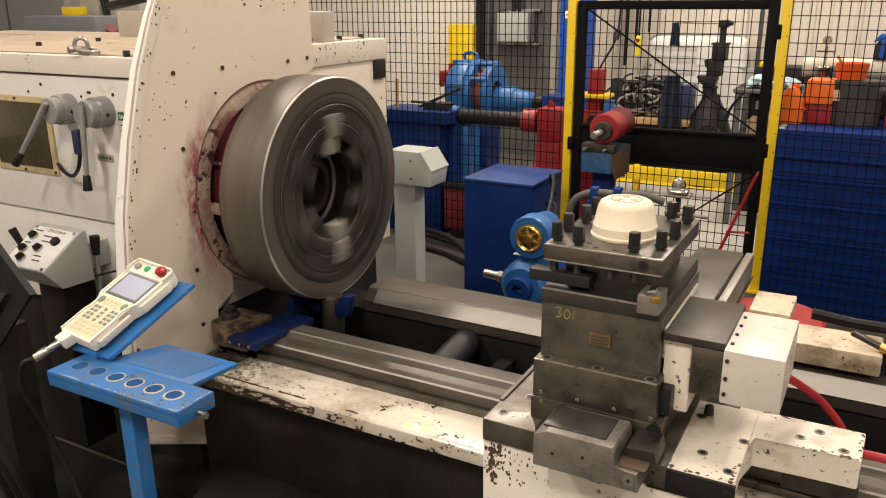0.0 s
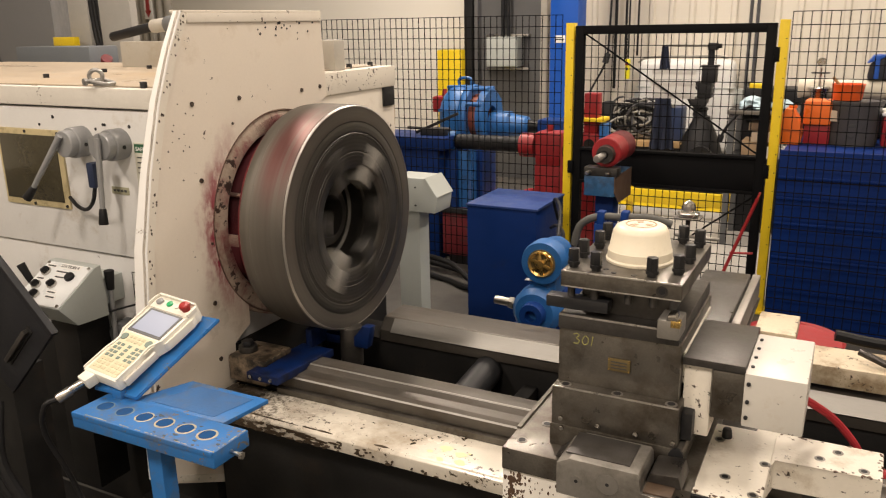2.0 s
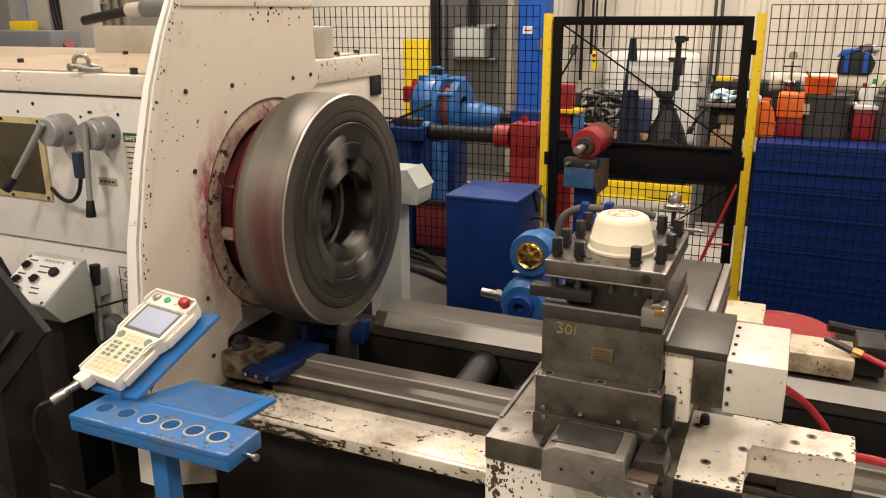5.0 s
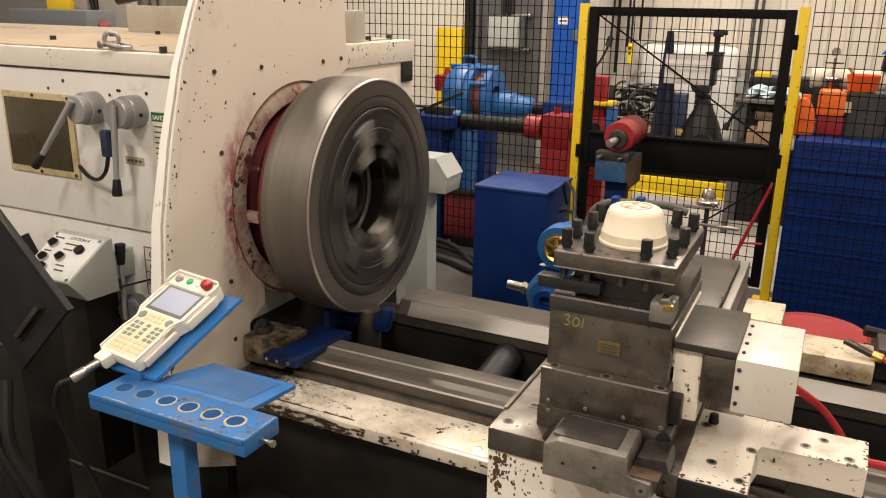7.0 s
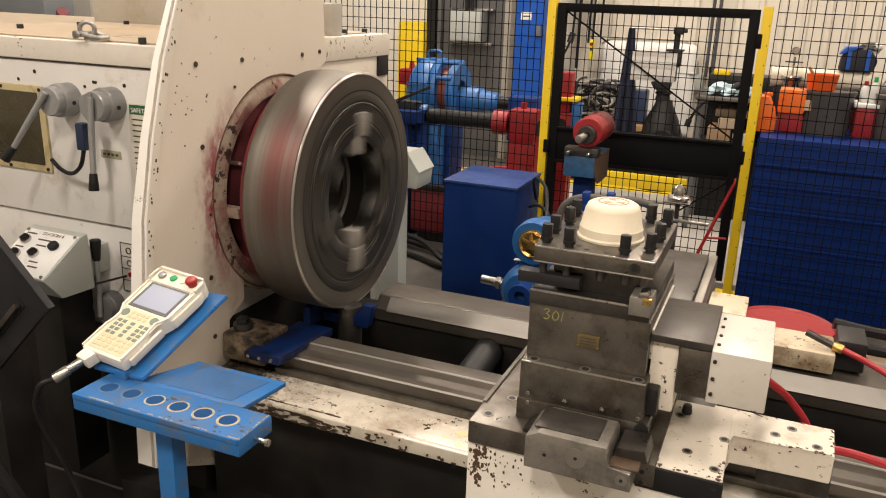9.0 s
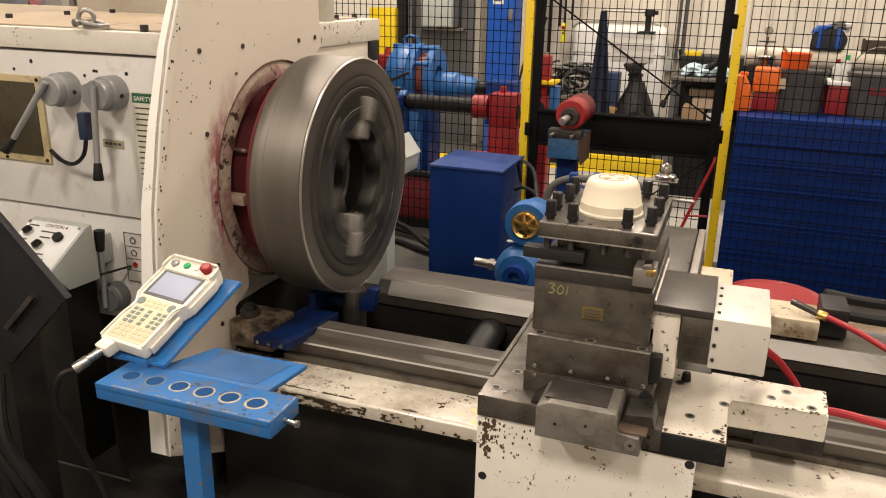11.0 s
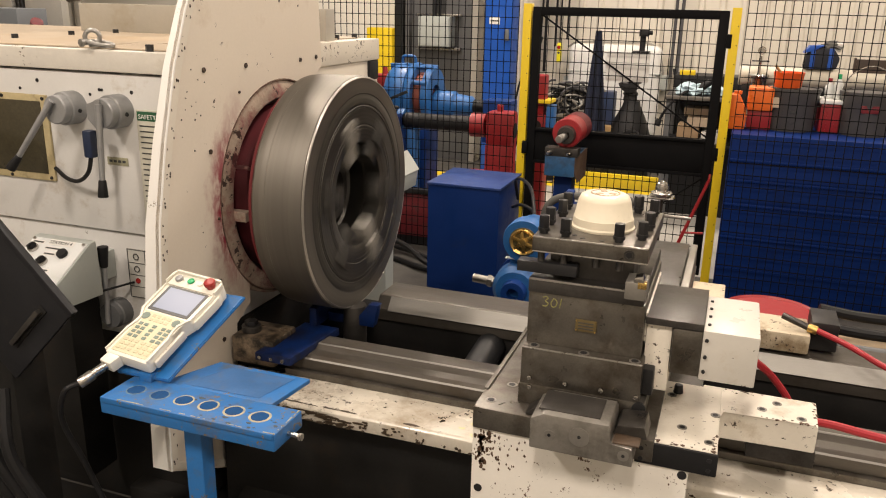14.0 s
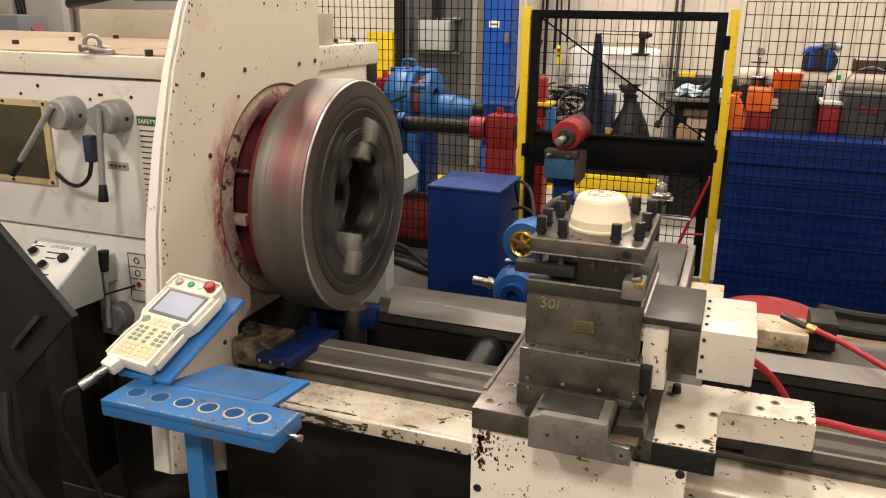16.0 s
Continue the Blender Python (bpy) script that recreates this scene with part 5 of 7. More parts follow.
def build_pendant():
    """Hand-held control with screen and keypad; u across, v up the slope, w out of its face."""
    o = Vector((0.140, -0.990, 1.000))
    v = (Vector((0.174, -0.682, 1.134)) - o).normalized()
    u = (Vector((1.0, 0.03, 0.0)) - v * Vector((1.0, 0.03, 0.0)).dot(v)).normalized()
    w = u.cross(v)
    m = Matrix(((u.x, v.x, w.x, o.x), (u.y, v.y, w.y, o.y), (u.z, v.z, w.z, o.z), (0, 0, 0, 1)))
    m = m @ Matrix.Diagonal((0.93, 0.945, 1.0, 1.0))
    p = thing("teach_pendant", 0.17, -0.9, 1.0, "cream hand-held control pendant with screen and keypad resting on the tray", "control pendant")

    def P(name, bm, mat, parent=p, label=""):
        bmesh.ops.transform(bm, matrix=m, verts=bm.verts)
        return part(name, bm, mat, parent, label)

    outline = [(-0.078, 0.0), (0.078, 0.0), (0.083, 0.01), (0.083, 0.10), (0.074, 0.125), (0.074, 0.15), (0.098, 0.18), (0.10, 0.335), (0.088, 0.352), (-0.088, 0.352), (-0.10, 0.335),
               (-0.098, 0.18), (-0.074, 0.15), (-0.074, 0.125), (-0.083, 0.10), (-0.083, 0.01)]
    body = P("pendant_body", prism(outline, "z", 0.0, 0.04, bev=0.006), M_plastic_cream)
    P("rim", prism([(-0.09, 0.295), (0.09, 0.295), (0.092, 0.34), (0.084, 0.347), (-0.084, 0.347), (-0.092, 0.34)], "z", 0.039, 0.045, bev=0.002), M_plastic_cream, body)
    P("screen_bezel", box(bmesh.new(), -0.078, 0.078, 0.185, 0.292, 0.0395, 0.0425, bev=0.001), M_mid_grey, body)
    P("screen", box(bmesh.new(), -0.066, 0.07, 0.195, 0.284, 0.0424, 0.0435, bev=0.0004), M_screen, body, "lit grey-blue screen")
    P("keypad", prism([(-0.066, 0.012), (0.066, 0.012), (0.068, 0.11), (0.06, 0.13), (0.064, 0.16), (0.08, 0.178), (-0.08, 0.178), (-0.064, 0.16), (-0.06, 0.13), (-0.068, 0.11)],
                      "z", 0.0395, 0.0415, bev=0.0005), M_keypad, body, "yellowed membrane keypad")
    for r in range(7):
        for q in range(6):
            x, y = -0.056 + q * 0.0205 + (0.004 if q > 2 else -0.002), 0.022 + r * 0.0165
            if r > 2 and q == 3:
                continue
            if r > 2 and q == 2:
                x += 0.0118
            P("key", box(bmesh.new(), x, x + 0.015, y, y + 0.011, 0.0412, 0.0432, bev=0.0008, seg=1), M_keys if r > 2 else M_keypad_key, body)
    for r in range(2):
        for q in range(4):
            P("key", box(bmesh.new(), -0.038 + q * 0.0195, -0.024 + q * 0.0195, 0.143 + r * 0.016, 0.154 + r * 0.016, 0.0412, 0.0430, bev=0.0008, seg=1), M_keypad_key, body)
    P("hoop", prism([(-0.092, 0.345), (0.092, 0.345), (0.086, 0.353), (-0.086, 0.353)], "z", 0.038, 0.056, bev=0.003), M_plastic_cream, body, "raised guard hoop")
    for sx in (-1, 1):
        P("hoop_side", prism([(sx * 0.0925, 0.297), (sx * 0.0995, 0.300), (sx * 0.099, 0.337), (sx * 0.091, 0.348), (sx * 0.087, 0.343), (sx * 0.0925, 0.335)][::sx], "z", 0.038, 0.053, bev=0.002), M_plastic_cream, body)
        P("cover_edge", prism([(sx * 0.0765, 0.004), (sx * 0.0825, 0.006), (sx * 0.0825, 0.10), (sx * 0.074, 0.126), (sx * 0.074, 0.150), (sx * 0.0965, 0.181), (sx * 0.098, 0.297),
                               (sx * 0.091, 0.297), (sx * 0.090, 0.184), (sx * 0.068, 0.152), (sx * 0.068, 0.125), (sx * 0.0765, 0.099)][::sx], "z", 0.039, 0.0455, bev=0.0015), M_plastic_cream, body)
    for x in (-0.066, 0.052):
        P("jog_pad", cyl(bmesh.new(), (x + 0.007, 0.158, 0.0412), (x + 0.007, 0.158, 0.0435), 0.0135, seg=24), M_keys, body)
    P("key_switch", cyl(bmesh.new(), (-0.062, 0.322, 0.044), (-0.062, 0.322, 0.053), 0.013, seg=20, bev=0.002), M_grip, body)
    P("green_button", cyl(bmesh.new(), (-0.016, 0.324, 0.044), (-0.016, 0.324, 0.051), 0.0115, seg=20, bev=0.002), M_green_button, body)
    P("white_button", cyl(bmesh.new(), (0.022, 0.324, 0.044), (0.022, 0.324, 0.050), 0.0105, seg=20, bev=0.002), M_plastic_cream, body)
    stop = turned([(0.044, 0.014), (0.054, 0.014), (0.056, 0.018), (0.064, 0.0185), (0.068, 0.0155), (0.069, 0.009)], "z", (0.064, 0.324, 0), 28)
    P("emergency_stop", stop, M_red_button, body, "red emergency stop button")
    P("side_grip", prism([(0.098, 0.18), (0.106, 0.19), (0.108, 0.30), (0.10, 0.32)], "z", 0.004, 0.034, bev=0.003), M_plastic_cream, body)
    P("enable_lever", box(bmesh.new(), 0.084, 0.096, 0.02, 0.15, 0.006, 0.03, bev=0.004), M_white_paint, body)
    P("cable_socket", prism([(-0.07, 0.012), (-0.02, 0.0), (-0.03, -0.035), (-0.075, -0.03)], "z", 0.002, 0.038, bev=0.006), M_plastic_cream, body)
    P("plug", cyl(bmesh.new(), (-0.055, -0.028, 0.02), (-0.075, -0.075, 0.016), 0.013, 0.012, seg=18, bev=0.002), M_chrome, body, "metal cable plug")
    P("plug_nut", cyl(bmesh.new(), (-0.072, -0.068, 0.016), (-0.09, -0.108, 0.012), 0.0155, seg=18, bev=0.002), M_chrome, body)
    a = m @ Vector((-0.088, -0.103, 0.012))
    part("cable", tube([a, a + Vector((-0.03, -0.03, -0.02)), a + Vector((-0.06, -0.02, -0.12)), a + Vector((-0.04, 0.03, -0.3)), a + Vector((0.03, 0.05, -0.55)), a + Vector((0.1, 0.0, -0.85)),
                        a + Vector((0.16, 0.05, -0.925))], 0.008), M_hose_black, p, "hanging black cable")
    return p


def build_console():
    c = thing("control_console", -0.47, -0.62, 0.95, "light grey control box with selector switches and label strip", "control box")
    x0, x1 = -0.59, -0.35
    body = part("enclosure", prism([(-0.560, 1.184), (-0.585, 1.180), (-0.752, 1.075), (-0.684, 0.995), (-0.55, 0.990)], "x", x0, x1, bev=0.003), M_light_grey, c)
    a, b = Vector((0, -0.585, 1.180)), Vector((0, -0.752, 1.075))
    n = Vector((0, -0.532, 0.8467))
    up = (a - b).normalized()

    def at(x, s, h=0.0):
        return Vector((x, 0, 0)) + b + (a - b) * s + n * h

    part("face_plate", slab_on(at(x0 + 0.006, 0.02), at(x1 - 0.006, 0.02), at(x1 - 0.006, 0.98), at(x0 + 0.006, 0.98), 0.004, 0.003), M_face_plate, body, "pale grey face plate")
    for x, s in ((-0.546, 0.72), (-0.538, 0.40), (-0.468, 0.47), (-0.507, 0.20)):
        k = part("selector", cyl(bmesh.new(), at(x, s, 0.003), at(x, s, 0.014), 0.018, seg=22, bev=0.003), M_chrome, body, "chrome selector ring")
        part("selector_knob", slab_on(at(x - 0.012, s - 0.06, 0.028), at(x + 0.004, s - 0.06, 0.028), at(x + 0.012, s + 0.06, 0.028), at(x - 0.004, s + 0.06, 0.028), 0.018), M_rubber, k)
    part("black_button", cyl(bmesh.new(), at(-0.415, 0.68, 0.003), at(-0.415, 0.68, 0.018), 0.018, seg=22, bev=0.004), M_rubber, body, "black push button")
    lab = part("label_strip", slab_on(at(-0.507, 0.85, 0.004), at(-0.402, 0.85, 0.004), at(-0.402, 0.975, 0.004), at(-0.507, 0.975, 0.004), 0.002), M_white_sheet, body, "white printed label")
    p = at(-0.503, 0.875, 0.0048)
    mm = Matrix(((1, 0, 0, p.x), (0, up.y, n.y, p.y), (0, up.z, n.z, p.z), (0, 0, 0, 1)))
    text_part("STATION 4", 0, 0, 0, 0.019, M_ink, lab, m=mm)
    for x, s, wd in ((-0.568, 0.86, 0.043), (-0.502, 0.76, 0.06), (-0.49, 0.64, 0.043), (-0.465, 0.30, 0.04), (-0.455, 0.20, 0.043), (-0.568, 0.55, 0.035)):
        pad = part("name_strip", slab_on(at(x - 0.004, s - 0.02, 0.004), at(x + wd + 0.004, s - 0.02, 0.004), at(x + wd + 0.004, s + 0.055, 0.004), at(x - 0.004, s + 0.055, 0.004), 0.001), M_white_sheet, body)
        part("print_bar", slab_on(at(x, s, 0.0052), at(x + wd, s, 0.0052), at(x + wd, s + 0.03, 0.0052), at(x, s + 0.03, 0.0052), 0.001), M_ink, pad)
    for x, s in ((x0 + 0.016, 0.06), (x1 - 0.016, 0.06), (x1 - 0.016, 0.94), (x0 + 0.016, 0.94)):
        part("corner_screw", cyl(bmesh.new(), at(x, s, 0.002), at(x, s, 0.007), 0.006, seg=10), M_chrome, body)
    part("bottom_trunking", C((-0.36, -0.56, 1.0), (-0.30, -0.455, 1.01), 0.004, seg=10), M_rubber, c)
    part("rear_lever", C((-0.827, -0.50, 1.02), (-0.862, -0.52, 1.113), 0.012, 0.017, seg=12, bev=0.004), M_rubber, c)
    part("lever_stem", C((-0.80, -0.455, 0.95), (-0.827, -0.50, 1.025), 0.008, seg=10), M_grip, c)
    part("support_arm", B(-0.56, -0.38, -0.58, -0.44, 1.02, 1.12, bev=0.004), M_light_grey, c)
    part("pedestal", B(-0.56, -0.42, -0.64, -0.50, 0.30, 0.998, bev=0.004), M_black, c)
    return c


def build_dark_cabinet():
    """Tilted dark chute on hoses, near the operator."""
    c = thing("dark_chute", -0.2, -1.05, FLOOR_Z, "dark grey sheet-metal hood tilted on its bracket", "machine hood")
    r = Matrix.Translation((0.0, -0.89, 1.151)) @ Matrix.Rotation(radians(45), 4, "Y")
    part("hood", box(bmesh.new(), -0.62, 0.0, -0.14, -0.126, -0.34, 0.0, bev=0.003, m=r), M_hood, c)
    part("hood_lip", box(bmesh.new(), -0.62, 0.003, -0.145, -0.122, -0.014, 0.003, bev=0.003, m=r), M_hood, c)
    part("handle_slot", box(bmesh.new(), -0.082, -0.055, -0.1435, -0.139, -0.25, -0.07, bev=0.002, m=r), M_black, c)
    part("handle", box(bmesh.new(), -0.077, -0.062, -0.160, -0.143, -0.24, -0.08, bev=0.003, m=r), M_steel_dark, c, "worn black pull handle")
    part("stand", B(-0.42, -0.30, -0.99, -0.87, FLOOR_Z, 0.95, bev=0.004), M_black, c)
    for k in range(3):
        x = -0.33 + k * 0.06
        part("hose", tube([(x, -1.10, 0.92), (x + 0.05, -1.15, 0.75), (x + 0.13, -1.12, 0.55), (x + 0.10, -1.08, 0.35), (x + 0.02, -1.15, FLOOR_Z + 0.02)], 0.018), M_hose_black, c, "bundled black hose")
    return c


M_grime = surface("brown_grime", (0.045, 0.06, 0.075), 0.55, vary=0.3, scale=30)
M_blue_worn = surface("worn_darker_blue", (0.028, 0.105, 0.27), 0.5, vary=0.25, scale=12, dirt=(0.10, 0.10, 0.11), dirt_amount=0.5)
M_blue_hole = surface("blue_hole_shade", (0.008, 0.055, 0.17), 0.8, vary=0.3, scale=40, gloss=0.2)
M_hole_rim = surface("scuffed_hole_rim", (0.10, 0.16, 0.22), 0.6, vary=0.5, scale=60)
M_wear = surface("worn_yellow_ring", (0.40, 0.36, 0.24), 0.5, vary=0.35, scale=30, dirt=(0.035, 0.11, 0.25), dirt_amount=0.52, dirt_scale=45)
M_keypad_key = surface("pale_keys", (0.55, 0.50, 0.34), 0.45, vary=0.08)
M_hood = surface("dark_hood_paint", (0.013, 0.0135, 0.016), 0.5, vary=0.25, scale=9, dirt=(0.03, 0.028, 0.026), dirt_amount=0.58, dirt_scale=14, gloss=0.3)
M_face_plate = surface("pale_console_plate", (0.74, 0.76, 0.76), 0.35, vary=0.05)
build_tray()
build_pendant()
build_console()
build_dark_cabinet()

# ---- safety fence and gate ----
M_board = surface("white_plastic_board", (0.84, 0.83, 0.80), 0.35, vary=0.04)
FENCE_Y = 3.11


def wire_mesh(bm, x0, x1, z0, z1, y, dx=0.05, dz=0.075, r=0.0025):
    """Welded wire: uprights and cross wires as thin square rods."""
    def rod(a, b, c, d, e, f):
        vs = [bm.verts.new(p) for p in ((a, c, e), (b, c, e), (b, d, e), (a, d, e), (a, c, f), (b, c, f), (b, d, f), (a, d, f))]
        for q in ((0, 1, 2, 3), (4, 5, 6, 7), (0, 1, 5, 4), (1, 2, 6, 5), (2, 3, 7, 6), (3, 0, 4, 7)):
            bm.faces.new([vs[k] for k in q])
    n = round((x1 - x0) / dx)
    for k in range(n + 1):
        x = x0 + (x1 - x0) * k / n
        rod(x - r, x + r, y - r, y + r, z0, z1)
    n = round((z1 - z0) / dz)
    for k in range(n + 1):
        z = z0 + (z1 - z0) * k / n
        rod(x0, x1, y + r, y + 3 * r, z - r, z + r)
    return bm


def build_fence():
    for x0, x1, top, y in ((-2.75, 0.10, 2.03, FENCE_Y), (1.61, 4.6, 2.02, FENCE_Y - 0.33)):
        f = thing("wire_fence", (x0 + x1) / 2, y, FLOOR_Z, "black welded wire safety fence panel", "fence", "safety fence panels")
        part("wire_mesh", wire_mesh(bmesh.new(), x0, x1, 0.12, top, y), M_black_paint, f, smooth=False)
        for x in ((x0 + 0.02,) if x1 < 1 else (x1,)):
            part("panel_post", B(x - 0.015, x + 0.015, y - 0.015, y + 0.015, FLOOR_Z, top, bev=0.002), M_black_paint, f)
    for x in (0.168, 1.545):
        p = thing("fence_post", x, FENCE_Y, FLOOR_Z, "yellow painted steel gate post", "fence post", "gate posts")
        part("post_tube", B(x - 0.029, x + 0.029, FENCE_Y - 0.04, FENCE_Y + 0.04, FLOOR_Z, 1.975, bev=0.004), M_yellow, p)
        part("base_plate", B(x - 0.08, x + 0.08, FENCE_Y - 0.08, FENCE_Y + 0.08, FLOOR_Z, FLOOR_Z + 0.012, bev=0.002), M_yellow, p)
        for k in range(14):
            part("hole", C((x + 0.018, FENCE_Y - 0.038, 0.3 + k * 0.12), (x + 0.018, FENCE_Y - 0.0415, 0.3 + k * 0.12), 0.004, seg=8), M_rust, p)
    g = thing("fence_gate", 0.86, FENCE_Y, FLOOR_Z + 0.08, "black framed wire mesh gate with solid middle panel", "gate")
    a, b = 0.206, 1.502
    y0, y1 = FENCE_Y - 0.03, FENCE_Y + 0.03
    part("stile", B(a, a + 0.058, y0, y1, 0.16, 1.955, bev=0.003), M_black_paint, g)
    part("stile", B(b - 0.058, b, y0, y1, 0.16, 1.955, bev=0.003), M_black_paint, g)
    part("top_rail", B(a + 0.058, b - 0.058, y0, y1, 1.90, 1.955, bev=0.003), M_black_paint, g)
    part("bottom_rail", B(a + 0.058, b - 0.058, y0, y1, 0.16, 0.21, bev=0.003), M_black_paint, g)
    part("middle_panel", B(a + 0.058, b - 0.058, y0 + 0.01, y1, 0.885, 1.10, bev=0.003), M_black_paint, g)
    part("panel_ledge", B(a + 0.058, b - 0.058, y0 - 0.01, y1, 0.865, 0.886, bev=0.003), M_black_paint, g)
    part("panel_ledge", B(a + 0.058, b - 0.058, y0 - 0.01, y1, 1.099, 1.118, bev=0.003), M_black_paint, g)
    part("wire_mesh", wire_mesh(bmesh.new(), a + 0.06, b - 0.06, 1.118, 1.90, FENCE_Y), M_black_paint, g, smooth=False)
    part("wire_mesh", wire_mesh(bmesh.new(), a + 0.06, b - 0.06, 0.21, 0.865, FENCE_Y), M_black_paint, g, smooth=False)
    board = part("white_board", B(0.731, 1.024, FENCE_Y + 0.022, FENCE_Y + 0.028, 1.472, 1.664, bev=0.002), M_board, g, "white plastic board fixed behind the mesh")
    part("board_rim", B(0.729, 1.026, FENCE_Y + 0.020, FENCE_Y + 0.030, 1.657, 1.667, bev=0.002), M_white_sheet, board)
    part("board_seam", B(0.733, 1.022, FENCE_Y + 0.0205, FENCE_Y + 0.0225, 1.596, 1.600, bev=0), M_light_grey, board)
    part("brace", C((a + 0.06, FENCE_Y + 0.012, 1.90), (b - 0.06, FENCE_Y + 0.012, 1.13), 0.006, seg=8), M_black_paint, g)
    part("brace", C((a + 0.5, FENCE_Y + 0.012, 0.25), (b - 0.06, FENCE_Y + 0.012, 0.84), 0.006, seg=8), M_black_paint, g)
    for z in (1.72, 0.98):
        part("hinge", B(b - 0.005, b + 0.03, y0 - 0.012, y0 + 0.01, z, z + 0.09, bev=0.003), M_black_paint, g)
    part("latch", B(a - 0.03, a + 0.01, y0 - 0.02, y0 + 0.01, 0.93, 1.02, bev=0.003), M_black_paint, g)


build_fence()

# ---- between lathe and fence ----


def build_blue_cabinet():
    c = thing("pump_cabinet", 0.07, 2.46, FLOOR_Z, "plain navy blue sheet-metal cabinet with lighter top", "cabinet")
    part("body", B(-0.225, 0.262, 2.215, 2.735, FLOOR_Z, 0.83, bev=0.004), M_blue_dark, c)
    part("lid", B(-0.231, 0.268, 2.209, 2.741, 0.83, 0.846, bev=0.003), M_blue_lid, c, "lighter blue lid")


def build_roller_stand():
    s = thing("roller_stand", 0.58, 2.7, FLOOR_Z, "red roller on a blue steel bracket stand", "roller stand")
    part("column", B(0.52, 0.64, 2.62, 2.76, FLOOR_Z, 0.90, bev=0.004), M_blue_dark, s)
    part("bracket", B(0.478, 0.675, 2.5, 2.92, 0.90, 1.03, bev=0.004), M_blue_teal, s)
    part("bracket_side", prism([(2.92, 1.03), (2.5, 1.03), (2.5, 0.93), (2.62, 0.84), (2.92, 0.84)], "x", 0.6755, 0.679), M_rust, s, "dark brown side face")
    part("clamp_plate", B(0.475, 0.69, 2.50, 2.60, 1.03, 1.085, bev=0.004), M_steel_dark, s)
    for x in (0.515, 0.645):
        part("clamp_bolt", C((x, 2.505, 1.055), (x - 0.012, 2.465, 1.052), 0.012, seg=10, bev=0.002), M_chrome, s)
    r = part("roller", turned([(2.56, 0.03), (2.56, 0.09), (2.565, 0.096), (2.93, 0.096), (2.935, 0.09), (2.935, 0.03)], "y", (0.60, 0, 1.175), 40, closed=True), M_red, s, "red roller drum")
    # darker red sleeve paints the shade over the roller's rear half
    part("roller_back_shade", turned([(2.75, 0.0965), (2.93, 0.0975), (2.93, 0.092), (2.75, 0.092)], "y", (0.60, 0, 1.175), 40, closed=True), M_red_dull, r)
    part("bearing", turned([(2.52, 0.025), (2.52, 0.055), (2.56, 0.062), (2.56, 0.025)], "y", (0.60, 0, 1.165), 28, closed=True), M_steel_dark, s)
    part("shaft", C((0.60, 2.60, 1.165), (0.575, 2.43, 1.15), 0.024, seg=20, bev=0.003), M_steel_soft, s)


def build_pump():
    p = thing("coolant_pump", 0.65, 1.25, FLOOR_Z, "bright blue cast pump with brass hand wheel", "pump")
    bm = turned([(1.13, 0.07), (1.13, 0.105), (1.15, 0.11), (1.22, 0.11), (1.24, 0.095), (1.36, 0.085), (1.37, 0.07)], "y", (0.70, 0, 0.81), 36)
    part("upper_body", bm, M_blue_light, p)
    wheel = turned([(1.118, 0.050), (1.110, 0.062), (1.118, 0.067), (1.127, 0.062)], "y", (0.70, 0, 0.81), 36, closed=True)
    for k in range(3):
        box(wheel, -0.055, 0.055, -0.006, 0.006, -0.009, 0.009, bev=0.003, m=pose(0.70, 1.117, 0.81, 0, 20 + 60 * k, 0))
    cyl(wheel, (0.70, 1.10, 0.81), (0.70, 1.13, 0.81), 0.022, seg=16)
    part("hand_wheel", wheel, M_brass, p, "brass spoked hand wheel")
    part("wheel_recess", C((0.70, 1.126, 0.81), (0.70, 1.14, 0.81), 0.072, seg=32), M_brass_plate, p, "tarnished brass flange")
    part("label", B(0.60, 0.68, 1.16, 1.19, 0.702, 0.706, bev=0.001), M_white_sheet, p, "white label sticker")
    part("volute", turned([(1.10, 0.05), (1.10, 0.10), (1.13, 0.125), (1.20, 0.13), (1.26, 0.12), (1.28, 0.09)], "y", (0.675, 0, 0.555), 40), M_blue_light, p)
    part("flange", turned([(1.05, 0.03), (1.05, 0.06), (1.10, 0.065), (1.10, 0.03)], "y", (0.675, 0, 0.555), 32, closed=True), M_blue_mid, p)
    part("motor", turned([(1.28, 0.05), (1.28, 0.13), (1.55, 0.13), (1.58, 0.10)], "y", (0.66, 0, 0.55), 32), M_blue_mid, p)
    part("neck", B(0.62, 0.76, 1.17, 1.33, 0.60, 0.76, bev=0.02), M_blue_light, p)
    part("suction_pipe", C((0.43, 1.18, 0.57), (0.57, 1.18, 0.56), 0.022, seg=18, bev=0.003), M_chrome, p)
    part("pipe_nut", C((0.51, 1.18, 0.564), (0.535, 1.18, 0.562), 0.032, seg=6, bev=0.003), M_steel_soft, p)
    part("pedestal", B(0.50, 0.84, 1.08, 1.55, FLOOR_Z, 0.455, bev=0.006), M_blue_dark, p)
    part("hose", tube([(0.70, 1.36, 0.85), (0.58, 1.75, 0.93), (0.42, 2.15, 0.90), (0.33, 2.35, 0.84), (0.325, 2.45, 0.7)], 0.010), M_hose_black, p, "black hose")
    part("hose", tube([(0.72, 1.35, 0.78), (0.60, 1.75, 0.80), (0.44, 2.1, 0.75), (0.33, 2.3, 0.68)], 0.010), M_hose_black, p, "black hose")
    for ob in p.children:
        if not ob.name.startswith("pedestal"):
            ob.location.z += 0.035


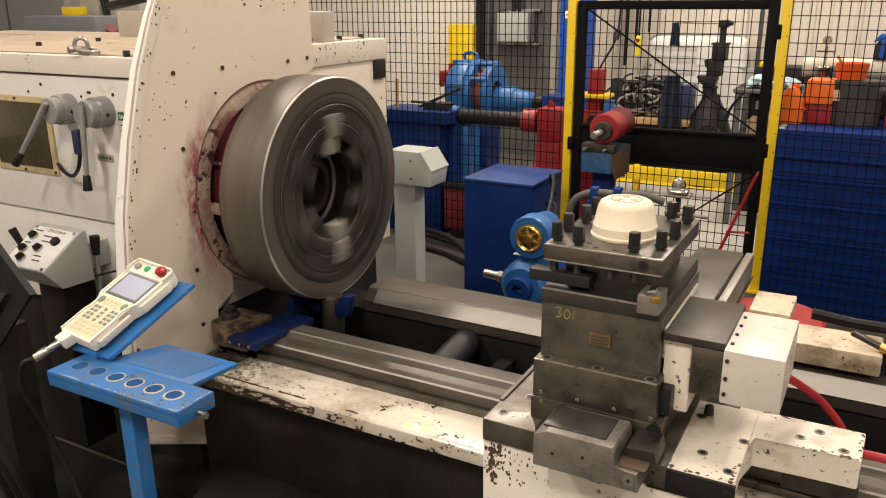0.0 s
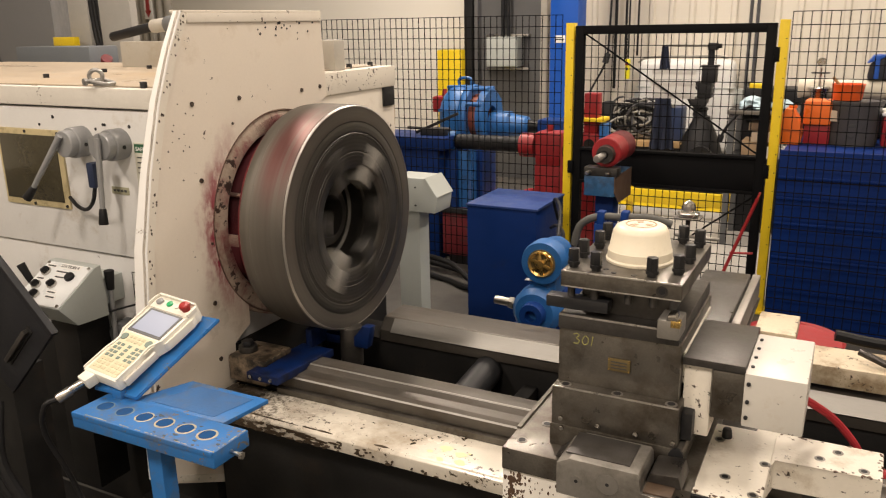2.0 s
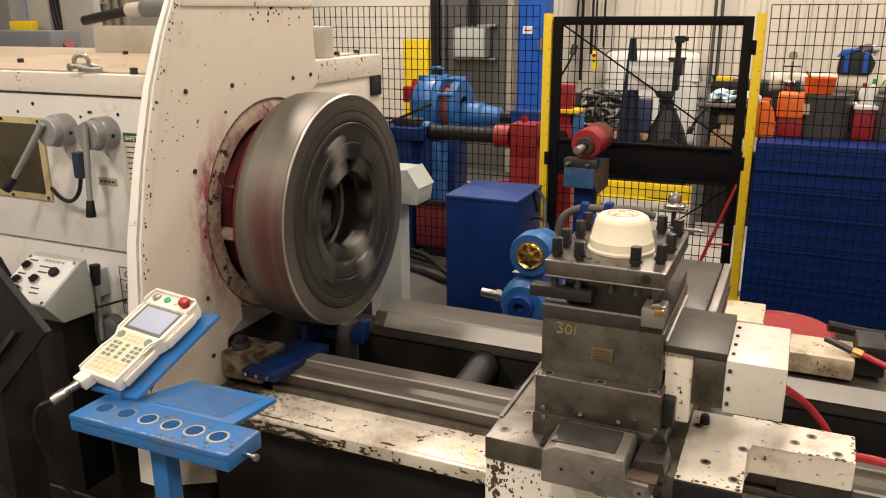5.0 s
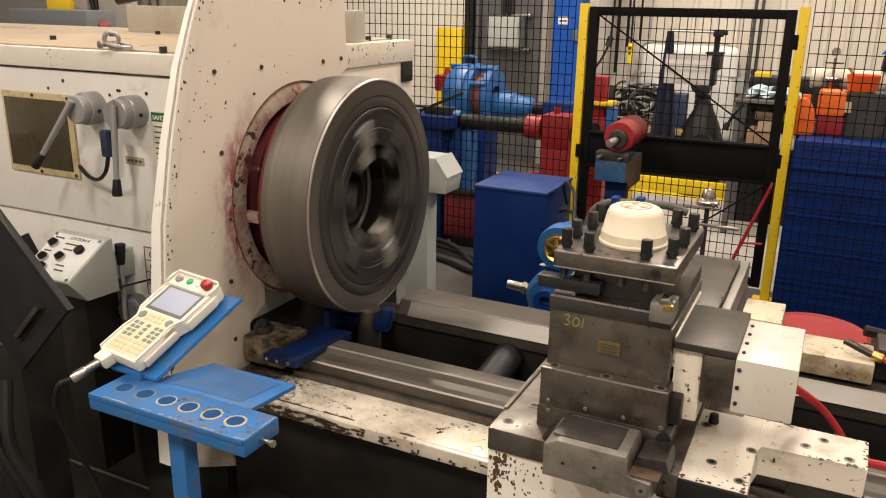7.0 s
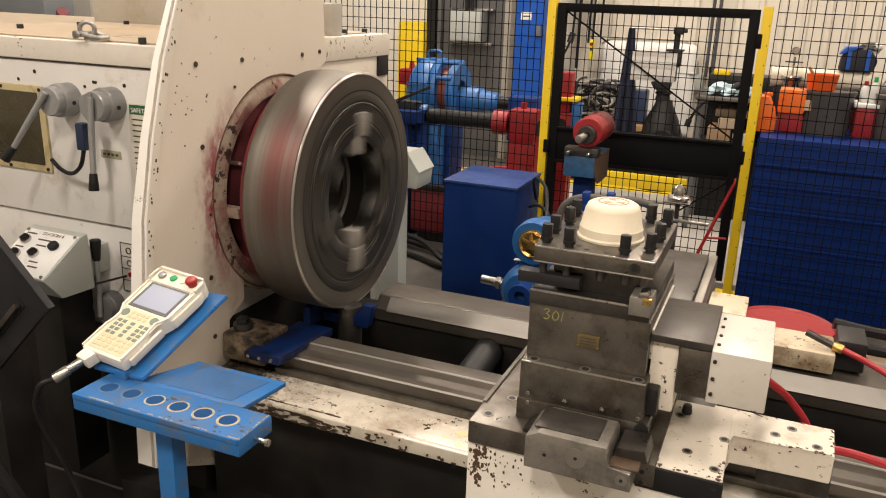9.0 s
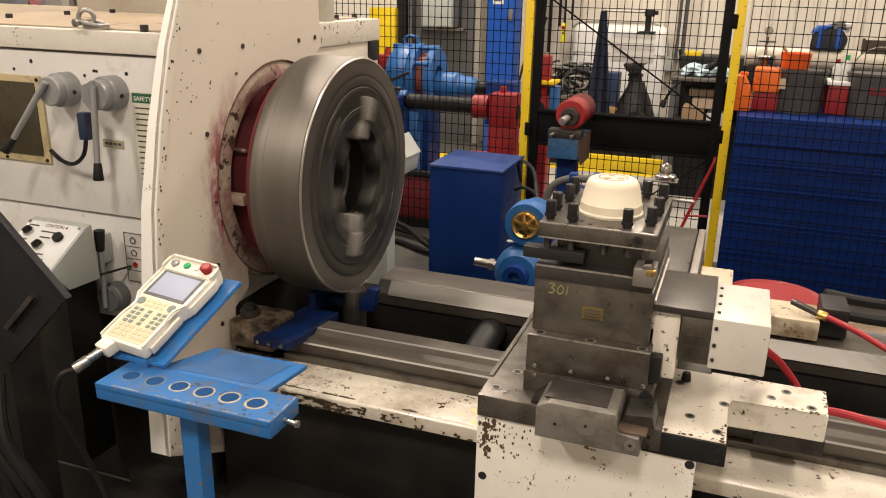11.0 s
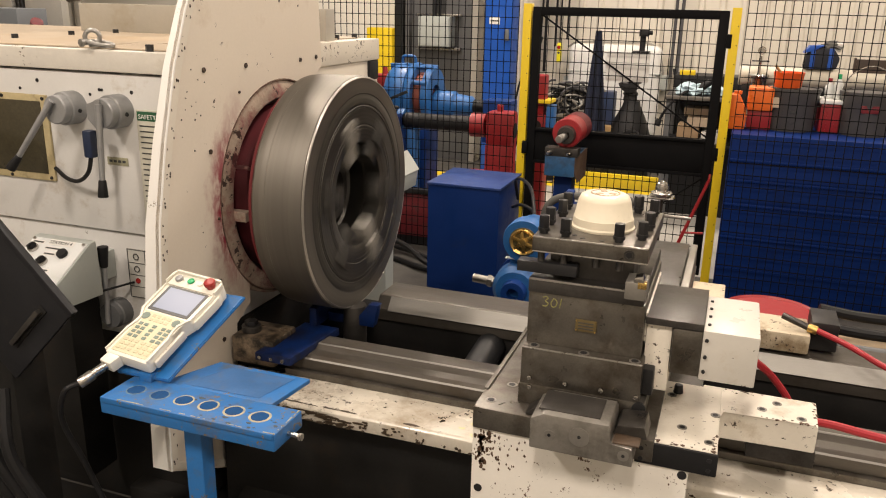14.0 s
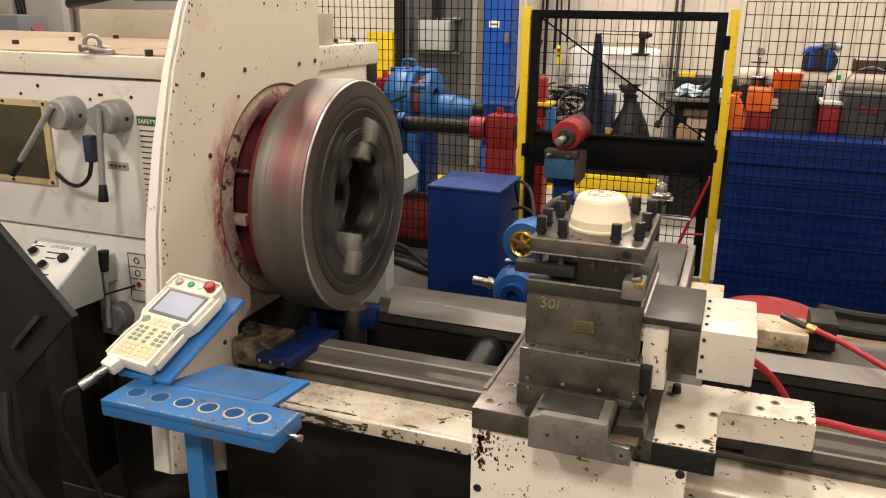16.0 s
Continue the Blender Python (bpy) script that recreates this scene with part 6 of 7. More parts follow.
def build_grey_station():
    s = thing("push_button_station", -0.35, 1.75, FLOOR_Z, "light grey push-button station with sloping lid on a post", "control station")
    part("enclosure", prism([(-0.46, 0.90), (-0.17, 0.90), (-0.155, 1.00), (-0.23, 1.105), (-0.46, 1.105)], "y", 1.66, 1.86, bev=0.004), M_light_grey, s)
    part("lid", slab_on((-0.15, 1.65, 1.0), (-0.15, 1.87, 1.0), (-0.23, 1.87, 1.112), (-0.23, 1.65, 1.112), 0.008), M_light_grey, s)
    for z in (0.94, 1.05):
        part("screw", C((-0.30, 1.662, z), (-0.30, 1.655, z), 0.006, seg=8), M_blackbolt, s)
    part("post", B(-0.45, -0.30, 1.70, 1.82, FLOOR_Z, 0.90, bev=0.004), M_light_grey, s)


def build_red_drum():
    d = thing("red_drum", 1.86, 1.02, FLOOR_Z, "round red steel drum standing behind the bed", "drum")
    part("shell", turned([(FLOOR_Z, 0.20), (0.68, 0.20), (0.695, 0.206), (0.70, 0.20), (0.69, 0.19), (0.69, 0.01)], "z", (1.86, 1.02, 0), 44), M_red, d)
    part("band", turned([(0.30, 0.2005), (0.315, 0.207), (0.33, 0.2005)], "z", (1.86, 1.02, 0), 44, closed=True), M_red, d)


def build_conduits():
    for k, (y, z, r) in enumerate(((0.72, 0.76, 0.022), (0.80, 0.80, 0.022), (0.64, 0.72, 0.02))):
        t = tube([(2.02, y - 0.02, z + 0.02), (2.2, y, z), (2.6, y + 0.05, z - 0.01), (3.4, y + 0.05, z - 0.01), (4.4, y, z)], r)
        solid("flexible_conduit", t, M_hose_black if k < 2 else M_mid_grey, "dark flexible conduit lying behind the bed", "conduit")
    t = B(1.95, 4.6, 0.55, 0.95, FLOOR_Z, 0.70, bev=0.01)
    solid("rear_cable_tray", t, M_oak, "stained tan cable tray cover behind the bed", "cable tray")


def build_clamp_lamp():
    l = thing("work_lamp", 1.30, 1.62, FLOOR_Z, "small bright metal work lamp on a thin stand", "work lamp")
    part("stand", C((1.30, 1.62, FLOOR_Z), (1.30, 1.62, 1.03), 0.012, seg=10), M_steel_dark, l)
    part("foot", C((1.30, 1.62, FLOOR_Z), (1.30, 1.62, FLOOR_Z + 0.02), 0.14, seg=24, bev=0.004), M_steel_dark, l)
    part("dish", turned([(1.03, 0.02), (1.035, 0.05), (1.05, 0.055), (1.055, 0.05), (1.045, 0.02)], "z", (1.30, 1.62, 0), 24), M_chrome, l)
    part("guard", B(1.235, 1.365, 1.57, 1.67, 1.022, 1.032, bev=0.004), M_chrome, l)
    part("bulb", turned([(1.04, 0.01), (1.05, 0.03), (1.075, 0.036), (1.10, 0.028), (1.112, 0.012), (1.115, 0.004)], "z", (1.30, 1.62, 0), 20), M_chrome, l)
    part("cross_arm", C((1.24, 1.62, 0.93), (1.46, 1.60, 0.93), 0.009, seg=10), M_steel_soft, l)


def build_hose_bundle():
    h = thing("hose_bundle", 0.9, 1.9, FLOOR_Z, "grey sleeved hose bundle strapped in blue over a frame", "hose bundle")
    part("sleeve", tube([(0.62, 1.88, 0.74), (0.655, 1.89, 0.86), (0.75, 1.9, 0.915), (0.90, 1.9, 0.925), (1.05, 1.92, 0.93), (1.16, 1.94, 0.90)], 0.022, seg=14), M_sleeve, h)
    for x, y, z in ((0.775, 1.9, 0.92), (0.91, 1.9, 0.93)):
        part("strap", B(x - 0.022, x + 0.022, y - 0.034, y + 0.034, z - 0.07, z + 0.034, bev=0.01), M_blue_mid, h, "blue strap")
    part("frame", B(0.66, 0.70, 1.86, 1.92, FLOOR_Z, 0.72, bev=0.004), M_blue_mid, h)
    part("frame", B(0.74, 0.86, 1.86, 1.94, 0.60, 0.88, bev=0.006), M_blue_mid, h)
    part("frame", B(0.86, 0.90, 1.88, 1.92, FLOOR_Z, 0.62, bev=0.004), M_blue_mid, h)


def build_red_prop():
    p = thing("red_prop", 1.42, 2.85, FLOOR_Z, "thin red tubular prop leaning by the gate", "prop")
    part("tube", C((1.22, 2.85, FLOOR_Z), (1.50, 2.85, 0.89), 0.011, seg=14), M_red, p)
    part("tube", C((1.36, 2.85, 0.52), (1.50, 2.85, 0.53), 0.008, seg=12), M_red, p)
    part("hook", C((1.50, 2.85, 0.89), (1.50, 2.98, 0.90), 0.008, seg=12), M_red, p)


M_oak = surface("stained_tan_cover", (0.30, 0.22, 0.13), 0.45, vary=0.2, dirt=(0.09, 0.07, 0.05), dirt_amount=0.5)
M_blue_lid = surface("lighter_blue_lid", (0.012, 0.045, 0.20), 0.5, vary=0.12, dirt=(0.04, 0.06, 0.16), dirt_amount=0.5)
M_blue_teal = surface("faded_blue_bracket", (0.025, 0.095, 0.22), 0.45, vary=0.2, dirt=(0.02, 0.03, 0.05), dirt_amount=0.5, dirt_scale=12, chips=(0.3, 0.3, 0.28), chip_amount=0.72)
M_sleeve = surface("grey_woven_sleeve", (0.09, 0.088, 0.08), 0.7, vary=0.2, scale=20)
build_blue_cabinet()
build_roller_stand()
build_pump()
build_grey_station()
build_red_drum()
build_conduits()
build_clamp_lamp()
build_hose_bundle()
build_red_prop()

# ---- behind the fence ----


def build_gear_unit():
    g = thing("gear_unit", -1.1, 4.2, FLOOR_Z, "blue cast gear unit with red inside and a drive motor", "gear unit")
    c = (0, 4.2, 1.17)
    part("casing", turned([(-1.36, 0.16), (-1.34, 0.22), (-1.28, 0.27), (-1.20, 0.28), (-1.14, 0.27), (-1.13, 0.20)], "x", c, 40), M_blue_light, g)
    part("front_cheek", turned([(-1.13, 0.13), (-1.13, 0.275), (-1.10, 0.285), (-1.07, 0.275), (-1.07, 0.13)], "x", c, 40, closed=True), M_blue_light, g)
    part("rear_cheek", turned([(-0.98, 0.10), (-0.98, 0.25), (-0.94, 0.255), (-0.92, 0.24), (-0.92, 0.10)], "x", c, 40, closed=True), M_blue_light, g)
    part("gear_wheel", turned([(-1.08, 0.06), (-1.08, 0.20), (-0.97, 0.20), (-0.97, 0.06)], "x", c, 36, closed=True), M_rust_red, g, "rusty red gear wheel")
    for a in (30, 75, 105, 150):
        x, z = 0.255 * math.cos(radians(a)), 0.255 * math.sin(radians(a))
        part("tie_bolt", C((-1.12, 4.2 + x, 1.17 + z), (-0.93, 4.2 + x, 1.17 + z), 0.02, seg=10), M_blue_light, g)
    for k in range(6):
        a = radians(60 * k + 15)
        part("casing_rib", box(bmesh.new(), -1.33, -1.15, -0.012, 0.012, 0.20, 0.285, bev=0.004, m=Matrix.Translation(c) @ Matrix.Rotation(a, 4, "X")), M_blue_light, g)
    part("lifting_loop", tube([(-1.24, 4.2, 1.43), (-1.245, 4.2, 1.49), (-1.20, 4.2, 1.51), (-1.13, 4.2, 1.50), (-1.12, 4.2, 1.44)], 0.014), M_blue_light, g)
    part("drive_motor", turned([(-0.92, 0.06), (-0.92, 0.12), (-0.90, 0.125), (-0.74, 0.125), (-0.72, 0.10), (-0.58, 0.085), (-0.56, 0.06)], "x", (0, 4.2, 1.10), 32), M_blue_light, g)
    part("motor_shaft", turned([(-0.56, 0.03), (-0.56, 0.058), (-0.40, 0.058), (-0.40, 0.03)], "x", (0, 4.2, 1.10), 24, closed=True), M_rubber, g)
    part("motor_mount", B(-0.45, -0.20, 4.1, 4.32, 0.80, 1.17, bev=0.01), M_blue_mid, g)
    part("motor_column", B(-0.40, -0.24, 4.12, 4.3, FLOOR_Z, 0.80, bev=0.01), M_blue_dark, g)
    part("pedestal", B(-1.30, -0.95, 4.05, 4.36, FLOOR_Z, 0.92, bev=0.02), M_blue_mid, g)
    for x in (-1.24, -1.06):
        part("pedestal_web", B(x, x + 0.05, 3.96, 4.06, FLOOR_Z, 0.90, bev=0.01), M_blue_light, g)


def build_spindle_line():
    s = thing("black_shaft_stand", -0.5, 3.5, FLOOR_Z, "long black roller held in red and blue bearing stands", "roller line")
    part("shaft", turned([(-0.92, 0.04), (-0.92, 0.062), (-0.34, 0.062), (-0.34, 0.04)], "x", (0, 3.5, 1.045), 32, closed=True), M_rubber, s, "black rubber roller")
    part("blue_collar", turned([(-1.02, 0.05), (-1.02, 0.09), (-0.92, 0.09), (-0.92, 0.05)], "x", (0, 3.5, 1.045), 32, closed=True), M_blue_light, s)
    part("red_collar", turned([(-0.35, 0.05), (-0.35, 0.095), (-0.23, 0.095), (-0.23, 0.05)], "x", (0, 3.5, 1.045), 32, closed=True), M_red, s)
    part("red_head", B(-0.212, 0.005, 3.41, 3.60, 0.90, 1.165, bev=0.03), M_red, s)
    part("red_column", B(-0.212, 0.0, 3.42, 3.58, FLOOR_Z, 0.91, bev=0.008), M_red, s)
    part("head_bore", C((0.003, 3.5, 1.02), (0.009, 3.5, 1.02), 0.06, seg=24), M_black, s)
    part("head_lug", C((-0.12, 3.5, 1.16), (-0.12, 3.5, 1.215), 0.025, seg=14, bev=0.005), M_red, s)
    part("blue_column", B(-1.06, -0.90, 3.42, 3.58, FLOOR_Z, 0.98, bev=0.01), M_blue_mid, s)
    part("column_rib", B(-0.96, -0.82, 3.46, 3.54, 0.45, 0.97, bev=0.01), M_blue_light, s)
    q = thing("red_bearing_stand", 0.24, 4.0, FLOOR_Z, "red bearing stand with a yellow band round its neck", "bearing stand")
    part("column", B(0.10, 0.26, 3.92, 4.08, FLOOR_Z, 1.10, bev=0.01), M_red, q)
    part("neck", B(0.12, 0.24, 3.94, 4.06, 1.10, 1.42, bev=0.015), M_red, q)
    part("band", B(0.04, 0.30, 3.90, 4.10, 1.195, 1.225, bev=0.008), M_yellow, q, "yellow band")
    part("blue_bracket", B(0.26, 0.32, 3.92, 4.06, 0.80, 1.18, bev=0.01), M_blue_light, q)
    part("bore", C((0.18, 3.918, 1.01), (0.18, 3.912, 1.01), 0.045, seg=20), M_black, q)
    q.location.x -= 0.11


def build_bench():
    b = thing("blue_workbench", -1.2, 3.45, FLOOR_Z, "dark blue steel bench with black tooling on top", "workbench")
    part("top", B(-1.60, -0.92, 3.25, 3.62, 1.00, 1.10, bev=0.006), M_blue_dark, b)
    part("cabinet", B(-1.55, -1.0, 3.28, 3.58, FLOOR_Z, 1.00, bev=0.006), M_blue_dark, b)
    v = thing("bench_vice", -1.1, 3.42, 1.10, "black steel clamp on the blue bench", "clamp")
    part("body", B(-1.20, -0.98, 3.36, 3.48, 1.10, 1.16, bev=0.008), M_blackbolt, v)
    part("jaw_bar", box(bmesh.new(), -0.20, 0.20, -0.015, 0.015, -0.012, 0.012, bev=0.004, m=pose(-1.06, 3.40, 1.20, 0, -24, 8)), M_blackbolt, v)
    part("screw", C((-1.35, 3.42, 1.15), (-0.95, 3.42, 1.15), 0.012, seg=10), M_steel_dark, v)
    r = thing("red_caddy", -1.48, 4.5, FLOOR_Z, "red metal oil can standing on a post", "oil can")
    part("can", B(-1.66, -1.44, 4.45, 4.6, 1.16, 1.31, bev=0.015), M_red, r)
    part("spout", C((-1.55, 4.5, 1.31), (-1.55, 4.5, 1.38), 0.03, 0.02, seg=14), M_red, r)
    part("post", B(-1.60, -1.50, 4.48, 4.58, FLOOR_Z, 1.16, bev=0.004), M_mid_grey, r)
    w = thing("wooden_handle", -1.55, 3.4, 1.10, "wooden hammer handle standing on the bench", "handle")
    part("stick", C((-1.45, 3.35, 1.10), (-1.45, 3.36, 1.34), 0.014, seg=12), M_wood, w)
    l = thing("red_pump_base", -0.6, 3.35, FLOOR_Z, "red painted pump base with pipes on the floor", "pump base")
    part("base", B(-0.95, -0.45, 3.25, 3.45, 0.14, 0.50, bev=0.008), M_red_dull, l)
    part("rail", B(-1.0, -0.30, 3.22, 3.28, 0.50, 0.54, bev=0.004), M_blackbolt, l)
    part("feet", B(-0.90, -0.5, 3.27, 3.43, FLOOR_Z, 0.14, bev=0.004), M_blackbolt, l)
    for k, z in enumerate((0.12, 0.20, 0.10)):
        y = 3.0 - 0.10 * k
        solid("floor_hose", tube([(-1.1, y + 0.1, z), (-0.7, y, z - 0.02), (-0.4, y - 0.15, 0.09), (-0.1, y - 0.1, 0.085), (0.3, y - 0.15, 0.085)], 0.022), M_hose_black,
              "black hose trailing over the floor", "hose")
    h = thing("red_hose_coil", -0.62, 5.0, FLOOR_Z, "coil of thin red and green cables on the floor", "cable coil")
    rng = random.Random(3)
    for k in range(9):
        cx, cy, r0, z0 = -0.55 + rng.uniform(-0.1, 0.1), 5.0 + rng.uniform(-0.1, 0.1), rng.uniform(0.22, 0.36), FLOOR_Z + 0.02 + 0.03 * k
        pts = [(cx + r0 * math.cos(a), cy + r0 * math.sin(a), z0 + 0.02 * math.sin(3 * a)) for a in np.linspace(0, 5.8, 14)]
        part("cable_loop", tube(pts, 0.012, seg=6, smooth_steps=3), M_hose_red if k % 3 else M_orange, h)
    for k in range(2):
        solid("leaning_bar", C((-0.45 + 0.12 * k, 3.9, FLOOR_Z), (-0.18 + 0.1 * k, 3.95, 0.95), 0.022, seg=12), M_rubber, "black bar leaning behind the fence", "bar")


def build_wall_side():
    s = thing("steel_column", -1.9, 7.0, FLOOR_Z, "dark grey steel building column", "column")
    part("flange", B(-2.28, -1.48, 6.95, 7.0, FLOOR_Z, CEILING_Z, bev=0.004), M_column, s)
    part("web", B(-2.33, -2.28, 6.85, 7.18, FLOOR_Z, CEILING_Z, bev=0.003), M_column, s)
    part("edge", B(-1.48, -1.40, 6.90, 7.1, FLOOR_Z, CEILING_Z, bev=0.003), M_light_grey_beige, s)
    s = thing("black_downpipe", -2.5, 7.0, FLOOR_Z, "black square downpipe on the wall", "pipe")
    part("pipe", B(-2.52, -2.40, 6.95, 7.1, FLOOR_Z, CEILING_Z, bev=0.01), M_dark_grey, s)
    e = thing("electrical_box", -1.9, 6.8, 1.44, "light grey electrical enclosure on strut rails", "electrical box")
    part("box", B(-2.10, -1.70, 6.70, 6.92, 1.46, 1.81, bev=0.008), M_light_grey, e)
    part("door", B(-2.09, -1.71, 6.69, 6.702, 1.47, 1.80, bev=0.004), M_light_grey, e)
    for z in (1.43, 1.825):
        part("strut", B(-2.18, -1.62, 6.86, 6.94, z - 0.015, z + 0.015, bev=0.003), M_chrome, e)
    part("conduit", C((-1.95, 6.86, 1.80), (-1.95, 6.86, 3.4), 0.025, seg=12), M_dark_grey, e)
    part("conduit", C((-1.88, 6.86, 1.80), (-1.88, 6.86, 3.4), 0.02, seg=12), M_dark_grey, e)
    y = thing("yellow_guard", -2.68, 6.9, FLOOR_Z, "yellow painted column guard against the wall", "column guard")
    part("sheet", B(-2.86, -2.51, 6.85, 7.05, FLOOR_Z, 1.655, bev=0.02), M_yellow, y)
    b = thing("blue_column", -0.97, 6.45, FLOOR_Z, "royal blue crane column with white label", "column")
    part("tube", B(-1.145, -0.825, 6.3, 6.6, FLOOR_Z, CEILING_Z, bev=0.012), M_blue_col, b)
    lab = part("label", B(-1.085, -0.965, 6.296, 6.301, 1.75, 1.83, bev=0.001), M_white_sheet, b, "white label")
    part("print_bar", B(-1.07, -0.98, 6.2945, 6.2965, 1.78, 1.795, bev=0), M_ink, lab)
    part("fitting", B(-0.90, -0.85, 6.27, 6.301, 1.58, 1.70, bev=0.004), M_mid_grey, b)
    # hanging cables and conduits on the sheet wall
    for x, r, z0, mat in ((-0.62, 0.018, 1.2, M_hose_black), (-0.50, 0.014, 1.5, M_hose_black), (-0.36, 0.012, 1.58, M_hose_black), (0.86, 0.018, 1.2, M_cable_dark), (0.93, 0.018, 1.25, M_cable_dark)):
        solid("wall_conduit", C((x, 7.1, z0), (x, 7.1, CEILING_Z), r, seg=12), mat, "dark conduit running down the wall", "conduit")
    solid("wall_conduit", tube([(0.90, 7.1, 1.3), (0.93, 7.08, 1.2), (1.0, 7.05, 1.14), (1.1, 7.0, 1.1)], 0.02), M_dark_grey, "dark conduit bending off the wall", "conduit")
    p = thing("hoist_pendant", -0.36, 6.7, 1.3, "yellow hoist push-button pendant on a cable", "hoist pendant")
    part("body", B(-0.385, -0.335, 6.67, 6.73, 1.34, 1.56, bev=0.012), M_yellow_bright, p)
    part("button", C((-0.36, 6.67, 1.51), (-0.36, 6.655, 1.51), 0.02, seg=16), M_red_button, p)
    part("button", C((-0.36, 6.67, 1.45), (-0.36, 6.66, 1.45), 0.014, seg=14), M_ink, p)
    part("cable", C((-0.36, 6.7, 1.55), (-0.36, 6.7, CEILING_Z), 0.01, seg=8), M_hose_black, p)
    h = thing("hanging_hose", -0.65, 6.5, 0.9, "dark air hose with chrome coupling on the wall", "hose")
    part("hose", tube([(-0.55, 6.7, 3.0), (-0.57, 6.65, 1.8), (-0.60, 6.6, 1.5), (-0.74, 6.55, 1.2), (-0.80, 6.5, 0.9)], 0.012), M_hose_black, h)
    part("coupling", C((-0.575, 6.64, 1.62), (-0.595, 6.61, 1.52), 0.035, seg=14), M_blackbolt, h)


def build_press_corner():
    w = thing("white_tank", 0.24, 7.05, FLOOR_Z, "wide white rounded steel tank against the wall", "tank")
    part("shell", B(-0.30, 0.76, 6.92, 7.15, 0.50, 1.545, bev=0.10, seg=5), M_white_cool, w)
    part("seam", B(-0.305, 0.765, 6.915, 7.155, 1.23, 1.242, bev=0.004), M_light_grey, w)
    for x in (-0.2, 0.6):
        part("leg", B(x, x + 0.08, 6.96, 7.1, FLOOR_Z, 0.50, bev=0.01), M_mid_grey, w)
    c = thing("hanging_cloth", 0.18, 6.13, 0.66, "navy work cloth hanging in folds from a rod", "cloth")
    bm = bmesh.new()
    n, rows = 22, 14
    grid = []
    for i in range(rows + 1):
        t = i / rows
        wdt = 0.034 + 0.102 * t
        row = []
        for k in range(n + 1):
            s = k / n
            x = 0.172 + 0.012 * t + (s - 0.5) * 2 * wdt
            y = 6.13 - 0.02 * t + (0.008 + 0.03 * t) * math.sin(s * 17 + 1.5 * t) + 0.012 * math.sin(s * 5 + 3 * t)
            row.append(bm.verts.new((x, y, 1.72 - 1.06 * t)))
        grid.append(row)
    for a, b in zip(grid, grid[1:]):
        for k in range(n):
            bm.faces.new((a[k], a[k + 1], b[k + 1], b[k]))
    back = bmesh.ops.solidify(bm, geom=list(bm.faces), thickness=0.006)
    part("cloth_sheet", bm, M_cloth, c)
    p = thing("arbor_press", 0.58, 6.3, FLOOR_Z, "tall black cast press with flared base and a cross arm", "press")
    part("base", turned([(FLOOR_Z, 0.24), (0.40, 0.24), (0.62, 0.23), (0.80, 0.17), (0.95, 0.095), (1.0, 0.085)], "z", (0.55, 6.3, 0), 24), M_black_cast, p)
    part("neck", turned([(1.0, 0.075), (1.02, 0.075), (1.05, 0.068), (1.07, 0.085), (1.09, 0.07)], "z", (0.53, 6.3, 0), 20), M_black_cast, p)
    part("head", prism([(0.40, 1.185), (0.43, 1.195), (0.56, 1.175), (0.60, 1.20), (0.605, 1.15), (0.575, 1.09), (0.49, 1.085), (0.43, 1.13)], "y", 6.2, 6.36, bev=0.012), M_black_cast, p)
    part("column_block", B(0.50, 0.64, 6.2, 6.36, 1.19, 1.345, bev=0.012), M_black_cast, p)
    part("column_lug", prism([(0.46, 1.35), (0.51, 1.36), (0.51, 1.26), (0.475, 1.285)], "y", 6.22, 6.34, bev=0.008), M_black_cast, p)
    part("upper_block", B(0.535, 0.672, 6.19, 6.37, 1.345, 1.505, bev=0.01), M_black_cast, p)
    part("post_collar", B(0.52, 0.69, 6.2, 6.36, 1.503, 1.522, bev=0.004), M_black_cast, p)
    part("post", C((0.612, 6.28, 1.52), (0.612, 6.28, 1.68), 0.030, seg=20), M_dark_grey, p, "dark steel post")
    part("post_head", B(0.572, 0.668, 6.23, 6.33, 1.672, 1.742, bev=0.008), M_black_cast, p)
    part("head_pin", C((0.66, 6.28, 1.71), (0.705, 6.28, 1.712), 0.022, seg=14, bev=0.004), M_black_cast, p)
    part("cross_arm", C((0.58, 6.28, 1.712), (0.172, 6.13, 1.722), 0.011, seg=10), M_steel_soft, p, "thin steel cross arm")
    part("foot_wheel", turned([(6.02, 0.05), (6.02, 0.12), (6.10, 0.12), (6.10, 0.05)], "y", (0.60, 0, 0.60), 24, closed=True), M_black_cast, p)
    t = thing("cable_heap", -0.15, 6.4, 0.7, "heap of grey and black cables on a wooden pallet", "cable heap")
    rng = random.Random(11)
    for k in range(44):
        x, z = -0.16 + rng.uniform(-0.2, 0.2), 0.93 + rng.uniform(-0.06, 0.08)
        a, b = rng.uniform(0.10, 0.27), rng.uniform(0.07, 0.19)
        ph, yy = rng.uniform(0, 6), 6.4 + rng.uniform(-0.14, 0.14)
        pts = [(x + a * math.cos(q + ph), yy + 0.05 * math.sin(2 * q), z + b * math.sin(q + ph)) for q in np.linspace(0, 5.2, 12)]
        part("cable_loop", tube(pts, 0.012, seg=6, smooth_steps=3), (M_cable_grey, M_hose_black, M_cable_dark)[k % 3], t)
    part("pallet", B(-0.55, 0.45, 6.2, 6.6, 0.66, 0.72, bev=0.006), M_wood, t, "worn wooden board")
    part("crate", B(-0.5, 0.4, 6.24, 6.56, FLOOR_Z, 0.66, bev=0.006), M_dark_grey, t)
    part("blue_frame", B(0.22, 0.36, 6.3, 6.5, 0.72, 1.08, bev=0.02), M_blue_slate, t)
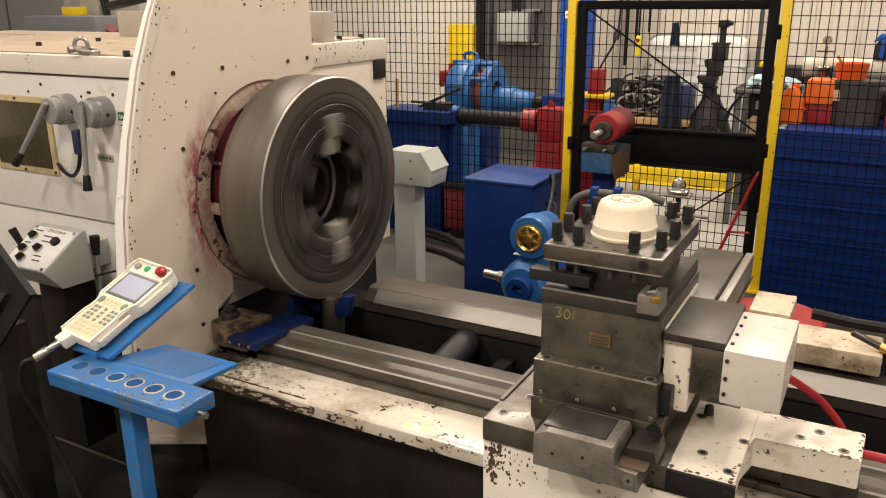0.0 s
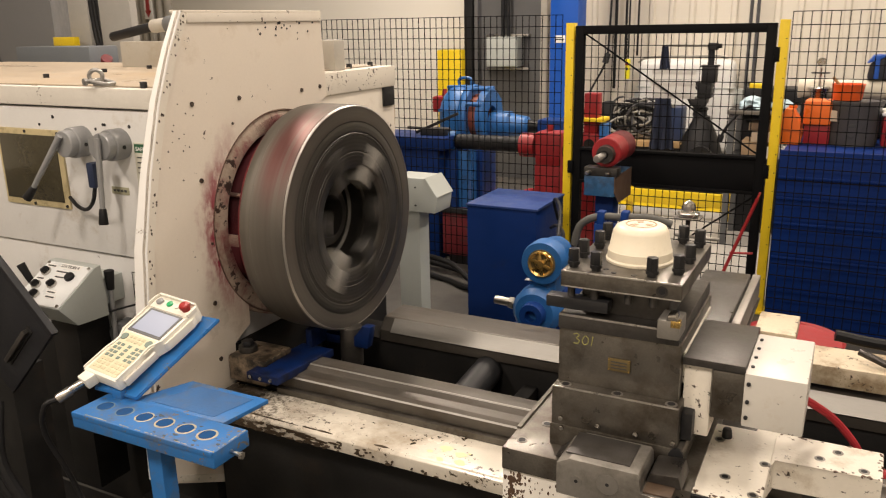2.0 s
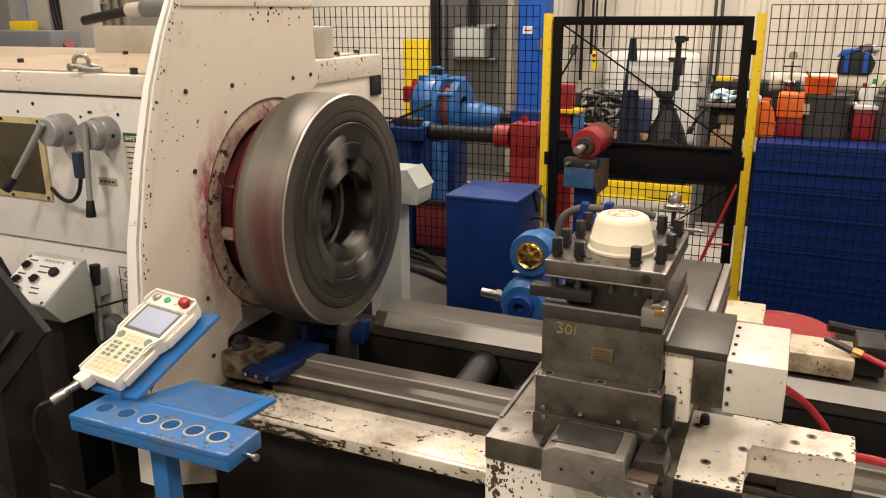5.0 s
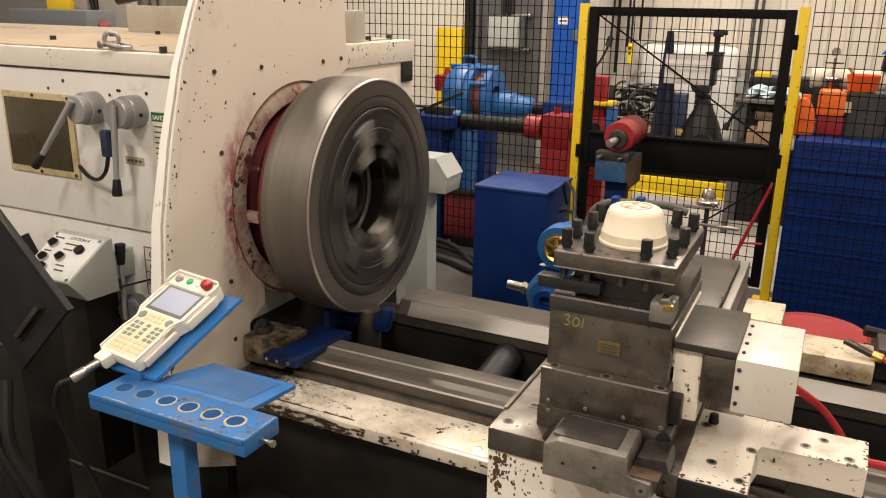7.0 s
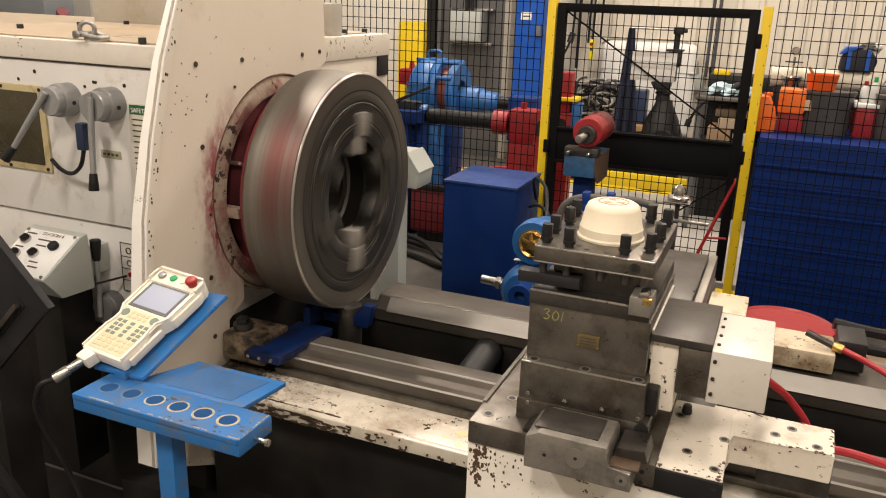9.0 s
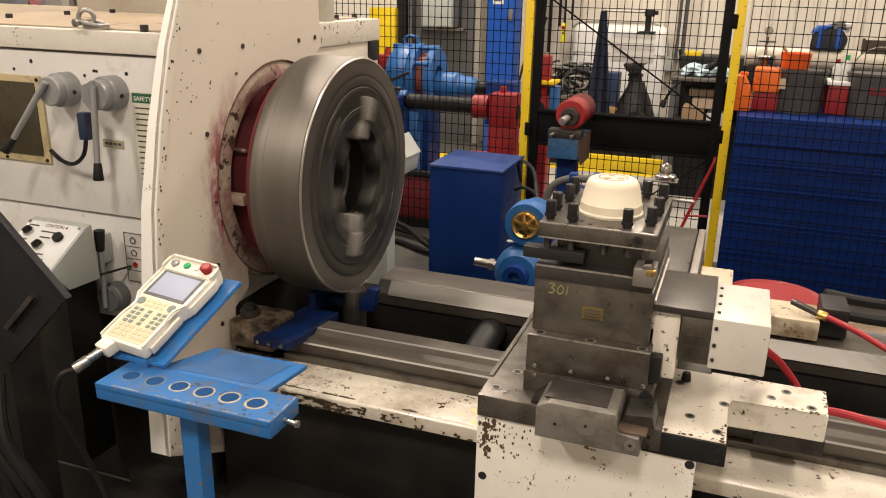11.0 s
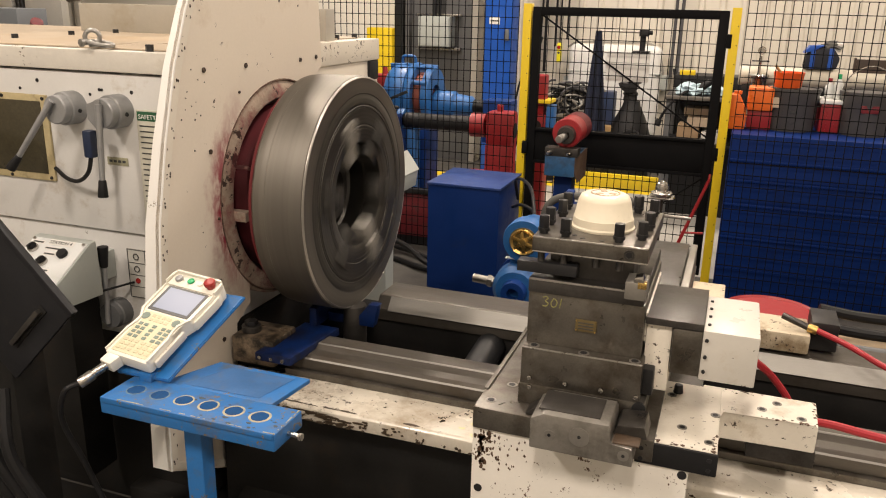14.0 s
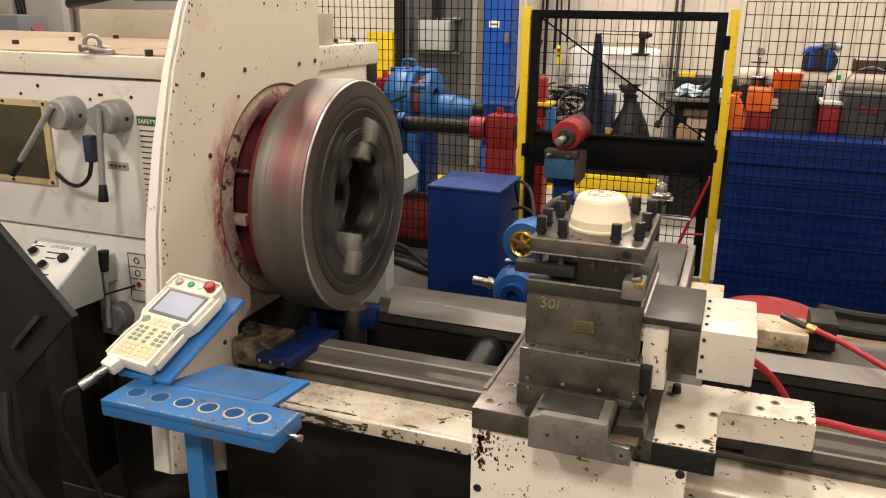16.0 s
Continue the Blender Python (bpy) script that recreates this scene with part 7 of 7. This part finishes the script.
    part("rail", B(-0.52, -0.40, 6.28, 6.42, 0.72, 1.12, bev=0.02), M_dark_grey, t)
    o = thing("wall_outlet", -0.28, 7.1, 1.05, "small grey wall outlet box", "outlet")
    part("box", B(-0.36, -0.22, 7.05, 7.17, 1.04, 1.16, bev=0.006), M_light_grey, o)
    o = thing("wall_switch", 0.78, 7.1, 1.0, "small grey wall switch with a dangling plug", "switch")
    part("box", B(0.74, 0.84, 7.05, 7.17, 1.05, 1.22, bev=0.006), M_light_grey, o)
    part("wall_line", tube([(-0.34, 7.1, 1.5), (-0.2, 7.08, 1.56), (0.3, 7.08, 1.57), (0.62, 7.08, 1.56), (0.74, 7.1, 1.4), (0.78, 7.1, 1.2)], 0.012), M_cable_grey, o, "cable on the wall")


def build_side_table():
    t = thing("side_table", 1.35, 4.9, FLOOR_Z, "dark steel workshop table with shelf", "table")
    part("top", B(1.02, 1.95, 4.72, 5.3, 1.20, 1.235, bev=0.004), M_dark_grey, t)
    part("top_edge", B(1.018, 1.952, 4.712, 4.72, 1.205, 1.238, bev=0.002), M_steel_soft, t)
    for x in (1.03, 1.90):
        for y in (4.74, 5.24):
            part("leg", B(x, x + 0.05, y, y + 0.05, FLOOR_Z, 1.20, bev=0.004), M_mid_grey, t)
    part("shelf", B(1.04, 1.92, 4.75, 5.25, 0.80, 0.83, bev=0.004), M_dark_grey, t)
    part("back_panel", B(1.04, 1.92, 5.26, 5.28, FLOOR_Z, 1.20, bev=0.002), M_dark_grey, t)
    for a, mat, lab in (((1.14, 1.33, 4.8, 5.1, 0.83, 0.97), M_cardboard, "brown cardboard box"), ((1.22, 1.40, 4.78, 5.0, 0.971, 1.05), M_cardboard2, "pale cardboard box"),
                        ((1.35, 1.52, 4.80, 5.05, 0.83, 0.93), M_white_sheet, "white carton"), ((1.18, 1.45, 4.9, 5.1, 1.051, 1.12), M_cardboard2, "flat pale carton")):
        solid("carton", B(*a, bev=0.004), mat, lab + " on the table shelf", "carton")
    solid("blue_rag", rag((1.22, 4.9, 1.237), 0.13, 7), M_rag, "crumpled pale blue rag on the table", "rag")
    solid("blue_rag", rag((1.42, 4.95, 1.237), 0.10, 9), M_rag, "crumpled pale blue rag on the table", "rag")
    g = thing("grinder", 1.32, 4.88, 1.237, "black hand grinder on the table edge", "grinder")
    part("body", C((1.28, 4.86, 1.28), (1.38, 4.88, 1.36), 0.035, 0.028, seg=16, bev=0.006), M_rubber, g)
    part("stand", B(1.26, 1.32, 4.83, 4.9, 1.237, 1.28, bev=0.006), M_rubber, g)
    part("cord", tube([(1.26, 4.86, 1.29), (1.14, 4.75, 1.24), (1.04, 4.70, 1.12), (0.99, 4.70, 1.02)], 0.012), M_hose_black, g)
    part("plug", C((0.99, 4.70, 1.03), (0.975, 4.69, 0.97), 0.025, seg=12, bev=0.004), M_rubber, g)
    s = thing("wall_shelf", 2.2, 6.0, FLOOR_Z, "long dark wall bench behind the table", "bench")
    part("board", B(1.00, 4.6, 5.9, 6.3, 1.20, 1.325, bev=0.006), M_dark_grey, s)
    part("front", B(1.00, 4.6, 5.95, 6.25, FLOOR_Z, 1.20, bev=0.006), M_mid_grey, s)
    solid("yellow_tin", B(1.04, 1.19, 5.92, 6.02, 1.325, 1.37, bev=0.006), M_yellow, "yellow tin on the wall bench", "tin")


def rag(at, r, seed):
    """A crumpled cloth lying flat on a surface."""
    bm = bmesh.new()
    bmesh.ops.create_icosphere(bm, subdivisions=3, radius=1.0)
    for v in bm.verts:
        n = noise.noise(v.co * 2.3 + Vector((seed, 0, 0))) * 0.45
        q = v.co * (1 + n)
        v.co = Vector((at[0] + q.x * r, at[1] + q.y * r * 0.8, at[2] + max(0.0, (q.z + 0.45)) * r * 0.55))
    return bm


def build_bin_row():
    b = thing("blue_bin", 3.0, 3.7, FLOOR_Z, "big royal blue steel container with pressed ribs", "container")
    W, E = 1.722, 2.87
    part("front", B(W, E, 2.84, 2.87, FLOOR_Z, 1.205, bev=0.004), M_bin, b)
    part("side", B(W, W + 0.02, 2.87, 4.10, FLOOR_Z, 1.145, bev=0.004), M_bin, b)
    part("side", B(E - 0.02, E, 2.87, 4.10, FLOOR_Z, 1.145, bev=0.004), M_bin, b)
    part("back", B(W, E, 4.105, 4.125, FLOOR_Z, 1.145, bev=0.004), M_bin, b)
    part("lid", B(W, E, 2.872, 4.10, 1.146, 1.16, bev=0.003), M_bin, b)
    for z in (0.30, 0.52, 0.74, 0.90, 1.03):
        part("rib", B(W, E, 2.829, 2.842, z, z + 0.018, bev=0.005), M_bin, b)
    Z = 1.16

    def case(x0, x1, z1, y, mat, label):
        t = thing("tool_case", (x0 + x1) / 2, y, Z, label, "tool case")
        h = z1 - Z
        part("shell", prism([(x0, Z), (x1, Z), (x1 + 0.006, Z + 0.06 * h / 0.25), (x1 - 0.01, Z + 0.62 * h), (x0 + 0.55 * (x1 - x0), z1), (x0 + 0.2 * (x1 - x0), z1), (x0 - 0.004, Z + 0.75 * h)],
                            "y", y, y + 0.16, bev=0.014), mat, t)
        part("seam", B(x0 - 0.003, x1 + 0.008, y - 0.003, y + 0.163, Z + 0.36 * h, Z + 0.38 * h, bev=0.001), M_orange_dark, t)
        part("handle", B(x0 + 0.3 * (x1 - x0), x0 + 0.7 * (x1 - x0), y + 0.06, y + 0.10, z1 - 0.004, z1 + 0.02, bev=0.006), mat, t)

    case(1.665, 1.80, 1.40, 3.40, M_orange, "bright orange plastic tool case standing on end")
    t = thing("orange_case", 1.83, 3.5, Z, "orange plastic case lying on a red box", "tool case")
    part("shell", B(1.80, 1.97, 3.45, 3.66, 1.29, 1.45, bev=0.02), M_orange, t)
    part("red_box", B(1.81, 1.97, 3.47, 3.66, Z, 1.288, bev=0.01), M_red, t, "red box below")
    for k, (x, y) in enumerate(((2.10, 3.58), (2.56, 3.56))):
        d = thing("grey_drum", x, y, Z, "dark grey plastic drum with a white printed mark", "drum", "grey drums")
        part("shell", turned([(Z, 0.150), (Z + 0.03, 0.156), (1.40, 0.165), (1.43, 0.174), (1.445, 0.172), (1.445, 0.15)], "z", (x, y, 0), 36), M_drum, d)
        part("rim", turned([(1.436, 0.178), (1.452, 0.178), (1.452, 0.165), (1.436, 0.165)], "z", (x, y, 0), 36, closed=True), M_drum, d)
        fy = y - 0.161
        if k == 0:
            for q in range(4):
                a0, a1 = radians(90 * q), radians(90 * q + 90)
                part("print_line", tube([(x + 0.075 * math.cos(a0), fy - 0.001 + 0.02 * abs(math.cos(a0)), 1.29 + 0.075 * math.sin(a0)), (x + 0.075 * math.cos(a1), fy - 0.001 + 0.02 * abs(math.cos(a1)), 1.29 + 0.075 * math.sin(a1))], 0.0025, seg=5, smooth_steps=2), M_ink, d)
            part("print_bar", B(x - 0.02, x + 0.025, fy - 0.001, fy + 0.006, 1.285, 1.31, bev=0.001), M_ink, d)
            part("paper", B(x - 0.135, x - 0.075, fy + 0.03, fy + 0.045, 1.32, 1.39, bev=0.001), M_cardboard2, d, "torn paper label")
        else:
            part("print_bar", B(x - 0.05, x + 0.06, fy - 0.001, fy + 0.012, 1.32, 1.37, bev=0.001), M_red_dull, d)
        if k:
            part("bail", tube([(x - 0.17, y, 1.43), (x - 0.12, y - 0.02, 1.56), (x, y - 0.03, 1.62), (x + 0.12, y - 0.02, 1.56), (x + 0.17, y, 1.43)], 0.004, seg=6), M_chrome, d, "wire bail handle")
    o = thing("orange_bucket", 2.07, 3.56, 1.453, "small orange plastic bucket with a brush on the drum", "bucket")
    part("shell", turned([(1.453, 0.085), (1.46, 0.088), (1.55, 0.10), (1.556, 0.103), (1.556, 0.095), (1.50, 0.088)], "z", (2.05, 3.56, 0), 28), M_orange_red, o)
    part("brush", C((2.03, 3.56, 1.50), (1.955, 3.53, 1.60), 0.01, seg=10), M_wood, o)
    r = thing("red_toolbox", 2.36, 3.62, Z, "red plastic box with a white lid", "box")
    part("body", B(2.275, 2.405, 3.5, 3.75, Z, 1.36, bev=0.015), M_red, r)
    for x in (2.30, 2.35):
        part("rib", B(x, x + 0.02, 3.494, 3.502, Z + 0.01, 1.34, bev=0.003), M_red, r)
    part("lid", B(2.265, 2.415, 3.49, 3.76, 1.36, 1.385, bev=0.006), M_white_sheet, r, "white lid")
    for x, h, mat, capm in ((2.32, 0.14, M_bottle, M_red), (2.375, 0.17, M_bottle, M_green_button)):
        q = thing("spray_bottle", x, 3.6, 1.385, "small white plastic bottle with coloured cap", "bottle")
        part("body", turned([(1.385, 0.026), (1.39, 0.029), (1.385 + h * 0.6, 0.029), (1.385 + h * 0.8, 0.012)], "z", (x, 3.6, 0), 18), mat, q)
        part("cap", C((x, 3.6, 1.385 + h * 0.8), (x, 3.6, 1.385 + h), 0.013, seg=12, bev=0.002), capm, q)
    g = thing("pressure_gauge", 1.86, 3.9, Z, "bright filter bowl with a small gauge on a stem", "gauge")
    part("bowl", turned([(Z, 0.06), (1.40, 0.06), (1.45, 0.055), (1.50, 0.075), (1.51, 0.07)], "z", (1.86, 3.9, 0), 24), M_chrome, g)
    part("stem", C((1.86, 3.9, 1.50), (1.86, 3.9, 1.64), 0.008, seg=10), M_chrome, g)
    part("dial", turned([(3.88, 0.03), (3.90, 0.03), (3.91, 0.02)], "y", (1.86, 0, 1.68), 20), M_chrome, g)
    part("plate", B(1.80, 1.92, 3.87, 3.93, 1.60, 1.608, bev=0.002), M_blackbolt, g)
    w = thing("paper_roll", 2.2, 3.95, Z, "long pale rolled sheet lying behind the drums", "roll")
    part("roll", C((1.72, 3.97, 1.49), (2.75, 3.97, 1.49), 0.07, seg=28, bev=0.004), M_roll, w)
    part("rest", B(1.75, 2.7, 3.92, 4.02, Z, 1.43, bev=0.004), M_dark_grey, w)
    k = thing("tool_bag", 2.27, 3.97, 1.56, "black and blue fabric tool bag with straps", "tool bag")
    part("body", prism([(2.15, 1.56), (2.37, 1.56), (2.39, 1.64), (2.34, 1.71), (2.22, 1.72), (2.16, 1.66)], "y", 3.90, 4.04, bev=0.02), M_bag, k)
    for x in (2.19, 2.31):
        part("strap", B(x, x + 0.03, 3.892, 3.902, 1.565, 1.71, bev=0.003), M_blue_col, k, "bright blue strap")
    part("flap", prism([(2.14, 1.67), (2.18, 1.725), (2.28, 1.73), (2.21, 1.69)], "y", 3.89, 4.05, bev=0.008), M_blue_col, k)
    part("contents", rag((2.33, 3.96, 1.705), 0.07, 4), M_sleeve, k, "grey rag spilling out")
    part("cap", C((2.36, 3.95, 1.69), (2.38, 3.94, 1.75), 0.025, seg=14, bev=0.004), M_white_sheet, k)
    d = thing("dark_crate", 2.62, 3.95, Z, "dark brown wooden crate end", "crate")
    part("board", B(2.50, 2.74, 3.93, 3.97, Z, 1.64, bev=0.004), M_crate, d)
    part("frame", B(2.485, 2.50, 3.925, 3.975, Z, 1.65, bev=0.003), M_crate, d)


def build_far_left():
    c = thing("grey_cabinet", -4.3, 2.4, FLOOR_Z, "tall dark grey machine cabinet behind the headstock", "cabinet")
    part("body", prism([(-5.8, 2.3), (-4.128, 2.3), (-4.60, 2.85), (-5.8, 2.85)], "z", FLOOR_Z, 3.4, bev=0.006), M_cab_grey, c)
    part("door_gap", B(-4.92, -4.90, 2.295, 2.305, FLOOR_Z, 3.1, bev=0), M_ink, c)
    b = thing("grey_terminal_box", -3.9, 1.9, 1.806, "grey terminal box with white label and red switch", "terminal box")
    part("box", B(-3.85, -3.03, 1.72, 1.98, 1.66, 1.873, bev=0.01), M_slate, b)
    part("stand", B(-3.7, -3.2, 1.75, 1.95, FLOOR_Z, 1.66, bev=0.01), M_mid_grey, b)
    lab = part("label", B(-3.50, -3.10, 1.714, 1.722, 1.70, 1.735, bev=0.001), M_white_sheet, b, "white label strip")
    part("print_bar", B(-3.47, -3.13, 1.712, 1.7145, 1.712, 1.722, bev=0), M_ink, lab)
    part("switch_handle", C((-2.98, 1.80, 1.70), (-2.90, 1.76, 1.79), 0.035, 0.042, seg=16, bev=0.008), M_red_dull, b, "red rotary switch handle")
    y = thing("yellow_box", -3.75, 2.35, 1.9, "yellow sheet bracket on the cabinet", "bracket")
    part("sheet", B(-4.03, -3.78, 2.20, 2.26, 1.85, 1.935, bev=0.006), M_yellow, y)
    part("arm", B(-3.98, -3.94, 2.24, 2.5, 1.80, 1.90, bev=0.004), M_yellow, y)
    k = thing("grey_steel_column", -3.4, 2.3, FLOOR_Z, "grey steel column with black cables", "column")
    part("left_flange", B(-3.985, -3.75, 2.35, 2.4, FLOOR_Z, CEILING_Z, bev=0.004), M_column_light, k)
    part("right_flange", B(-3.615, -3.26, 2.35, 2.42, FLOOR_Z, CEILING_Z, bev=0.004), M_column_light, k)
    part("web", B(-3.75, -3.615, 2.42, 2.46, FLOOR_Z, CEILING_Z, bev=0.004), M_dark_grey, k)
    for q in range(3):
        part("cable", tube([(-3.66 + 0.04 * q, 2.38, FLOOR_Z + 1.0), (-3.69 + 0.04 * q, 2.37, 1.8), (-3.74 + 0.04 * q, 2.38, 2.2), (-3.77 + 0.04 * q, 2.38, 3.6)], 0.02), M_hose_black, k)
    f = thing("yellow_bollard", -2.98, 2.4, FLOOR_Z, "slim yellow bollard by the column", "bollard")
    part("tube", B(-3.13, -3.05, 2.60, 2.68, FLOOR_Z, 1.86, bev=0.01), M_yellow_bright, f)
    s = thing("beige_duct", -7.6, 6.7, FLOOR_Z, "beige pipe racks against the far wall", "pipe rack")
    for q in range(5):
        part("pipe", C((-7.9 + 0.16 * q, 6.7, FLOOR_Z), (-7.9 + 0.16 * q, 6.7, CEILING_Z), 0.06, seg=14), M_light_grey_beige, s)
    g = thing("fire_sign", -7.56, 6.55, FLOOR_Z, "white sign with a red downward arrow", "sign")
    part("board", B(-7.63, -7.47, 6.58, 6.60, 2.12, 2.50, bev=0.003), M_white_sheet, g)
    part("arrow", prism([(-7.585, 2.48), (-7.515, 2.48), (-7.515, 2.24), (-7.485, 2.24), (-7.55, 2.14), (-7.615, 2.24), (-7.585, 2.24)], "y", 6.575, 6.581), M_red_button, g, "red arrow")
    part("post", B(-7.58, -7.52, 6.60, 6.64, FLOOR_Z, 2.5, bev=0.003), M_light_grey_beige, g)
    p = thing("blue_post", -4.6, 2.9, FLOOR_Z, "slim blue painted steel post with a brace", "post")
    part("tube", C((-4.60, 2.9, FLOOR_Z), (-4.78, 2.9, 4.0), 0.045, seg=16), M_blue_col, p)
    part("brace", C((-4.72, 2.92, 2.10), (-5.0, 2.92, 2.24), 0.018, seg=10), M_column_light, p)
    p = thing("black_pipe_handle", -1.3, 0.62, 1.9, "black rubber-covered bar end in a grey pipe socket", "bar")
    part("grip", C((-1.50, 0.62, 1.955), (-1.19, 0.62, 2.005), 0.024, seg=16, bev=0.004), M_rubber, p)
    part("socket", C((-1.20, 0.62, 2.004), (-1.10, 0.62, 2.012), 0.034, seg=16, bev=0.004), M_light_grey_beige, p)
    part("pipe", C((-1.10, 0.62, 2.012), (-0.45, 0.62, 2.02), 0.042, seg=18, bev=0.004), M_mid_grey, p)
    part("foot", B(-0.62, -0.52, 0.56, 0.62, 1.93, 2.0, bev=0.004), M_mid_grey, p)
    solid("floor_stripe", B(-3.0, 4.6, 5.95, 6.15, FLOOR_Z, FLOOR_Z + 0.002, bev=0), M_yellow, "yellow painted floor stripe", "floor marking", "structure")
    solid("pale_floor", B(-3.0, 4.6, 3.35, 5.95, FLOOR_Z, FLOOR_Z + 0.0015, bev=0), M_pale_floor, "pale painted floor behind the safety fence", "floor marking", "structure")
    y = thing("yellow_barrier", 0.9, 5.6, FLOOR_Z, "low yellow steel barrier rail behind the gate", "barrier")
    part("board", B(-0.1, 2.2, 5.55, 5.60, 0.19, 0.33, bev=0.01), M_yellow, y)
    for x in (0.0, 1.0, 2.1):
        part("post", B(x - 0.03, x + 0.03, 5.60, 5.66, FLOOR_Z, 0.38, bev=0.004), M_yellow, y)


M_rust_red = surface("rusty_red_gear", (0.20, 0.05, 0.03), 0.6, vary=0.3)
M_column = surface("dark_grey_column_paint", (0.11, 0.11, 0.112), 0.5, vary=0.1, scale=3)
M_column_light = surface("grey_column_paint", (0.40, 0.385, 0.355), 0.5, vary=0.12, scale=3)
M_blue_col = surface("bright_royal_blue", (0.010, 0.085, 0.44), 0.4, vary=0.08)
M_yellow_bright = surface("lemon_yellow_plastic", (0.80, 0.72, 0.02), 0.4, vary=0.05)
M_white_cool = surface("white_tank_paint", (0.74, 0.74, 0.72), 0.4, vary=0.04)
M_black_cast = surface("black_cast_iron", (0.012, 0.012, 0.013), 0.5, vary=0.25, gloss=0.3)
M_cable_grey = surface("grey_cable", (0.26, 0.25, 0.22), 0.55, vary=0.15)
M_cable_dark = surface("dark_grey_cable", (0.06, 0.06, 0.065), 0.5, vary=0.2)
M_blue_slate = surface("slate_blue_frame", (0.03, 0.05, 0.12), 0.5, vary=0.2)
M_cardboard2 = surface("pale_cardboard", (0.55, 0.44, 0.32), 0.8, vary=0.08)
M_rag = surface("pale_blue_rag", (0.38, 0.50, 0.56), 0.85, vary=0.2, scale=20)
M_bin = surface("royal_blue_container", (0.002, 0.020, 0.13), 0.5, vary=0.15, scale=3, dirt=(0.004, 0.012, 0.06), dirt_amount=0.56, gloss=0.15)
M_orange_dark = surface("dark_orange_seam", (0.45, 0.09, 0.015), 0.5, vary=0.1)
M_orange_red = surface("red_orange_plastic", (0.75, 0.11, 0.015), 0.4, vary=0.06)
M_drum = surface("dark_grey_drum_plastic", (0.07, 0.066, 0.064), 0.5, vary=0.12)
M_bottle = surface("white_bottle_plastic", (0.66, 0.68, 0.66), 0.35, vary=0.06)
M_roll = surface("pale_rolled_sheet", (0.62, 0.58, 0.48), 0.6, vary=0.06)
M_bag = surface("black_bag_fabric", (0.018, 0.02, 0.03), 0.8, vary=0.3)
M_crate = surface("dark_brown_wood", (0.05, 0.032, 0.022), 0.6, vary=0.3)
M_cab_grey = surface("machine_cabinet_grey", (0.17, 0.17, 0.172), 0.5, vary=0.06)
M_slate = surface("slate_grey_box", (0.15, 0.165, 0.18), 0.45, vary=0.06)
M_pale_floor = surface("pale_floor_paint", (0.42, 0.405, 0.37), 0.5, vary=0.1, dirt=(0.3, 0.28, 0.24), dirt_amount=0.55)
build_gear_unit()
build_spindle_line()
build_bench()
build_wall_side()
build_press_corner()
build_side_table()
before = set(scene.objects)
build_bin_row()
for ob in set(scene.objects) - before:
    if ob.parent is None:
        ob.location.x -= 0.12          # the row stands close to the gate post
build_far_left()

# ---- what moves ----


def spin_angle(t):
    """Degrees turned by the chuck: 200 turns a minute with a slow drift."""
    ts = (0.0, 0.2, 1.4, 2.6, 3.8, 6.6, 7.8, 11.5, 12.7, 14.5, 16.0)
    es = (348.0, 351.0, 366.0, 377.0, 385.0, 483.0, 490.0, 585.0, 599.0, 611.0, 626.0)
    return -1200.0 * t + float(np.interp(t, ts, es))


def motions():
    spins = [(k / FPS, pose(0, AXIS_Y, AXIS_Z, spin_angle(k / FPS))) for k in range(16 * FPS + 1)]
    walk(workpiece, spins)
    walk(chuck, spins)
    feed = ((0, 0.310, 0.017), (0.5, 0.292, 0.016), (1, 0.271, 0.015), (1.5, 0.258, 0.015), (2, 0.241, 0.014), (2.5, 0.227, 0.014), (3, 0.207, 0.013), (3.5, 0.186, 0.012),
            (4, 0.167, 0.012), (6.5, 0.101, 0.010), (7, 0.088, 0.010), (7.5, 0.076, 0.009), (8, 0.068, 0.009), (8.5, 0.059, 0.009), (9, 0.051, 0.008),
            (11.5, 0.009, 0.006), (12, 0.003, 0.006), (12.5, 0.0, 0.006), (13, 0.0, 0.006), (16, 0.0, 0.006))
    walk(carriage, [(t, pose(1.314 + s, -0.3, 0.80 + rise)) for t, s, rise in feed])
    walk(cap, [(t, pose(1.304 + s, -0.44, 1.385 + rise)) for t, s, rise in feed])


motions()
